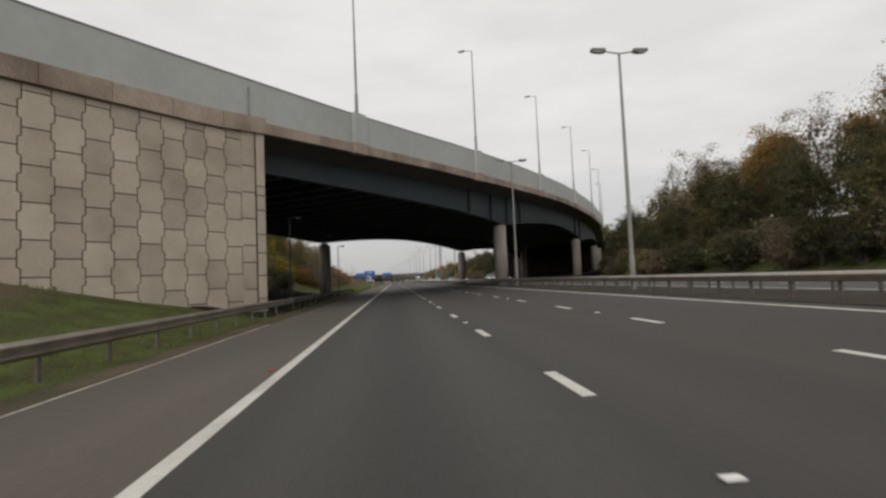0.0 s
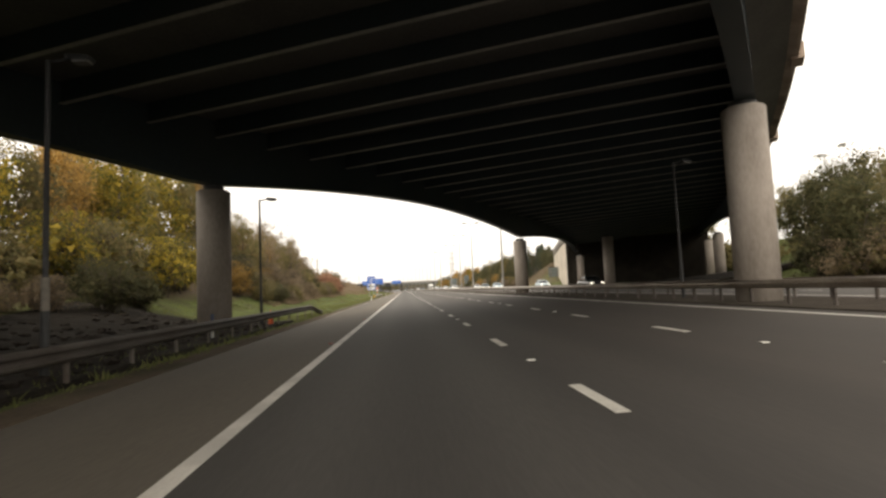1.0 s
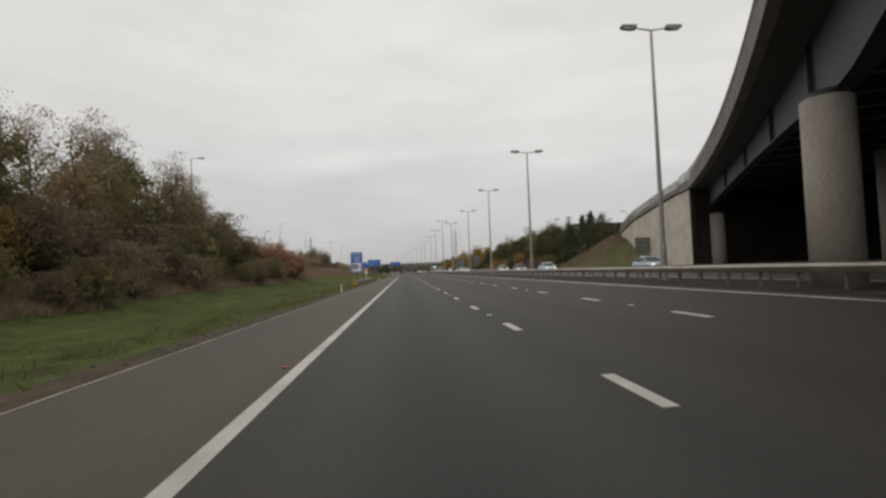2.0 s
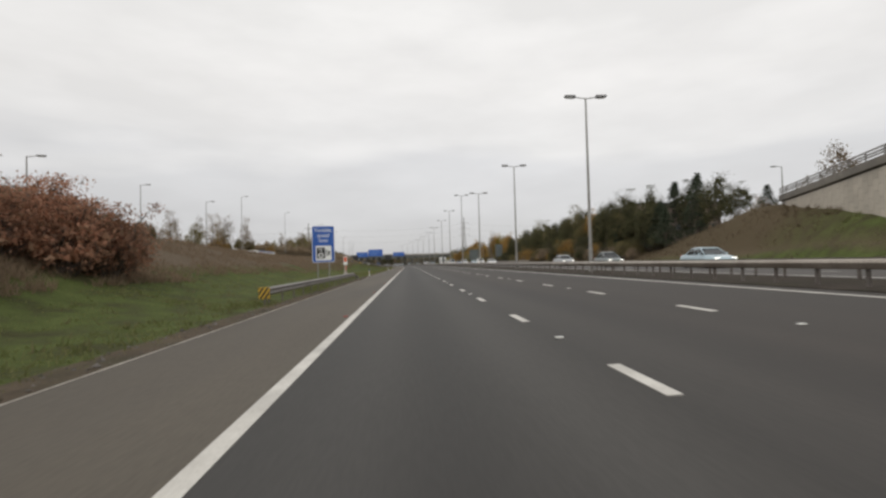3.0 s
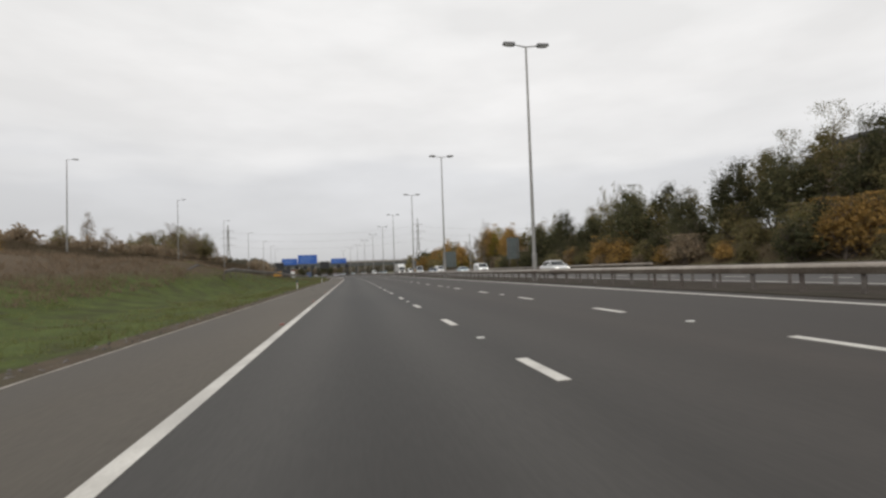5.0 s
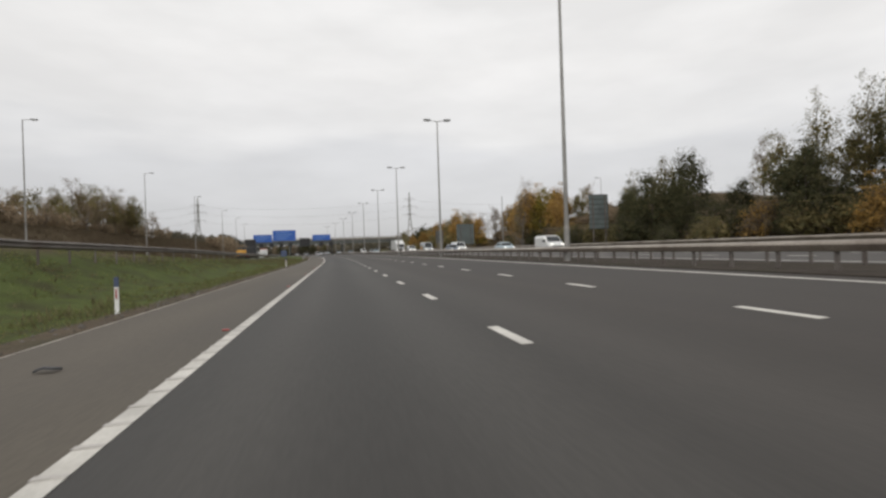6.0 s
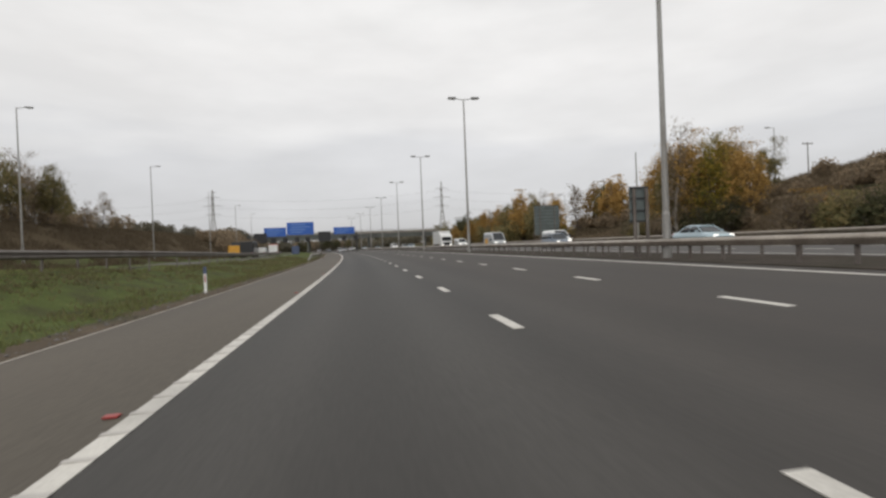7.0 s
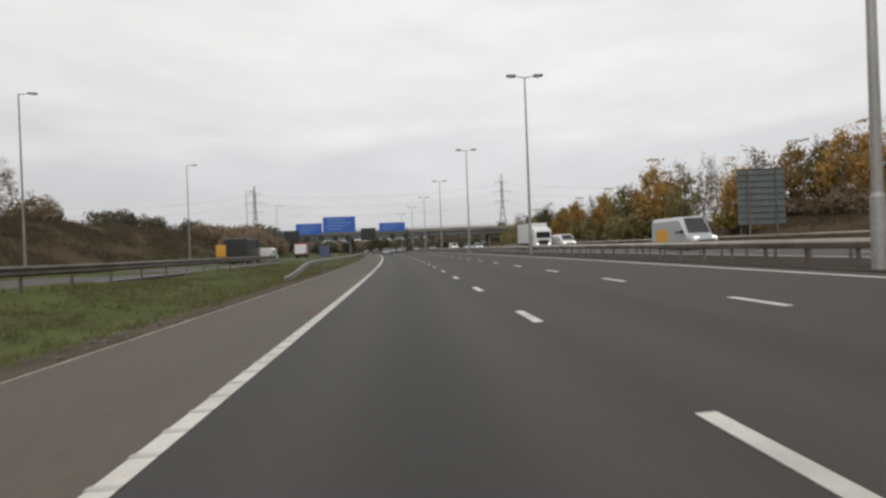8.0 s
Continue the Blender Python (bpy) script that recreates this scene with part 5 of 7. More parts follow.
def traffic_cone():
    p = at(-8.3, 59.8)
    s = thing("traffic_cone", "orange traffic cone standing behind the steel barrier", "traffic cone", Matrix.Translation(p))
    bm = bmesh.new()
    box(bm, (0, 0, 0.02), (0.42, 0.42, 0.05), bevel=0.015)
    part("base", bm, M["sign_black"], s)
    bm = bmesh.new()
    tube(bm, (0, 0, 0.04), (0, 0, 0.75), 0.15, 0.03, 16)
    part("cone", bm, M["orange"], s)
    bm = bmesh.new()
    tube(bm, (0, 0, 0.36), (0, 0, 0.56), 0.102, 0.067, 16)
    part("sleeve", bm, M["sign_white"], s)


traffic_cone()


def gantry():
    y = 455.0
    x0, x1 = -41.0 - bend(455), -4.1 - bend(455)
    g = thing("sign_gantry", "dark steel gantry with blue direction signs and message panels", "sign gantry")
    def place(X, z):
        return Vector((X + bend(y), y, z))
    for z in (5.2, 6.4):
        for dy in (-0.6, 0.6):
            bm = bmesh.new()
            box(bm, ((x0 + x1) / 2 + bend(y), y + dy, z), (x1 - x0, 0.16, 0.16))
            part("chord", bm, M["sign_back"], g)
    X = x0
    while X < x1 - 1:
        for dy in (-0.6, 0.6):
            for xa, za, zb in ((X, 5.2, 6.4), (X + 1.4, 6.4, 5.2)):
                bm = bmesh.new()
                tube(bm, (xa + bend(y), y + dy, za), (xa + 1.4 + bend(y), y + dy, zb), 0.05, 0.05, 6)
                part("lattice_bar", bm, M["sign_back"], g)
        X += 2.8
    for X in (x0, x1):
        for dy in (-0.6, 0.6):
            bm = bmesh.new()
            box(bm, (X + bend(y), y + dy, 3.0), (0.4, 0.3, 8.2), bevel=0.02)
            part("leg", bm, M["dark_steel"], g)
    return g, y


gantry_ob, GY = gantry()


def board(x0, x1, z0, z1, y, mat, parent, bars=()):
    bm = bmesh.new()
    box(bm, ((x0 + x1) / 2, y, (z0 + z1) / 2), (x1 - x0, 0.15, z1 - z0), bevel=0.02)
    b = part("sign_board", bm, mat, parent)
    for fx, fz, fw, fh in bars:
        bm = bmesh.new()
        box(bm, (x0 + fx * (x1 - x0), y - 0.09, z0 + fz * (z1 - z0)), (fw * (x1 - x0), 0.02, fh * (z1 - z0)))
        part("text_bar", bm, M["sign_print"], b)
    return b


BARS = ((0.42, 0.82, 0.55, 0.07), (0.5, 0.62, 0.72, 0.07), (0.4, 0.42, 0.6, 0.07), (0.35, 0.22, 0.45, 0.07))
board(-35.7, -28.3, 6.2, 9.35, GY - 0.8, M["sign_blue"], gantry_ob, BARS)
board(-28.0, -18.8, 6.6, 11.0, GY - 0.8, M["sign_blue"], gantry_ob, BARS)
board(-12.0, -4.6, 6.4, 8.85, GY - 0.8, M["sign_blue"], gantry_ob, BARS)
for a, b in ((-39.2, -34.8), (-17.3, -13.1)):
    board(a, b, 4.0, 7.5, GY - 0.85, M["sign_black"], gantry_ob)
for x in (-32.6, -28.6, -24.6, -21.0, -15.0, -8.4, -4.4):
    board(x - 0.8, x + 0.8, 4.1, 5.7, GY - 1.0, M["sign_black"], gantry_ob)


nose = thing("nose_sign", "small dark blue sign standing at the nose of the slip road", "road sign", Matrix.Translation(at(-14.0, 400)))
bm = bmesh.new()
box(bm, (0, 0, 1.25), (1.8, 0.08, 2.0), bevel=0.03)
part("panel", bm, M["cap_blue"], nose)
for sx in (-0.6, 0.6):
    bm = bmesh.new()
    tube(bm, (sx, 0.09, -0.2), (sx, 0.09, 2.2), 0.05, 0.05, 8)
    part("post", bm, M["galv"], nose)


# ---------------------------------------------------------------- far overbridge
def far_bridge():
    y = 486.0
    b = thing("far_bridge", "low dark overbridge with a pale parapet crossing the motorway", "bridge")
    turn = Matrix.Rotation(radians(-2.5), 3, "Z")
    for name, z, dy, s, mat in (("girder", 5.95, -4.0, (110, 0.5, 1.35), M["far_bridge"]), ("girder", 5.95, 4.0, (110, 0.5, 1.35), M["far_bridge"]), ("deck", 6.8, 0.0, (110, 9.4, 0.4), M["far_bridge"]),
                                ("parapet", 7.45, -4.6, (110, 0.25, 0.9), M["far_coping"]), ("parapet", 7.45, 4.6, (110, 0.25, 0.9), M["far_coping"])):
        bm = bmesh.new()
        box(bm, Vector((4, y, z)) + turn @ Vector((0, dy, 0)), s, turn, 0.04)
        part(name, bm, mat, b)
    for x in np.arange(-50, 59, 2.2):
        bm = bmesh.new()
        box(bm, Vector((4, y, 8.15)) + turn @ Vector((x, -4.6, 0)), (0.12, 0.10, 0.5), turn)
        part("rail_post", bm, M["far_coping"], b)
    bm = bmesh.new()
    box(bm, Vector((4, y, 8.4)) + turn @ Vector((0, -4.6, 0)), (110, 0.12, 0.12), turn)
    part("rail", bm, M["far_coping"], b)
    for x in (-46, -24, 0.6, 24, 47):
        for dy in (-2.6, 2.6):
            bm = bmesh.new()
            tube(bm, (x, y + dy - (x - 4) * 0.0437, -1.0), (x, y + dy - (x - 4) * 0.0437, 5.3), 0.45, 0.45, 16)
            part("pier", bm, M["far_bridge"], b)


far_bridge()


def pylon(x, y, h, label):
    t = thing("electricity_pylon", label, "pylon", Matrix.Translation((x, y, 0)), "pylons")
    bm = bmesh.new()

    def half(z):
        return 0.5 + 3.0 * max(0.0, 1 - z / (h * 0.62)) ** 1.3 + 0.35 * (1 - z / h)
    zs = [0, h * 0.15, h * 0.28, h * 0.39, h * 0.49, h * 0.58, h * 0.66, h * 0.74, h * 0.82, h * 0.9, h]
    for a, b in zip(zs, zs[1:]):
        ra, rb = half(a), half(b) if b < h else 0.1
        for sx, sy in ((1, 1), (1, -1), (-1, 1), (-1, -1)):
            tube(bm, (sx * ra, sy * ra, a), (sx * rb, sy * rb, b), 0.19, 0.16, 4)
        for s in (1, -1):
            tube(bm, (ra, s * ra, a), (-rb, s * rb, b), 0.10, 0.10, 4)
            tube(bm, (-ra, s * ra, a), (rb, s * rb, b), 0.10, 0.10, 4)
    part("tower", bm, M["lamp_steel"], t)
    for z, l in ((h * 0.62, 5.0), (h * 0.75, 6.2), (h * 0.88, 4.6)):
        bm = bmesh.new()
        for s in (-1, 1):
            tube(bm, (0, 0, z), (s * l, 0, z + 0.1), 0.13, 0.06, 4)
            tube(bm, (0, 0, z + 1.0), (s * l, 0, z + 0.1), 0.09, 0.05, 4)
            tube(bm, (s * l, 0, z + 0.1), (s * l, 0, z - 1.2), 0.06, 0.06, 4)
        part("cross_arm", bm, M["lamp_steel"], t)
    return t


PYLONS = ((-98.7, 628, 43.2), (54.6, 631, 46.5))
pylon(*PYLONS[0], "grey lattice steel electricity pylon far beyond the slip road")
pylon(*PYLONS[1], "grey lattice steel electricity pylon rising behind the distant trees")


def power_lines():
    """Cables hanging between the two pylons, and on past them."""
    for h0, h1, off in ((0.62, 0.62, -5), (0.75, 0.75, -6.2), (0.88, 0.88, -4.6), (0.62, 0.62, 5), (0.75, 0.75, 6.2), (0.88, 0.88, 4.6)):
        c = bpy.data.curves.new("power_line", "CURVE")
        c.dimensions, c.bevel_depth, c.bevel_resolution = "3D", 0.024, 1
        (xa, ya, ha), (xb, yb, hb) = PYLONS
        ends = [(xa - 150, ya + 30, ha * h0), (xa + off, ya, ha * h0 - 1.1), (xb + off, yb, hb * h1 - 1.1), (xb + 160, yb + 20, hb * h1)]
        for a, b in zip(ends, ends[1:]):
            sp = c.splines.new("POLY")
            sp.points.add(12)
            for i in range(13):
                f = i / 12
                p = Vector(a).lerp(Vector(b), f)
                sp.points[i].co = (p.x, p.y, p.z - 16 * f * (1 - f), 1)
        c.materials.append(M["lamp_steel"])
        tagged(new("power_line", c), "thin grey overhead power cables strung between pylons", "power line", "power lines")


power_lines()


def plain_pole(X, y, top, r, label, name="pole"):
    """A thin pole that stands on the far bank."""
    p = thing(name, label, "pole", Matrix.Translation(at(X, y)))
    h = top - at(X, y).z
    bm = bmesh.new()
    tube(bm, (0, 0, -0.2), (0, 0, h), r, r * 0.6, 10)
    part("shaft", bm, M["lamp_steel"] if name == "pole" else M["bark"], p)
    bm = bmesh.new()
    tube(bm, (0, 0, -0.1), (0, 0, 0.7), r * 1.6, r * 1.6, 10)
    part("base", bm, M["lamp_steel"] if name == "pole" else M["bark"], p)
    return p, h


plain_pole(28.2, 318.5, 10.3, 0.10, "tall thin steel mast behind the far barrier")
camera_post, h = plain_pole(47.0, 353.0, 6.0, 0.07, "short steel post with a small box on the far bank")
bm = bmesh.new()
box(bm, (0, 0, h + 0.1), (0.5, 0.25, 0.25), bevel=0.04)
part("box_top", bm, M["lamp_steel"], camera_post)
wire_pole, h = plain_pole(87.5, 356.5, 18.5, 0.14, "wooden pole with a cross arm behind the hill", "utility_pole")
bm = bmesh.new()
box(bm, (0, 0, h - 0.25), (2.4, 0.14, 0.16), bevel=0.02)
part("cross_arm", bm, M["bark"], wire_pole)
for s in (-1, 0, 1):
    bm = bmesh.new()
    tube(bm, (s * 1.0, 0, h - 0.17), (s * 1.0, 0, h + 0.15), 0.05, 0.03, 8)
    part("insulator", bm, M["lamp_steel"], wire_pole)


# ---------------------------------------------------------------- building behind the far trees
def building():
    b = thing("office_building", "flat-roofed brown brick building standing behind the trees", "building", Matrix.Translation((52.4, 234.5, 0)))
    for cx, cy, sx, sy, h in ((11, 2.6, 22, 5.2, 13.9), (-1.6, 3.2, 3.2, 4, 12.1)):
        bm = bmesh.new()
        box(bm, (cx, cy, h / 2), (sx, sy, h))
        part("wall", bm, M["brick_far"], b)
        bm = bmesh.new()
        box(bm, (cx, cy, h + 0.25), (sx + 0.6, sy + 0.6, 0.5), bevel=0.05)
        part("roof", bm, M["roof_dark"], b)
        n = int(sx / 3)
        for i in range(n):
            for z in (h - 2.4, h - 5.6):
                bm = bmesh.new()
                box(bm, (cx - sx / 2 + (i + 0.5) * sx / n, cy - sy / 2 - 0.02, z), (1.7, 0.08, 1.5))
                part("window", bm, M["car_glass"], b)


building()

# ---------------------------------------------------------------- trees and bushes
rng = np.random.default_rng(7)


def leaf_tris(p, size, r):
    """One small leaf triangle at each point, turned at random."""
    a = r.normal(size=p.shape)
    a /= np.linalg.norm(a, axis=1)[:, None]
    b = np.cross(a, r.normal(size=p.shape))
    b /= np.linalg.norm(b, axis=1)[:, None]
    s = size * (0.55 + 0.9 * r.random((len(p), 1)))
    return np.stack([p - a * s, p + a * s * 0.6 - b * s * 0.7, p + a * s * 0.6 + b * s * 0.7], axis=1).reshape(-1, 3)


def tree(name, label, height, spread, leaf, seed, fine=6600, core=1300, bare=0.2, bark="bark", stems=1, low=0.12, droop=0.0, far=False, size=0.068):
    """A tapered trunk with limbs and twigs, and a crown of small leaves that thins out towards its edge; the foot is at the origin."""
    r = np.random.default_rng(seed)
    t = thing(name, label, "bush" if name == "bush" else "tree")
    bm = bmesh.new()
    tips = []
    for s in range(stems):
        lean = r.normal(size=2) * (0.05 if stems == 1 else 0.22)
        top = Vector((lean[0] * height, lean[1] * height, height * 0.93))
        base = Vector((r.normal() * 0.25 * (stems > 1), r.normal() * 0.25 * (stems > 1), -0.3))
        r0 = 0.011 * height + 0.03
        last, rad = base, r0
        for k in range(1, 6):
            f = k / 5
            p = base.lerp(top, f) + Vector((r.normal() * 0.025, r.normal() * 0.025, 0)) * height * (1 if k < 5 else 0)
            nr = r0 * (1 - f) ** 0.8 + 0.012
            tube(bm, last, p, rad, nr, 4 if far else 6, caps=False)
            for b in range((4 if k < 5 else 3) - far):
                ang = r.random() * 6.283
                reach = spread * (0.5 + 0.5 * r.random()) * (1.12 - 0.66 * f) / (1 if stems == 1 else 1.25)
                start = last.lerp(p, r.random())
                mid = start + Vector((math.cos(ang) * reach * 0.55, math.sin(ang) * reach * 0.55, reach * (0.32 + 0.25 * r.random())))
                end = mid + Vector((math.cos(ang + r.normal() * 0.4) * reach * 0.45, math.sin(ang + r.normal() * 0.4) * reach * 0.45, reach * (0.15 + 0.4 * r.random())))
                tube(bm, start, mid, nr * 0.55, nr * 0.28, 3 if far else 4, caps=False)
                tube(bm, mid, end, nr * 0.28, 0.008, 3, caps=False)
                for q in range(2 if far else 3):
                    tw = mid.lerp(end, r.random()) + Vector(r.normal(size=3).tolist()) * reach * 0.28
                    if not far:
                        tube(bm, mid.lerp(end, 0.2 + 0.6 * r.random()), tw, 0.010, 0.004, 3, caps=False)
                    tips.append(tw)
                tips += [end, mid.lerp(end, 0.5)]
            last, rad = p, nr
        tips.append(top)
    part("trunk", bm, M[bark], t)
    tips = [p for p in tips if p.z > height * low and r.random() > bare]
    cs = np.array([list(p) for p in tips])
    # clumps that fill an uneven crown round the limbs
    n = int(110 * (1 - bare))
    d = r.normal(size=(n, 3))
    d /= np.linalg.norm(d, axis=1)[:, None]
    lobes = r.normal(size=(8, 3))
    lobes /= np.linalg.norm(lobes, axis=1)[:, None]
    bulge = 0.70 + 0.34 * np.max(d @ lobes.T, axis=1) ** 3
    rad = bulge * (0.4 + 0.6 * r.random(n) ** 0.5)
    z0 = height * low
    fill = np.stack([d[:, 0] * spread * rad, d[:, 1] * spread * rad, z0 + (height - z0) * (0.5 + 0.50 * d[:, 2] * rad)], axis=1)
    fill[:, :2] *= np.clip(1.22 - 0.70 * (fill[:, 2] - z0) / (height - z0), 0.3, 1.1)[:, None]
    cs = np.vstack([cs, fill])
    wide = spread * (0.06 + 0.085 * r.random(len(cs)))
    count = fine // 3 if far else fine
    pick = r.integers(0, len(cs), count)
    p = cs[pick] + r.normal(size=(count, 3)) * wide[pick][:, None] * np.array([1, 1, 0.8])
    if droop:
        p[:, 2] -= droop * r.random(count) ** 1.5
    inner = core // 2 if far else core
    c0 = fill[r.integers(0, len(fill), inner)]
    mid = np.array([0, 0, z0 + (height - z0) * 0.45])
    q = mid + (c0 - mid) * 0.80 + r.normal(size=(inner, 3)) * spread * 0.07
    p[:, 2] = np.clip(p[:, 2], height * 0.02, height * 1.04)
    q[:, 2] = np.clip(q[:, 2], height * 0.02, height)
    v = np.vstack([leaf_tris(p, size * (1.9 if far else 1.0), r), leaf_tris(q, size * (3.6 if far else 2.8), r)])
    crown = new("crown", cloud_mesh("crown", v.tolist(), np.arange(len(v)).reshape(-1, 3).tolist(), M[leaf]))
    crown.parent = t
    return t


def conifer(height, seed, far=False):
    r = np.random.default_rng(seed)
    t = thing("conifer", "dark green conifer with ragged tiers on the bank", "tree")
    bm = bmesh.new()
    tube(bm, (0, 0, -0.3), (0, 0, height), 0.16, 0.02, 6)
    cs = []
    for k in range(20):
        z = height * (0.10 + 0.88 * k / 20)
        reach = height * 0.32 * (1 - z / height) * (0.8 + 0.4 * r.random()) + 0.22
        for b in range(6):
            a = r.random() * 6.283
            e = Vector((math.cos(a) * reach, math.sin(a) * reach, z - 0.05 * reach + r.normal() * 0.1))
            tube(bm, (0, 0, z), e, 0.03, 0.01, 3, caps=False)
            for q in (0.35, 0.6, 0.85, 1.0):
                cs.append((e.x * q, e.y * q, z + (e.z - z) * q))
    part("trunk", bm, M["bark"], t)
    cs = np.repeat(np.array(cs), 4 if far else 11, axis=0)
    v = leaf_tris(cs + r.normal(size=cs.shape) * 0.20, 0.17 if far else 0.10, r)
    crown = new("crown", cloud_mesh("crown", v.tolist(), np.arange(len(v)).reshape(-1, 3).tolist(), M["conifer"]))
    crown.parent = t
    return t


# name, label, height, spread, leaf, then what differs from a full round crown
KINDS = {
    "green": ("tree", "dense dark green broadleaf tree on the bank", 9.0, 3.5, "leaf_dark", 11, dict(core=1600, bare=0.1)),
    "green2": ("tree", "dark olive broadleaf tree with a ragged crown", 8.0, 3.6, "leaf_dark", 12, dict(core=1500, bare=0.12)),
    "olive": ("tree", "olive and brown autumn tree with an uneven crown", 8.5, 3.2, "leaf_olive", 13, dict(core=1100)),
    "olive2": ("tree", "brownish olive tree with thin upper branches", 8.5, 2.9, "leaf_olive", 33, dict(core=700, fine=4600, droop=0.4)),
    "yellow": ("tree", "yellow-leaved autumn tree beside the road", 8.0, 3.3, "leaf_yellow", 14, dict(core=1100)),
    "orange": ("tree", "orange-brown autumn tree with thinning leaves", 7.5, 3.1, "leaf_orange", 15, dict(core=1200)),
    "brown": ("tree", "brown half-bare autumn tree with fine twigs", 8.0, 2.9, "leaf_brown", 16, dict(core=260, fine=4200, bare=0.3, size=0.06)),
    "birch": ("birch_tree", "thin half-bare birch tree with sparse brown leaves", 9.0, 1.9, "leaf_brown", 17, dict(core=120, fine=3800, bare=0.3, bark="birch_bark", droop=1.0, size=0.056)),
    "birch2": ("birch_tree", "slender birch tree with sparse yellowing leaves", 9.5, 2.0, "leaf_olive", 18, dict(core=260, fine=4400, bare=0.25, bark="birch_bark", droop=1.1, size=0.06)),
    "bush": ("bush", "dense dark green bush on the bank", 3.4, 2.4, "leaf_dark", 19, dict(fine=3000, core=900, bare=0.05, stems=4, low=0.03)),
    "bush_olive": ("bush", "olive-brown autumn bush on the bank", 3.0, 2.3, "leaf_olive", 20, dict(fine=3000, core=800, bare=0.05, stems=4, low=0.03)),
    "bush_red": ("bush", "russet red autumn bush on the bank", 3.6, 2.6, "leaf_red", 21, dict(fine=3400, core=500, bare=0.08, stems=5, low=0.03)),
    "bush_brown": ("bush", "brown thorny bush thinning in autumn", 3.0, 2.4, "leaf_brown", 22, dict(fine=3000, core=450, bare=0.12, stems=5, low=0.03)),
    "bush_yellow": ("bush", "yellow autumn bush beside the road", 3.4, 2.4, "leaf_yellow", 23, dict(fine=3000, core=700, bare=0.08, stems=4, low=0.03)),
    "bush_orange": ("bush", "orange autumn bush on the bank", 3.2, 2.3, "leaf_orange", 25, dict(fine=3000, core=700, bare=0.08, stems=4, low=0.03)),
}
SOURCES = {}


def plant(kind, X, y, scale, turn, group, far=None, wide=1.0):
    """Set one tree or bush with its foot on the ground; those far from the road are lighter."""
    if far is None:
        far = y > 372 or X < -46 or X > 43 or (X > 0 and y < 20 and X > 38)
    p = at(X, y, lump(X, y) - 0.08)
    m = Matrix.Translation(p) @ Matrix.Rotation(turn, 4, "Z")
    if (kind, far) in SOURCES:
        ob = copy_thing(SOURCES[kind, far], m)
    else:
        if kind == "conifer":
            ob = conifer(8.0, 24, far)
        else:
            *a, extra = KINDS[kind]
            ob = tree(*a, far=far, **extra)
        SOURCES[kind, far] = ob
        ob.matrix_basis = m
    ob.scale = (scale * wide, scale * wide, scale * (0.94 + 0.12 * rng.random()))
    tagged(ob, group=group)
    return ob


def belt(kinds, x0, x1, y0, y1, count, s0, s1, group):
    for i in range(count):
        kind = kinds[int(rng.integers(0, len(kinds)))]
        plant(kind, x0 + (x1 - x0) * rng.random(), y0 + (y1 - y0) * (i + rng.random()) / count, s0 + (s1 - s0) * rng.random(), rng.random() * 6.28, group)


def skyline(kinds, X, tops, group, jitter=1.2):
    """Trees in a row whose tops reach the given heights: (y, height above the datum)."""
    for i, (y, top) in enumerate(tops):
        kind = kinds[i % len(kinds)] if isinstance(kinds, (list, tuple)) else kinds
        x = X + rng.normal() * jitter * 0.6
        tall = 8.0 if kind == "conifer" else KINDS[kind][2]
        s = max(top - land(x, y), 1.5) / (tall * 0.93)
        plant(kind, x, y, s, rng.random() * 6.28, group, wide=min(1.3, max(0.8, 0.85 / s ** 0.6)))


# right-hand bank before the bridge
belt(["green", "green2", "olive", "green"], 32, 38, 22, 72, 16, 0.78, 1.05, "trees on the far bank")
belt(["birch2", "orange", "olive2", "brown", "orange"], 36, 43, 22, 72, 20, 1.25, 1.6, "trees on the far bank")
belt(["bush", "bush_olive", "bush", "bush_brown"], 29.3, 32.5, 22, 72, 20, 0.9, 1.25, "bushes on the far bank")
belt(["green", "olive", "green2", "birch2"], 36, 54, 60, 88, 13, 1.0, 1.35, "trees beside the bridge end")
belt(["bush", "bush_olive"], 31, 38, 62, 76, 8, 0.9, 1.3, "bushes beside the bridge end")
# left bank past the bridge
belt(["bush_olive", "bush", "bush_yellow"], -30, -22, 46, 64, 8, 1.0, 1.5, "bushes past the bridge")
belt(["bush_yellow", "bush_olive", "bush_olive"], -21.5, -18, 58, 80, 9, 0.9, 1.3, "bushes past the bridge")
skyline(["yellow", "olive", "orange", "yellow", "olive2"], -22.5, ((60, 11.5), (64, 10.5), (68, 11.5), (72, 12), (77, 12.3), (81, 13), (85, 14.2), (89, 13.6)), "autumn trees past the bridge")
belt(["olive", "orange", "olive2", "yellow"], -34, -25, 48, 88, 13, 1.15, 1.45, "autumn trees past the bridge")
skyline(["olive2", "brown", "olive2", "brown", "olive2"], -19.5, ((91, 9.8), (94, 9.4), (98, 9.2), (102, 9.4), (106, 9.2), (109, 9.2), (112, 9.6), (115, 9.4), (118.5, 9.0)), "trees on the near bank")
belt(["brown", "olive2", "brown"], -26, -21.5, 92, 122, 11, 0.8, 1.0, "trees on the near bank")
belt(["bush_olive", "bush_brown", "bush", "bush_olive"], -21, -16.8, 84, 121, 24, 0.75, 1.1, "bushes on the near bank")
belt(["bush_olive", "bush_brown"], -25, -20, 119, 129, 7, 0.7, 0.9, "bushes on the near bank")
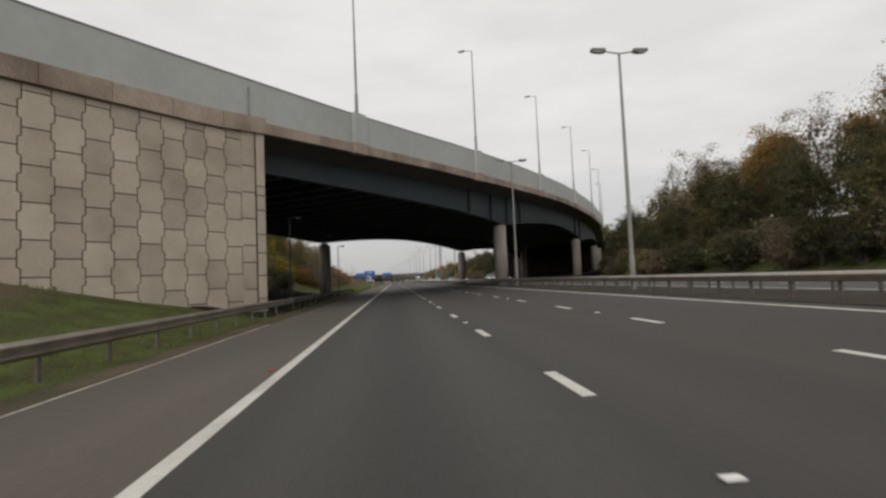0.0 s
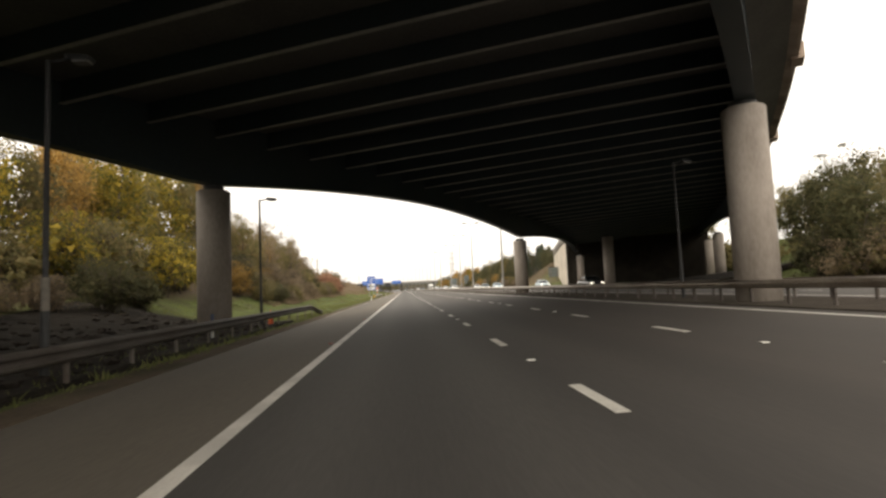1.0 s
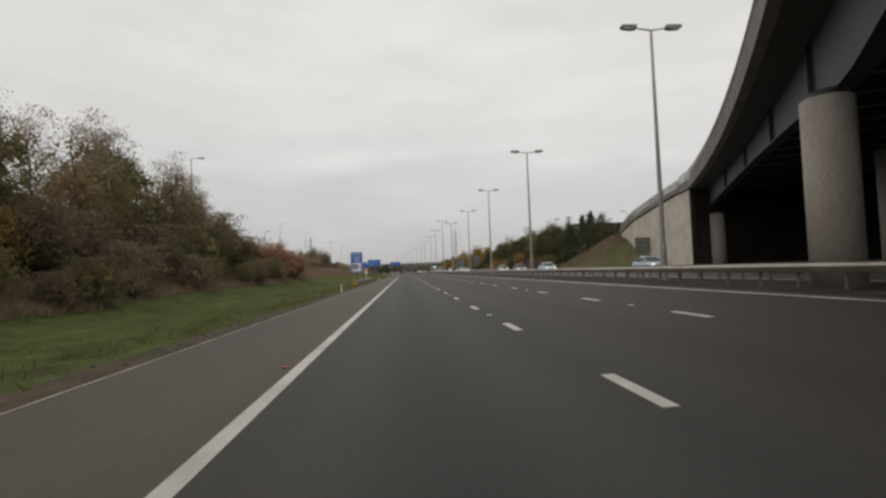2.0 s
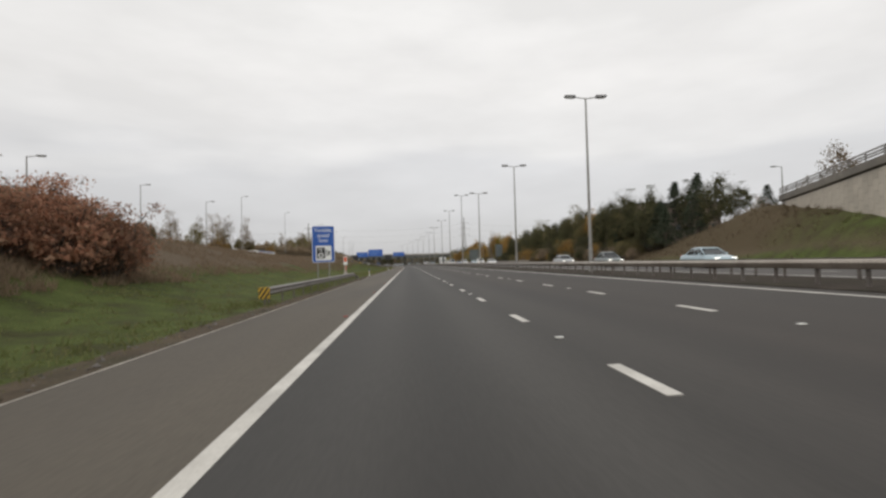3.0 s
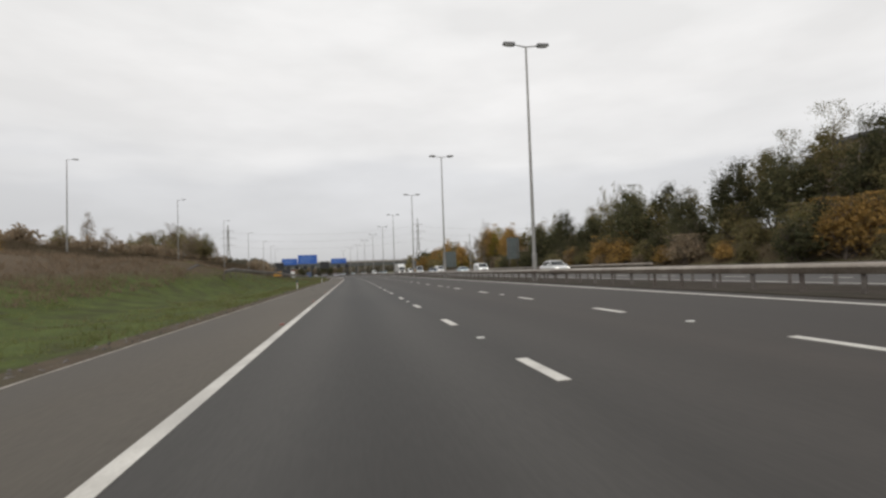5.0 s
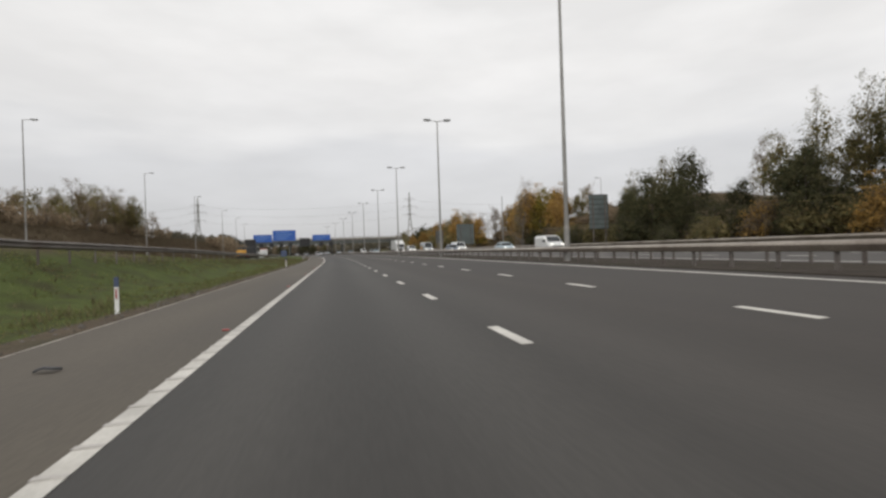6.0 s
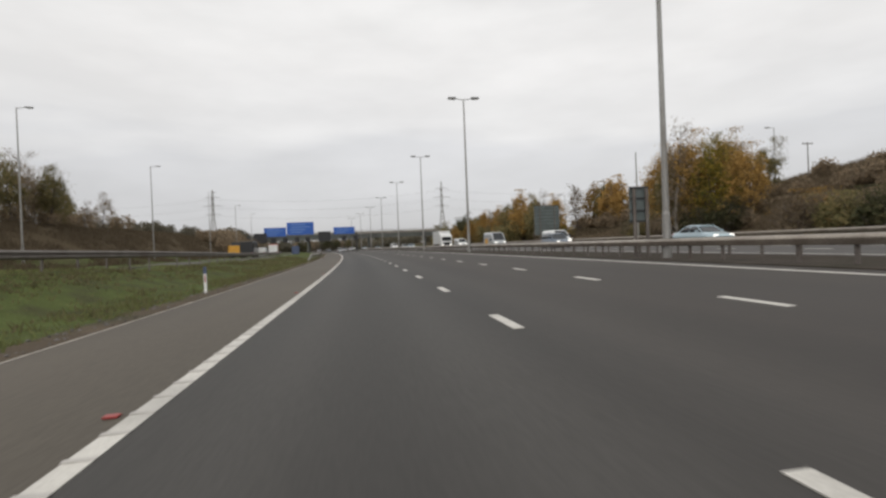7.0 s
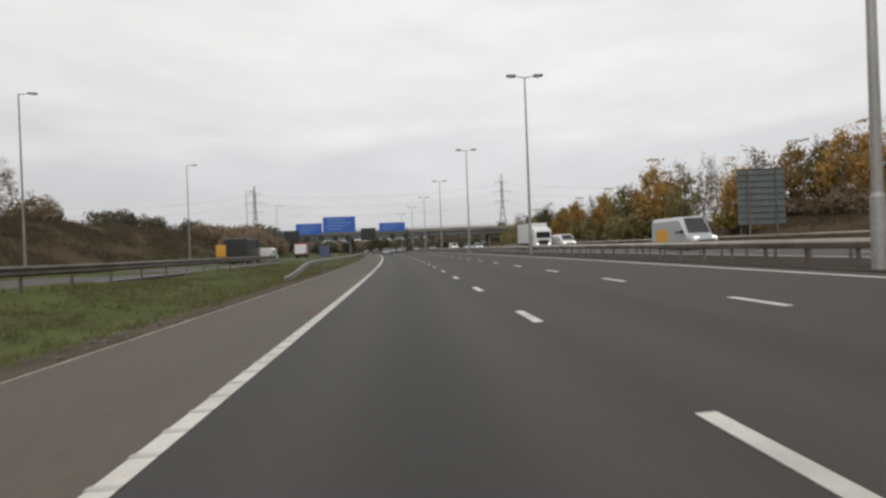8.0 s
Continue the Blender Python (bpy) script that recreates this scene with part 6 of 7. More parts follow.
skyline(["brown", "olive2", "brown", "brown", "olive2"], -21.2, ((119.5, 9.2), (121.5, 8.8), (123.5, 8.6), (125.5, 8.3), (127.2, 7.6)), "trees on the near bank")
skyline(["bush_olive", "bush_brown", "bush_olive"], -20.6, ((122, 6.9), (124.5, 6.8), (127, 6.5), (129.5, 5.9), (132, 5.4), (134.5, 5.2), (137, 5.0)), "bushes on the near bank", 1.6)
skyline("bush_red", -17.0, ((132.2, 4.3), (134.2, 4.6), (136.0, 4.3)), "russet bushes on the near bank", 0.4)
skyline("bush_red", -15.3, ((133.6, 4.0), (135.4, 3.8), (137.0, 3.2)), "russet bushes on the near bank", 0.3)
skyline(["bush_brown", "brown", "bush_brown"], -20.4, ((139, 5.2), (140.8, 5.0), (142.6, 4.6), (144.4, 4.0)), "bushes on the near bank", 0.8)
belt(["bush_olive", "bush_brown"], -27, -24, 154, 163, 5, 0.35, 0.5, "bushes on the near bank")
skyline(["brown", "olive2", "birch", "brown"], -40, ((164, 9.3), (168, 8.6), (174, 8.2), (196, 9.4), (199, 8.3), (204, 8.8), (211, 10.6), (215, 11.4), (222, 11.2), (226, 9.4), (234, 12.4), (238, 9.5)), "birches beyond the slip road")
belt(["bush_olive", "bush_brown", "bush_orange"], -44, -36, 165, 252, 24, 0.55, 0.85, "bushes beyond the slip road")
skyline(["olive2", "birch", "brown", "birch2"], -41, ((270, 9.0), (276, 11.8), (281, 9.5), (292, 9.6), (297, 9.0), (303, 8.0), (309, 9.6), (315, 10.6), (318, 10.2), (321, 11.4), (324, 11.6), (326, 12.6), (331, 12.6), (335, 12.2), (338, 11.4), (341, 11.2), (346, 11.2), (351, 9.8), (358, 11.2), (363, 8.9)),
        "birches beyond the slip road")
skyline(["olive2", "brown", "olive", "birch2"], -45, ((303, 9.4), (308, 10.6), (313, 11.6), (318, 12.6), (322, 13.2), (327, 13.8), (331, 13.4), (335, 14.4), (339, 15.0), (343, 13.6), (347, 11.2), (354, 11.0), (358, 10.6), (361, 9.4)), "trees beyond the slip road")
belt(["bush_orange", "bush_brown", "bush_orange", "bush_yellow"], -20.5, -17.2, 72, 100, 13, 0.65, 1.0, "autumn bushes past the bridge")
belt(["bush_brown", "bush", "bush_olive", "bush_brown"], -18, -15, 42, 66, 15, 0.4, 0.7, "undergrowth past the bridge")
for X, y, top in ((-37.8, 337, 12.4), (-40.2, 339, 13.4), (-42.4, 336, 14.2), (-48.2, 338, 13.8), (-51.0, 335, 13.0), (-53.5, 339, 12.6)):
    skyline(["brown", "olive2", "birch"][int(-X) % 3], X, ((y, top),), "trees beyond the slip road")
belt(["bush_brown", "bush_olive", "bush", "bush_brown", "bush_olive"], -17.4, -14.6, 84, 129, 30, 0.4, 0.75, "undergrowth on the near bank")
plant("orange", -21.5, 97, 0.7, 1.0, "trees on the near bank")
plant("orange", -20.5, 104, 0.65, 2.0, "trees on the near bank")
belt(["bush_brown", "bush_olive", "brown", "green2"], -75, -45, 400, 520, 22, 0.6, 0.95, "distant trees beyond the slip road")
# right bank past the bridge
FAR_BANK = ["green", "olive", "green2", "olive2", "orange", "green2", "olive"]
skyline(["conifer", "green", "green2", "conifer", "green"], 38.5, ((168, 9.0), (174, 9.6), (178.5, 11.7), (182, 12.6), (186, 11.6), (190, 12.2), (194, 11.8)), "trees behind the mound")
belt(["conifer", "green", "bush", "conifer", "green2"], 32.5, 36.5, 181, 198, 10, 0.65, 0.9, "trees behind the mound")
belt(["birch", "brown"], 44, 50, 150, 200, 6, 0.75, 0.95, "birches behind the mound")
skyline(FAR_BANK, 36, ((198, 12.2), (203, 11.0), (207, 11.6), (211, 11.0), (216, 10.8), (220, 10.9), (224.5, 11.6)), "trees on the far bank")
skyline(["olive", "conifer", "olive2", "green2", "birch2", "green"], 36, ((230, 11.6), (235, 9.6), (241, 9.2), (247, 10.6), (252, 10.6), (257, 11.6)), "trees on the far bank")
skyline(["birch2", "birch2", "olive2", "birch", "green2", "olive2"], 36, ((258, 12.2), (262, 12.0), (266.5, 10.2), (270, 10.4), (279, 10.4), (284, 10.6), (290, 10.0)), "birches on the far bank")
belt(["bush", "bush_olive", "bush", "green2", "bush"], 31.5, 35.5, 184, 292, 44, 0.75, 1.1, "bushes on the far bank")
belt(["bush_olive", "bush_brown", "bush_orange", "bush", "bush_brown", "bush_olive"], 28.8, 31.8, 186, 300, 48, 0.5, 1.1, "bushes on the far bank")
belt(["green", "green2", "olive"], 33, 35.5, 186, 290, 22, 0.55, 0.75, "trees on the far bank")
for X, y, k in ((30.6, 219, 1.25), (30.4, 252, 1.2), (33.0, 301.6, 1.0), (31.2, 263, 1.0)):
    plant("bush_orange", X, y, k, X * y % 6, "orange bushes on the far bank")
skyline(["orange", "yellow", "orange", "olive2", "orange"], 34.5, ((310.5, 9.0), (314, 10.2), (317, 11.4), (320, 10.8), (323.5, 10.4)), "orange trees past the sign")
skyline(["birch", "birch2"], 31.5, ((316, 12.6), (317.6, 10.4)), "birches past the sign", 0.3)
skyline(["orange", "olive"], 38.8, ((318, 11.6), (320, 10.6)), "orange trees past the sign")
skyline(["olive", "orange"], 42, ((317, 10.6), (321, 10.0)), "orange trees past the sign")
belt(["bush_brown", "bush_olive", "bush"], 30.5, 33.5, 310, 330, 9, 0.7, 0.95, "bushes on the far bank")
skyline(["olive", "orange", "birch", "olive2", "orange", "birch2"], 37, ((328, 8.2), (360, 9.2), (365, 10.7), (371, 11), (378, 11.2), (384, 10.4), (390, 11), (397, 9.6), (403, 10)), "trees on the far bank")
skyline(["brown", "orange", "olive", "birch", "orange"], 46, ((338, 7.0), (343, 8.0), (346, 8.6), (349, 9.6), (353, 10.8), (355, 11.4), (357, 11.5), (360, 12), (362, 12.6), (365, 12.3), (367, 12.5)), "trees on the far bank")
skyline(["brown", "orange", "olive"], 41, ((372, 10.6), (382, 10.6), (392, 10), (402, 9.6)), "trees on the far bank")
belt(["bush_brown", "bush_olive", "brown", "green2"], 47, 54, 334, 372, 10, 0.8, 1.1, "trees on the far bank")
belt(["green", "olive", "birch2", "green2"], 56, 68, 80, 138, 16, 0.9, 1.3, "trees past the bridge end")
plant("bush_yellow", 37.5, 362, 1.35, 1.0, "orange bushes on the far bank")
belt(["olive", "orange", "birch2", "green2"], 32, 44, 404, 440, 11, 0.8, 1.1, "trees on the far bank")
belt(["olive", "brown", "green2", "green"], 46, 70, 445, 535, 26, 0.9, 1.2, "distant trees on the far bank")
belt(["brown", "olive2", "brown", "green2"], -50, 90, 572, 605, 30, 0.7, 1.1, "woods behind the distant bridge")


def hedge(name, label, leaf, x0, x1, y0, y1, count, s0, s1, seed):
    """A far hedge or thicket, too distant to tell its bushes apart."""
    r = np.random.default_rng(seed)
    rows = []
    for i in range(count):
        X, y = x0 + (x1 - x0) * r.random(), y0 + (y1 - y0) * r.random()
        s = s0 + (s1 - s0) * r.random()
        c = np.array(at(X, y, 1.5 * s))
        d = r.normal(size=(620, 3))
        d /= np.linalg.norm(d, axis=1)[:, None]
        rad = (0.75 + 0.45 * r.random((620, 1)) ** 2) * (0.85 + 0.3 * np.sin(d[:, :1] * 5 + i))
        rows.append(leaf_tris(c + d * rad * np.array([2.1, 2.1, 1.6]) * s, 0.22 * s, r))
    v = np.vstack(rows)
    ob = new(name, cloud_mesh(name, v.tolist(), np.arange(len(v)).reshape(-1, 3).tolist(), M[leaf]))
    return tagged(ob, label, "hedge", kind="stuff")


hedge("bank_thicket", "brown undergrowth below the trees on the far bank", "leaf_brown", 43.5, 52, 336, 372, 34, 0.55, 0.95, 54)
hedge("far_hedge", "hedge behind the distant bridge, greyed for haze", "leaf_far", 20, 110, 560, 567, 50, 1.5, 2.1, 51)
hedge("far_thicket", "olive and brown thicket along the far bank in the distance", "leaf_olive", 33, 45, 372, 462, 40, 1.0, 1.7, 52)
hedge("distant_woods", "autumn woods beyond the distant bridge, greyed for haze", "leaf_far", -95, 45, 610, 640, 130, 1.6, 2.7, 55)
hedge("distant_hedge", "hedge beside the road past the distant bridge, greyed for haze", "leaf_far", 18, 60, 505, 555, 50, 1.2, 1.9, 56)
hedge("slip_hedge", "hedge along the slip road near the gantry, greyed for haze", "leaf_far", -62, -33, 470, 540, 60, 1.3, 2.0, 57)
hedge("hill_scrub", "low brown scrub over the hill beyond the far barrier", "leaf_brown", 33, 47, 291, 316, 34, 0.4, 0.65, 58)
hedge("slip_undergrowth", "brown undergrowth below the birches beyond the slip road", "leaf_brown", -48, -39, 255, 362, 64, 0.5, 0.9, 59)
hedge("slip_end_scrub", "scrub on the bank beyond the slip road, greyed for haze", "leaf_far", -48, -41, 365, 430, 20, 0.6, 1.0, 60)
hedge("bridge_end_scrub", "olive scrub on the slope past the end of the bridge", "leaf_olive", 50, 57, 80, 128, 22, 0.9, 1.4, 61)
hedge("slip_thicket", "brown thicket beyond the slip road in the distance", "leaf_brown", -37, -29.5, 398, 475, 34, 0.9, 1.5, 53)


# ---------------------------------------------------------------- rough grass along the verge
def tufts(name, label, mat, x0, x1, y0, y1, count, h0, h1, seed, spread=0.5):
    r = np.random.default_rng(seed)
    verts, faces = [], []
    for i in range(count):
        X, y = x0 + (x1 - x0) * r.random(), y0 + (y1 - y0) * r.random()
        if noise.noise(Vector((X * 0.35, y * 0.2, 7))) < -0.15 + 0.5 * (r.random() - 0.5):
            continue
        p = at(X, y)
        z = p.z + lump(X, y) - 0.03
        for b in range(5):
            a = r.random() * 6.283
            h = h0 + (h1 - h0) * r.random()
            bx, by = p.x + r.normal() * 0.09, y + r.normal() * 0.09
            wx, wy = math.cos(a) * 0.025, math.sin(a) * 0.025
            k = len(verts)
            verts += [(bx - wx, by - wy, z), (bx + wx, by + wy, z), (bx + r.normal() * h * spread, by + r.normal() * h * spread, z + h)]
            faces.append((k, k + 1, k + 2))
    ob = new(name, cloud_mesh(name, verts, faces, M[mat]))
    return tagged(ob, label, "grass", kind="stuff")


tufts("verge_grass", "short green grass blades on the verge", "grass_blade", -17, -7.1, -4, 345, 52000, 0.04, 0.11, 31)
tufts("dry_grass", "tall dry straw-coloured grass on the bank", "dry_grass", -30, -15, 100, 250, 16000, 0.2, 0.45, 32)
tufts("bank_grass", "tall dead brown grass along the foot of the bushes", "dry_grass", -20, -14, 84, 142, 9000, 0.2, 0.5, 42)
tufts("weeds", "green and brown weeds along the edge of the verge", "grass_blade", -9.5, -7.2, -4, 345, 3500, 0.10, 0.28, 33)
tufts("dead_weeds", "brown dead weed clumps in the verge grass", "dead_weed", -14, -7.0, 100, 350, 1000, 0.10, 0.26, 37)
tufts("verge_weeds", "brown and olive weeds over the verge beside the slip road", "dead_weed", -14, -7.2, 238, 352, 1700, 0.08, 0.24, 39)
tufts("verge_scrub", "rough brown and dull green weeds over the narrowing verge", "dead_weed", -13, -7.2, 278, 352, 4200, 0.08, 0.20, 43)
tufts("heather", "dark brown heather and bracken on the slip road bank", "heath", -41, -27.5, 248, 410, 26000, 0.25, 0.7, 35)
tufts("far_heath", "dark brown heather and dead bracken on the far bank", "heath", 30, 50, 276, 400, 17000, 0.25, 0.7, 38)
tufts("hill_heath", "dark brown heather covering the hill beyond the far carriageway", "heath", 33.5, 62, 274, 348, 34000, 0.3, 0.85, 40)
tufts("mound_grass", "green grass on the shoulder of the mound", "grass_blade", 29, 37, 127, 150, 5000, 0.08, 0.22, 36)
tufts("dry_grass", "dead brown grass on the mound and far bank", "heath", 28, 40, 152, 330, 9000, 0.2, 0.5, 34)


def rubble():
    """Loose stones on the bare ground under the bridge."""
    r = np.random.default_rng(41)
    bm = bmesh.new()
    for i in range(1300):
        X, y = -8.3 - 6.5 * r.random() ** 1.2, 26.5 + 35 * r.random()
        k = 0.03 + 0.11 * r.random() ** 2.2
        res = bmesh.ops.create_icosphere(bm, subdivisions=1, radius=k)
        p = at(X, y, 0.10 + k * 0.25 + lump(X, y))
        for v in res["verts"]:
            v.co = Vector((v.co.x * (1 + 0.5 * r.random()), v.co.y * (1 + 0.5 * r.random()), v.co.z * 0.7)) + Vector(r.normal(size=3).tolist()) * k * 0.12 + p
    ob = part("rubble", bm, M["rock"])
    tagged(ob, "loose dark stones and rubble on bare soil under the bridge", "stones", kind="stuff")


rubble()


def verge_stones():
    """Small stones, clods and dead leaves in the dirt beside the hard shoulder."""
    r = np.random.default_rng(61)
    verts, faces = [], []
    for i in range(5200):
        y = 70 + 275 * r.random()
        if 131 < y < 167 and r.random() < 0.4:
            continue
        X = -6.66 - 0.82 * r.random() ** 0.8
        k = 0.012 + 0.045 * r.random() ** 3
        p = at(X, y, 0.02 + k * 0.4)
        n = len(verts)
        for d in ((1, 0, 0), (-1, 0, 0), (0, 1, 0), (0, -1, 0), (0, 0, 0.7), (0, 0, -0.7)):
            j = 0.6 + 0.8 * r.random()
            verts.append((p.x + d[0] * k * j, y + d[1] * k * j, p.z + d[2] * k * j))
        faces += [(n + a, n + b, n + c) for a, b, c in ((0, 2, 4), (2, 1, 4), (1, 3, 4), (3, 0, 4), (2, 0, 5), (1, 2, 5), (3, 1, 5), (0, 3, 5))]
    ob = new("verge_stones", cloud_mesh("verge_stones", verts, faces, M["stone_mix"]))
    tagged(ob, "small grey stones and clods in the dirt beside the hard shoulder", "stones", kind="stuff")


verge_stones()


def tyre_scrap():
    """A dark strip of torn tyre lying on the hard shoulder."""
    r = np.random.default_rng(71)
    t = thing("tyre_scrap", "torn strip of dark tyre rubber lying on the hard shoulder", "debris", Matrix.Translation(at(-5.3, 234.6, 0.0)) @ Matrix.Rotation(0.3, 4, "Z"))
    bm = bmesh.new()
    rings = []
    for i in range(12):
        f = i / 11
        c = Vector((0.13 * (f - 0.5) * 2, 0.05 * math.sin(f * 7), 0.02 + 0.03 * math.sin(f * 3.1)))
        w = 0.06 * math.sin(math.pi * (0.08 + 0.84 * f)) + 0.02 * r.random()
        rings.append([bm.verts.new(c + Vector((0, a * w, b))) for a, b in ((-1, 0), (-0.6, 0.02), (0.6, 0.022), (1, 0), (0, -0.012))])
    for a, b in zip(rings, rings[1:]):
        for i in range(5):
            bm.faces.new((a[i], a[(i + 1) % 5], b[(i + 1) % 5], b[i]))
    bm.faces.new(rings[0][::-1])
    bm.faces.new(rings[-1])
    bmesh.ops.recalc_face_normals(bm, faces=bm.faces)
    part("tread", bm, M["sign_black"], t)


tyre_scrap()

# ---------------------------------------------------------------- vehicles
def wheel(parent, x, y, r, w):
    bm = bmesh.new()
    tube(bm, (x - w / 2, y, r), (x + w / 2, y, r), r, r, 20)
    bmesh.ops.bevel(bm, geom=[e for e in bm.edges if abs(e.verts[0].co.x - e.verts[1].co.x) < 1e-4], offset=0.03, segments=2, affect="EDGES")
    t = part("wheel", bm, M["tyre"], parent)
    bm = bmesh.new()
    s = 1 if x > 0 else -1
    tube(bm, (x + s * (w / 2 - 0.01), y, r), (x + s * (w / 2 + 0.012), y, r), r * 0.62, r * 0.55, 14)
    part("rim", bm, M["galv"], t)


def side_loft(name, rows, mat, parent, label=""):
    """A body out of cross rings: each row is (y, half width low, half width high, z low, z high)."""
    bm = bmesh.new()
    rings = []
    for y, wl_, wh, z0, z1 in rows:
        b = min(0.12, (z1 - z0) * 0.3)
        prof = [(-wl_ * 0.96, z0), (-wl_, z0 + b), (-wl_, z1 - b * 2), (-wh, z1 - b * 0.5), (-wh + b, z1), (wh - b, z1), (wh, z1 - b * 0.5), (wl_, z1 - b * 2), (wl_, z0 + b), (wl_ * 0.96, z0)]
        rings.append([bm.verts.new((a, y, z)) for a, z in prof])
    n = 10
    for r0, r1 in zip(rings, rings[1:]):
        for i in range(n):
            bm.faces.new((r0[i], r0[(i + 1) % n], r1[(i + 1) % n], r1[i]))
    bm.faces.new(rings[0][::-1])
    bm.faces.new(rings[-1])
    bmesh.ops.recalc_face_normals(bm, faces=bm.faces)
    return part(name, bm, mat, parent, label, smooth=False)


def lamps(parent, ys, w, z, rear_y, rz, lit=True):
    for s in (-1, 1):
        bm = bmesh.new()
        box(bm, (s * (w - 0.24), ys, z), (0.34, 0.14, 0.17), bevel=0.04)
        part("headlight", bm, M["lit_lamp"] if lit else M["lens"], parent)
        bm = bmesh.new()
        box(bm, (s * (w - 0.14), rear_y, rz), (0.2, 0.08, 0.26), bevel=0.02)
        part("tail_light", bm, M["stud_red"], parent)


def car(label, paint, length=4.3, height=1.45, estate=False, lit=True):
    """Front faces -y; the wheels stand on z = 0."""
    c = thing("car", label, "car", group="oncoming traffic")
    f, L, w = -length / 2, length, 0.87
    side_loft("body", [(f, 0.66, 0.62, 0.32, 0.62), (f + 0.15, 0.82, 0.76, 0.24, 0.74), (f + 0.9, w, 0.80, 0.22, 0.88), (f + 1.25, w, 0.82, 0.22, 0.93), (f + L - 0.7, w, 0.82, 0.22, 0.97), (f + L - 0.12, 0.82, 0.76, 0.28, 0.93), (f + L, 0.70, 0.66, 0.36, 0.80)], paint, c)
    back = f + L - (0.25 if estate else 0.85)
    cab = side_loft("glasshouse", [(f + 1.15, 0.78, 0.72, 0.86, 0.94), (f + 1.9, 0.78, 0.60, 0.86, height - 0.04), (f + L * 0.6, 0.78, 0.60, 0.86, height - 0.01), (back - (0.25 if estate else 0.55), 0.78, 0.60, 0.86, height - 0.05), (back, 0.76, 0.66, 0.86, 1.0)], M["car_glass"], c, "dark car windows")
    side_loft("roof", [(f + 1.75, 0.60, 0.54, height - 0.10, height - 0.04), (f + 2.1, 0.64, 0.57, height - 0.10, height + 0.012), (f + L * 0.6, 0.64, 0.57, height - 0.10, height + 0.022), (back - (0.2 if estate else 0.55), 0.62, 0.56, height - 0.12, height - 0.02)], paint, c)
    for s in (-1, 1):
        for y0, z0, y1, z1 in ((f + 1.22, 0.93, f + 1.92, height - 0.06), (f + L * 0.56, 0.95, f + L * 0.56, height - 0.05), (back, 0.95, back - (0.22 if estate else 0.58), height - 0.06)):
            bm = bmesh.new()
            tube(bm, (s * 0.795, y0, z0), (s * 0.635, y1, z1), 0.04, 0.035, 6)
            part("pillar", bm, paint, c)
        bm = bmesh.new()
        box(bm, (s * 0.95, f + 1.55, 0.98), (0.2, 0.12, 0.13), bevel=0.03)
        part("wing_mirror", bm, paint, c)
        for y in (f + 0.82, f + L - 0.82):
            wheel(c, s * 0.79, y, 0.31, 0.2)
    lamps(c, f + 0.12, 0.80, 0.64, f + L - 0.05, 0.78, lit)
    bm = bmesh.new()
    box(bm, (0, f + 0.02, 0.48), (0.95, 0.06, 0.16), bevel=0.02)
    part("grille", bm, M["sign_black"], c)
    return c


def van(label, paint, length=4.9, height=1.95, patch=None):
    c = thing("van", label, "van", group="oncoming traffic")
    f, L, w = -length / 2, length, 0.95
    side_loft("body", [(f, 0.75, 0.70, 0.35, 0.75), (f + 0.12, 0.90, 0.84, 0.28, 0.92), (f + 0.75, w, 0.88, 0.25, 1.12), (f + 1.5, w, 0.80, 0.25, height - 0.06), (f + 1.9, w, 0.82, 0.25, height), (f + L - 0.1, w, 0.82, 0.25, height), (f + L, 0.92, 0.80, 0.3, height - 0.06)], paint, c)
    bm = bmesh.new()
    a, b = Vector((0, f + 0.80, 1.13)), Vector((0, f + 1.46, height - 0.12))
    d = (b - a)
    vs = [bm.verts.new(v) for v in ((-0.80, a.y, a.z), (0.80, a.y, a.z), (0.70, b.y, b.z), (-0.70, b.y, b.z))]
    face = bm.faces.new(vs)
    r = bmesh.ops.extrude_face_region(bm, geom=[face])
    bmesh.ops.translate(bm, vec=(0, -0.03, 0.025), verts=[v for v in r["geom"] if isinstance(v, bmesh.types.BMVert)])
    bmesh.ops.recalc_face_normals(bm, faces=bm.faces)
    part("windscreen", bm, M["car_glass"], c)
    for s in (-1, 1):
        bm = bmesh.new()
        vs = [bm.verts.new(v) for v in ((s * 0.962, f + 1.15, 1.15), (s * 0.962, f + 2.15, 1.15), (s * 0.90, f + 2.15, height - 0.30), (s * 0.90, f + 1.55, height - 0.30))]
        face = bm.faces.new(vs)
        r = bmesh.ops.extrude_face_region(bm, geom=[face])
        bmesh.ops.translate(bm, vec=(-s * 0.02, 0, 0), verts=[v for v in r["geom"] if isinstance(v, bmesh.types.BMVert)])
        part("side_window", bm, M["car_glass"], c)
        bm = bmesh.new()
        box(bm, (s * 1.06, f + 1.15, 1.25), (0.2, 0.14, 0.26), bevel=0.03)
        part("wing_mirror", bm, M["sign_black"], c)
        if patch:
            bm = bmesh.new()
            box(bm, (s * 0.955, f + L * 0.72, 0.98), (0.02, L * 0.30, 0.95), bevel=0.008)
            part("side_patch", bm, patch, c, "yellow painted patch")
        for y in (f + 0.85, f + L - 0.95):
            wheel(c, s * 0.84, y, 0.34, 0.22)
    lamps(c, f + 0.10, 0.86, 0.82, f + L - 0.02, 1.0)
    bm = bmesh.new()
    box(bm, (0, f + 0.0, 0.55), (1.1, 0.08, 0.22), bevel=0.02)
    part("grille", bm, M["sign_black"], c)
    return c


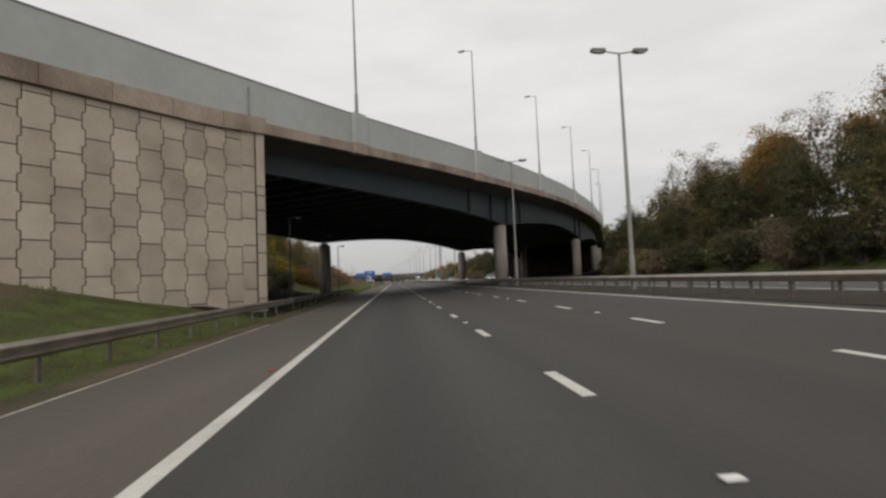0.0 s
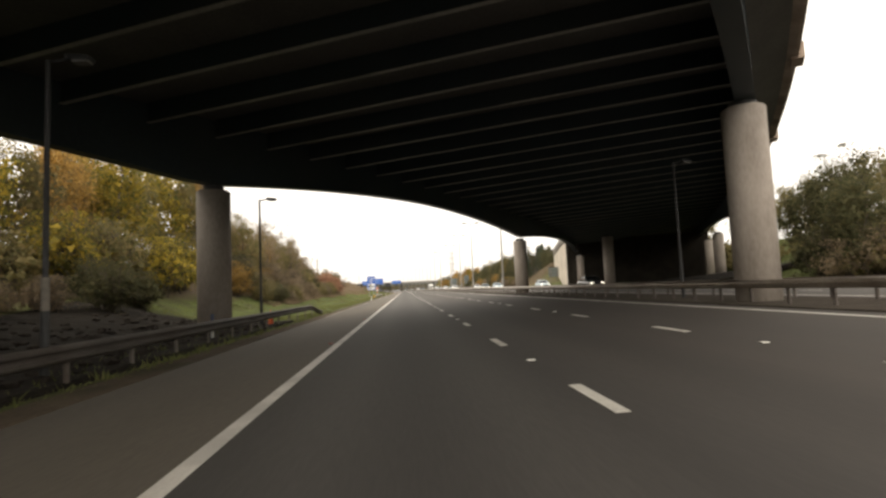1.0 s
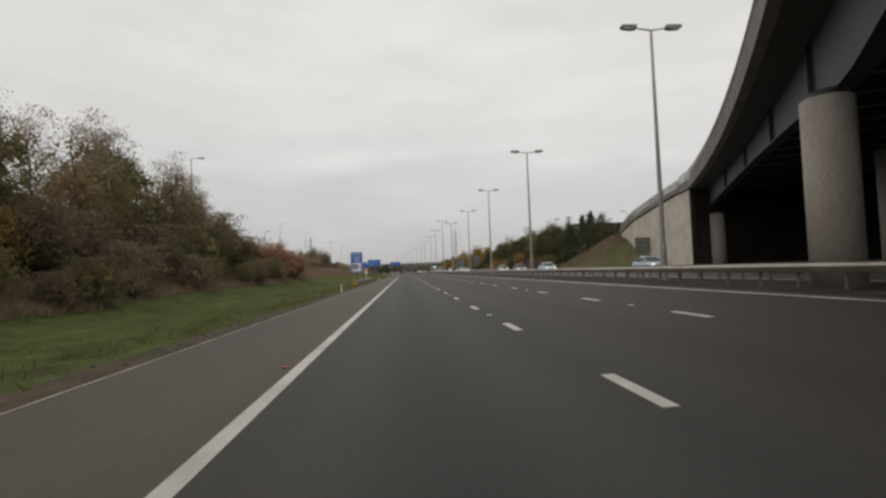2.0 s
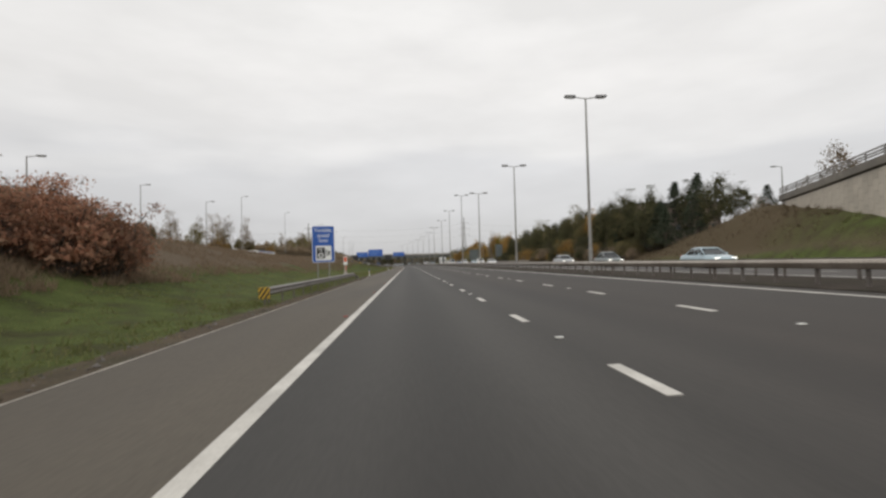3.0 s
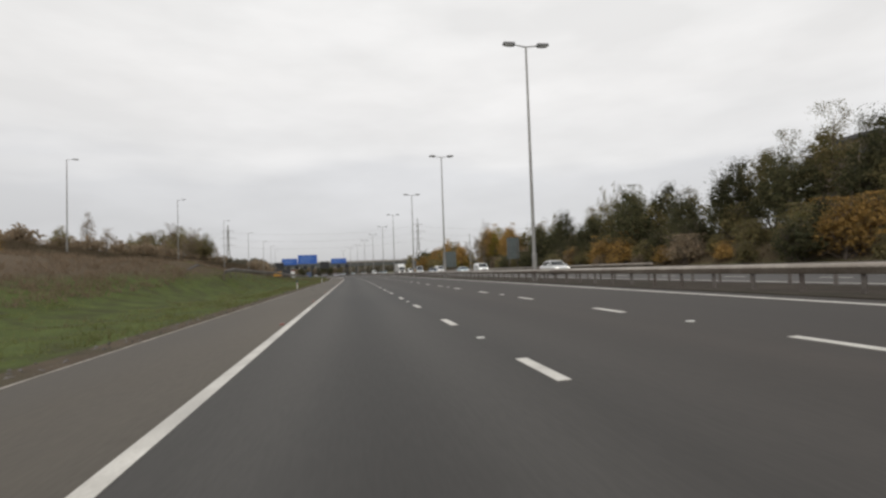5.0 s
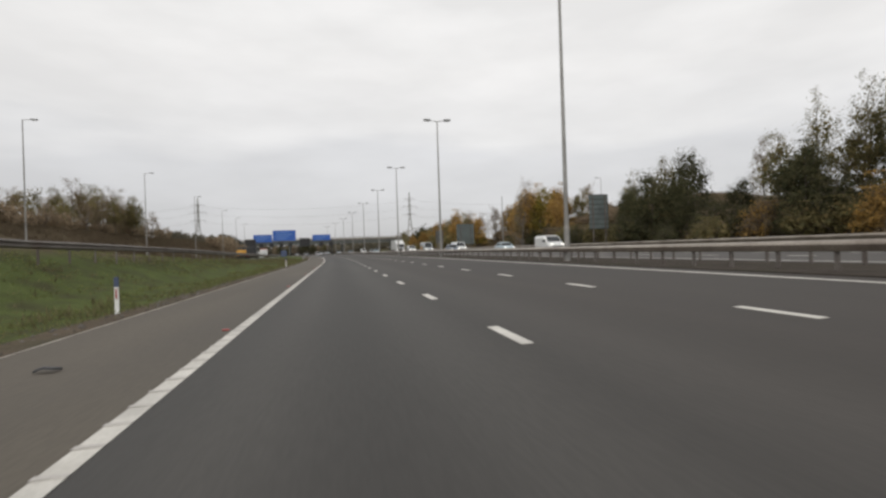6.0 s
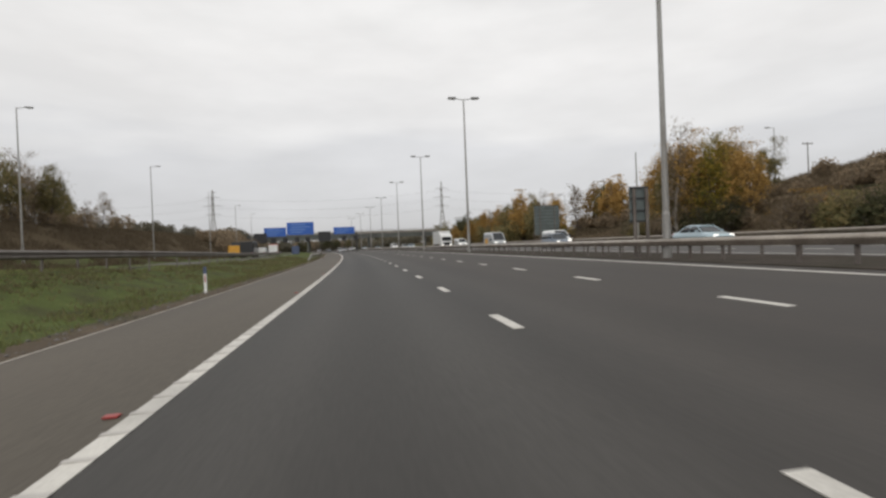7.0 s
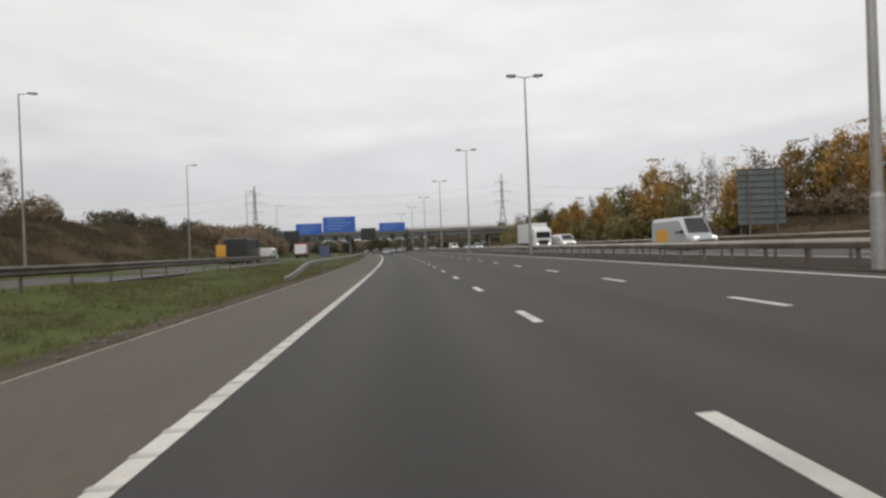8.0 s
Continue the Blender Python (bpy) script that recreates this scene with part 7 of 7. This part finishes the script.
def lorry(label, cab_paint, box_paint, length=9.0, height=3.9, stripe=None, tank=False):
    c = thing("lorry", label, "lorry", group="lorries")
    f = -length / 2
    side_loft("cab", [(f, 1.1, 1.02, 0.4, 2.2), (f + 0.15, 1.2, 1.08, 0.35, 2.75), (f + 0.6, 1.22, 1.05, 0.35, 3.0), (f + 1.7, 1.22, 1.08, 0.35, 3.25)], cab_paint, c)
    bm = bmesh.new()
    box(bm, (0, f + 0.03, 2.0), (1.95, 0.12, 0.85), bevel=0.04)
    part("windscreen", bm, M["car_glass"], c)
    bm = bmesh.new()
    box(bm, (0, f - 0.0, 1.0), (1.5, 0.1, 0.6), bevel=0.03)
    part("grille", bm, M["sign_black"], c)
    if tank:
        bm = bmesh.new()
        tube(bm, (0, f + 2.1, 2.2), (0, -f, 2.2), 1.15, 1.15, 24)
        part("tank", bm, box_paint, c)
    else:
        bm = bmesh.new()
        box(bm, (0, f / 2 + 0.95 + length / 4, (height + 0.95) / 2), (2.4, length - 1.9, height - 0.95), bevel=0.05)
        part("box_body", bm, box_paint, c)
    if stripe:
        for s in (-1, 1):
            bm = bmesh.new()
            box(bm, (s * 1.205, f / 2 + 0.95 + length / 4, height - 0.5), (0.02, length - 2.4, 0.6), bevel=0.006)
            part("stripe", bm, stripe, c)
    bm = bmesh.new()
    box(bm, (0, 0.6, 0.72), (0.9, length - 1.6, 0.3), bevel=0.02)
    part("chassis", bm, M["dark_steel"], c)
    for s in (-1, 1):
        for y in (f + 0.95, -f - 2.4, -f - 1.2):
            wheel(c, s * 1.02, y, 0.48, 0.3)
    lamps(c, f - 0.02, 1.05, 0.75, -f, 0.9)
    return c


def on_road(X, y, turned=0.0, lift=0.0):
    """A place on the road, turned along the bend."""
    swing = math.atan2(bend(y) - bend(y + 2), 2)
    return Matrix.Translation(at(X, y, lift)) @ Matrix.Rotation(radians(turned) + swing, 4, "Z")


def park(ob, X, y, turned=0.0, lift=0.0):
    ob.matrix_basis = on_road(X, y, turned, lift)
    return ob


hatch = park(car("pale blue-grey hatchback on the opposite carriageway", M["car_blue"]), 21.9, 123.0)
park(car("dark hatchback with lit headlamps under the bridge", M["car_dark"]), 18.4, 90)
grey_hatch = park(car("dark grey-green hatchback on the opposite carriageway", M["car_green"], 4.2, 1.5), 18.4, 164.8)
park(car("blue-grey saloon car on the opposite carriageway", M["car_blue"], 4.4, 1.42), 18.4, 147)
park(car("silver saloon car on the opposite carriageway", M["car_silver"], 4.5, 1.42), 18.4, 180.3)
park(car("white saloon car on the opposite carriageway", M["car_white"], 4.4, 1.42), 18.4, 240)
park(van("small white panel van on the opposite carriageway", M["car_white"], 4.3, 1.85), 21.6, 283.2)
park(car("pale turquoise saloon car on the opposite carriageway", M["car_blue"], 4.6, 1.40), 21.6, 299)
white_van = park(van("white panel van on the opposite carriageway", M["car_white"], 4.8, 1.95), 21.6, 325)
park(car("steel blue estate car beside the median barrier", M["car_steel"], 4.4, 1.5, True), 18.4, 317.5)
park(van("silver van with a yellow painted side panel", M["car_silver"], 5.5, 2.3, M["van_yellow"]), 18.4, 340)
park(lorry("white box lorry with lit headlamps on the opposite carriageway", M["car_white"], M["car_white"], 9.0, 3.7), 18.4, 378.5)
copy_thing(white_van, on_road(21.6, 375))
copy_thing(hatch, on_road(18.4, 420))
copy_thing(grey_hatch, on_road(18.4, 432))
copy_thing(white_van, on_road(18.4, 452))
copy_thing(grey_hatch, on_road(21.6, 470))
# on the slip road
road_train = lorry("white articulated lorry with blue and red stripes behind the bank crest", M["car_white"], M["car_white"], 15.0, 3.4)
bm = bmesh.new()
box(bm, (0, 0.9, 3.30), (2.46, 10.0, 0.24), bevel=0.05)
part("roof_sheet", bm, M["trailer_blue"], road_train, "blue roof sheet")
bm = bmesh.new()
box(bm, (0, 4.6, 2.9), (2.45, 3.0, 0.45), bevel=0.02)
part("side_panel", bm, M["trailer_red"], road_train, "red side panel")
park(road_train, -31.3, 218, 180, 0.06)
park(lorry("dark box lorry driving along the slip road", M["car_dark"], M["car_black"], 7.0, 3.1), -20.8, 370, 180)
park(van("white van driving along the slip road", M["car_white"], 4.8, 1.95), -19.5, 378, 180)
park(lorry("small yellow box lorry on the slip road", M["car_dark"], M["van_yellow"], 5.0, 2.5), -24.0, 375.5, 180)
# traffic ahead on the motorway, far off
ahead = park(car("silver car far ahead on the motorway", M["car_silver"], 4.3, 1.45, lit=False), -1.8, 430, 180)
tagged(ahead, group="traffic ahead")
for X, y in ((1.7, 462), (5.3, 478), (-1.9, 497), (5.2, 520), (1.6, 541), (-1.8, 566), (5.3, 590), (1.7, 612)):
    copy_thing(ahead, on_road(X, y, 180))
for X, y in ((18.4, 492), (21.6, 508), (18.4, 530), (21.6, 548), (18.4, 571)):
    copy_thing(hatch, on_road(X, y))
park(lorry("red and white lorry beyond the nose of the slip road", M["trailer_red"], M["car_white"], 6.0, 3.0), -21.2, 424, 180)
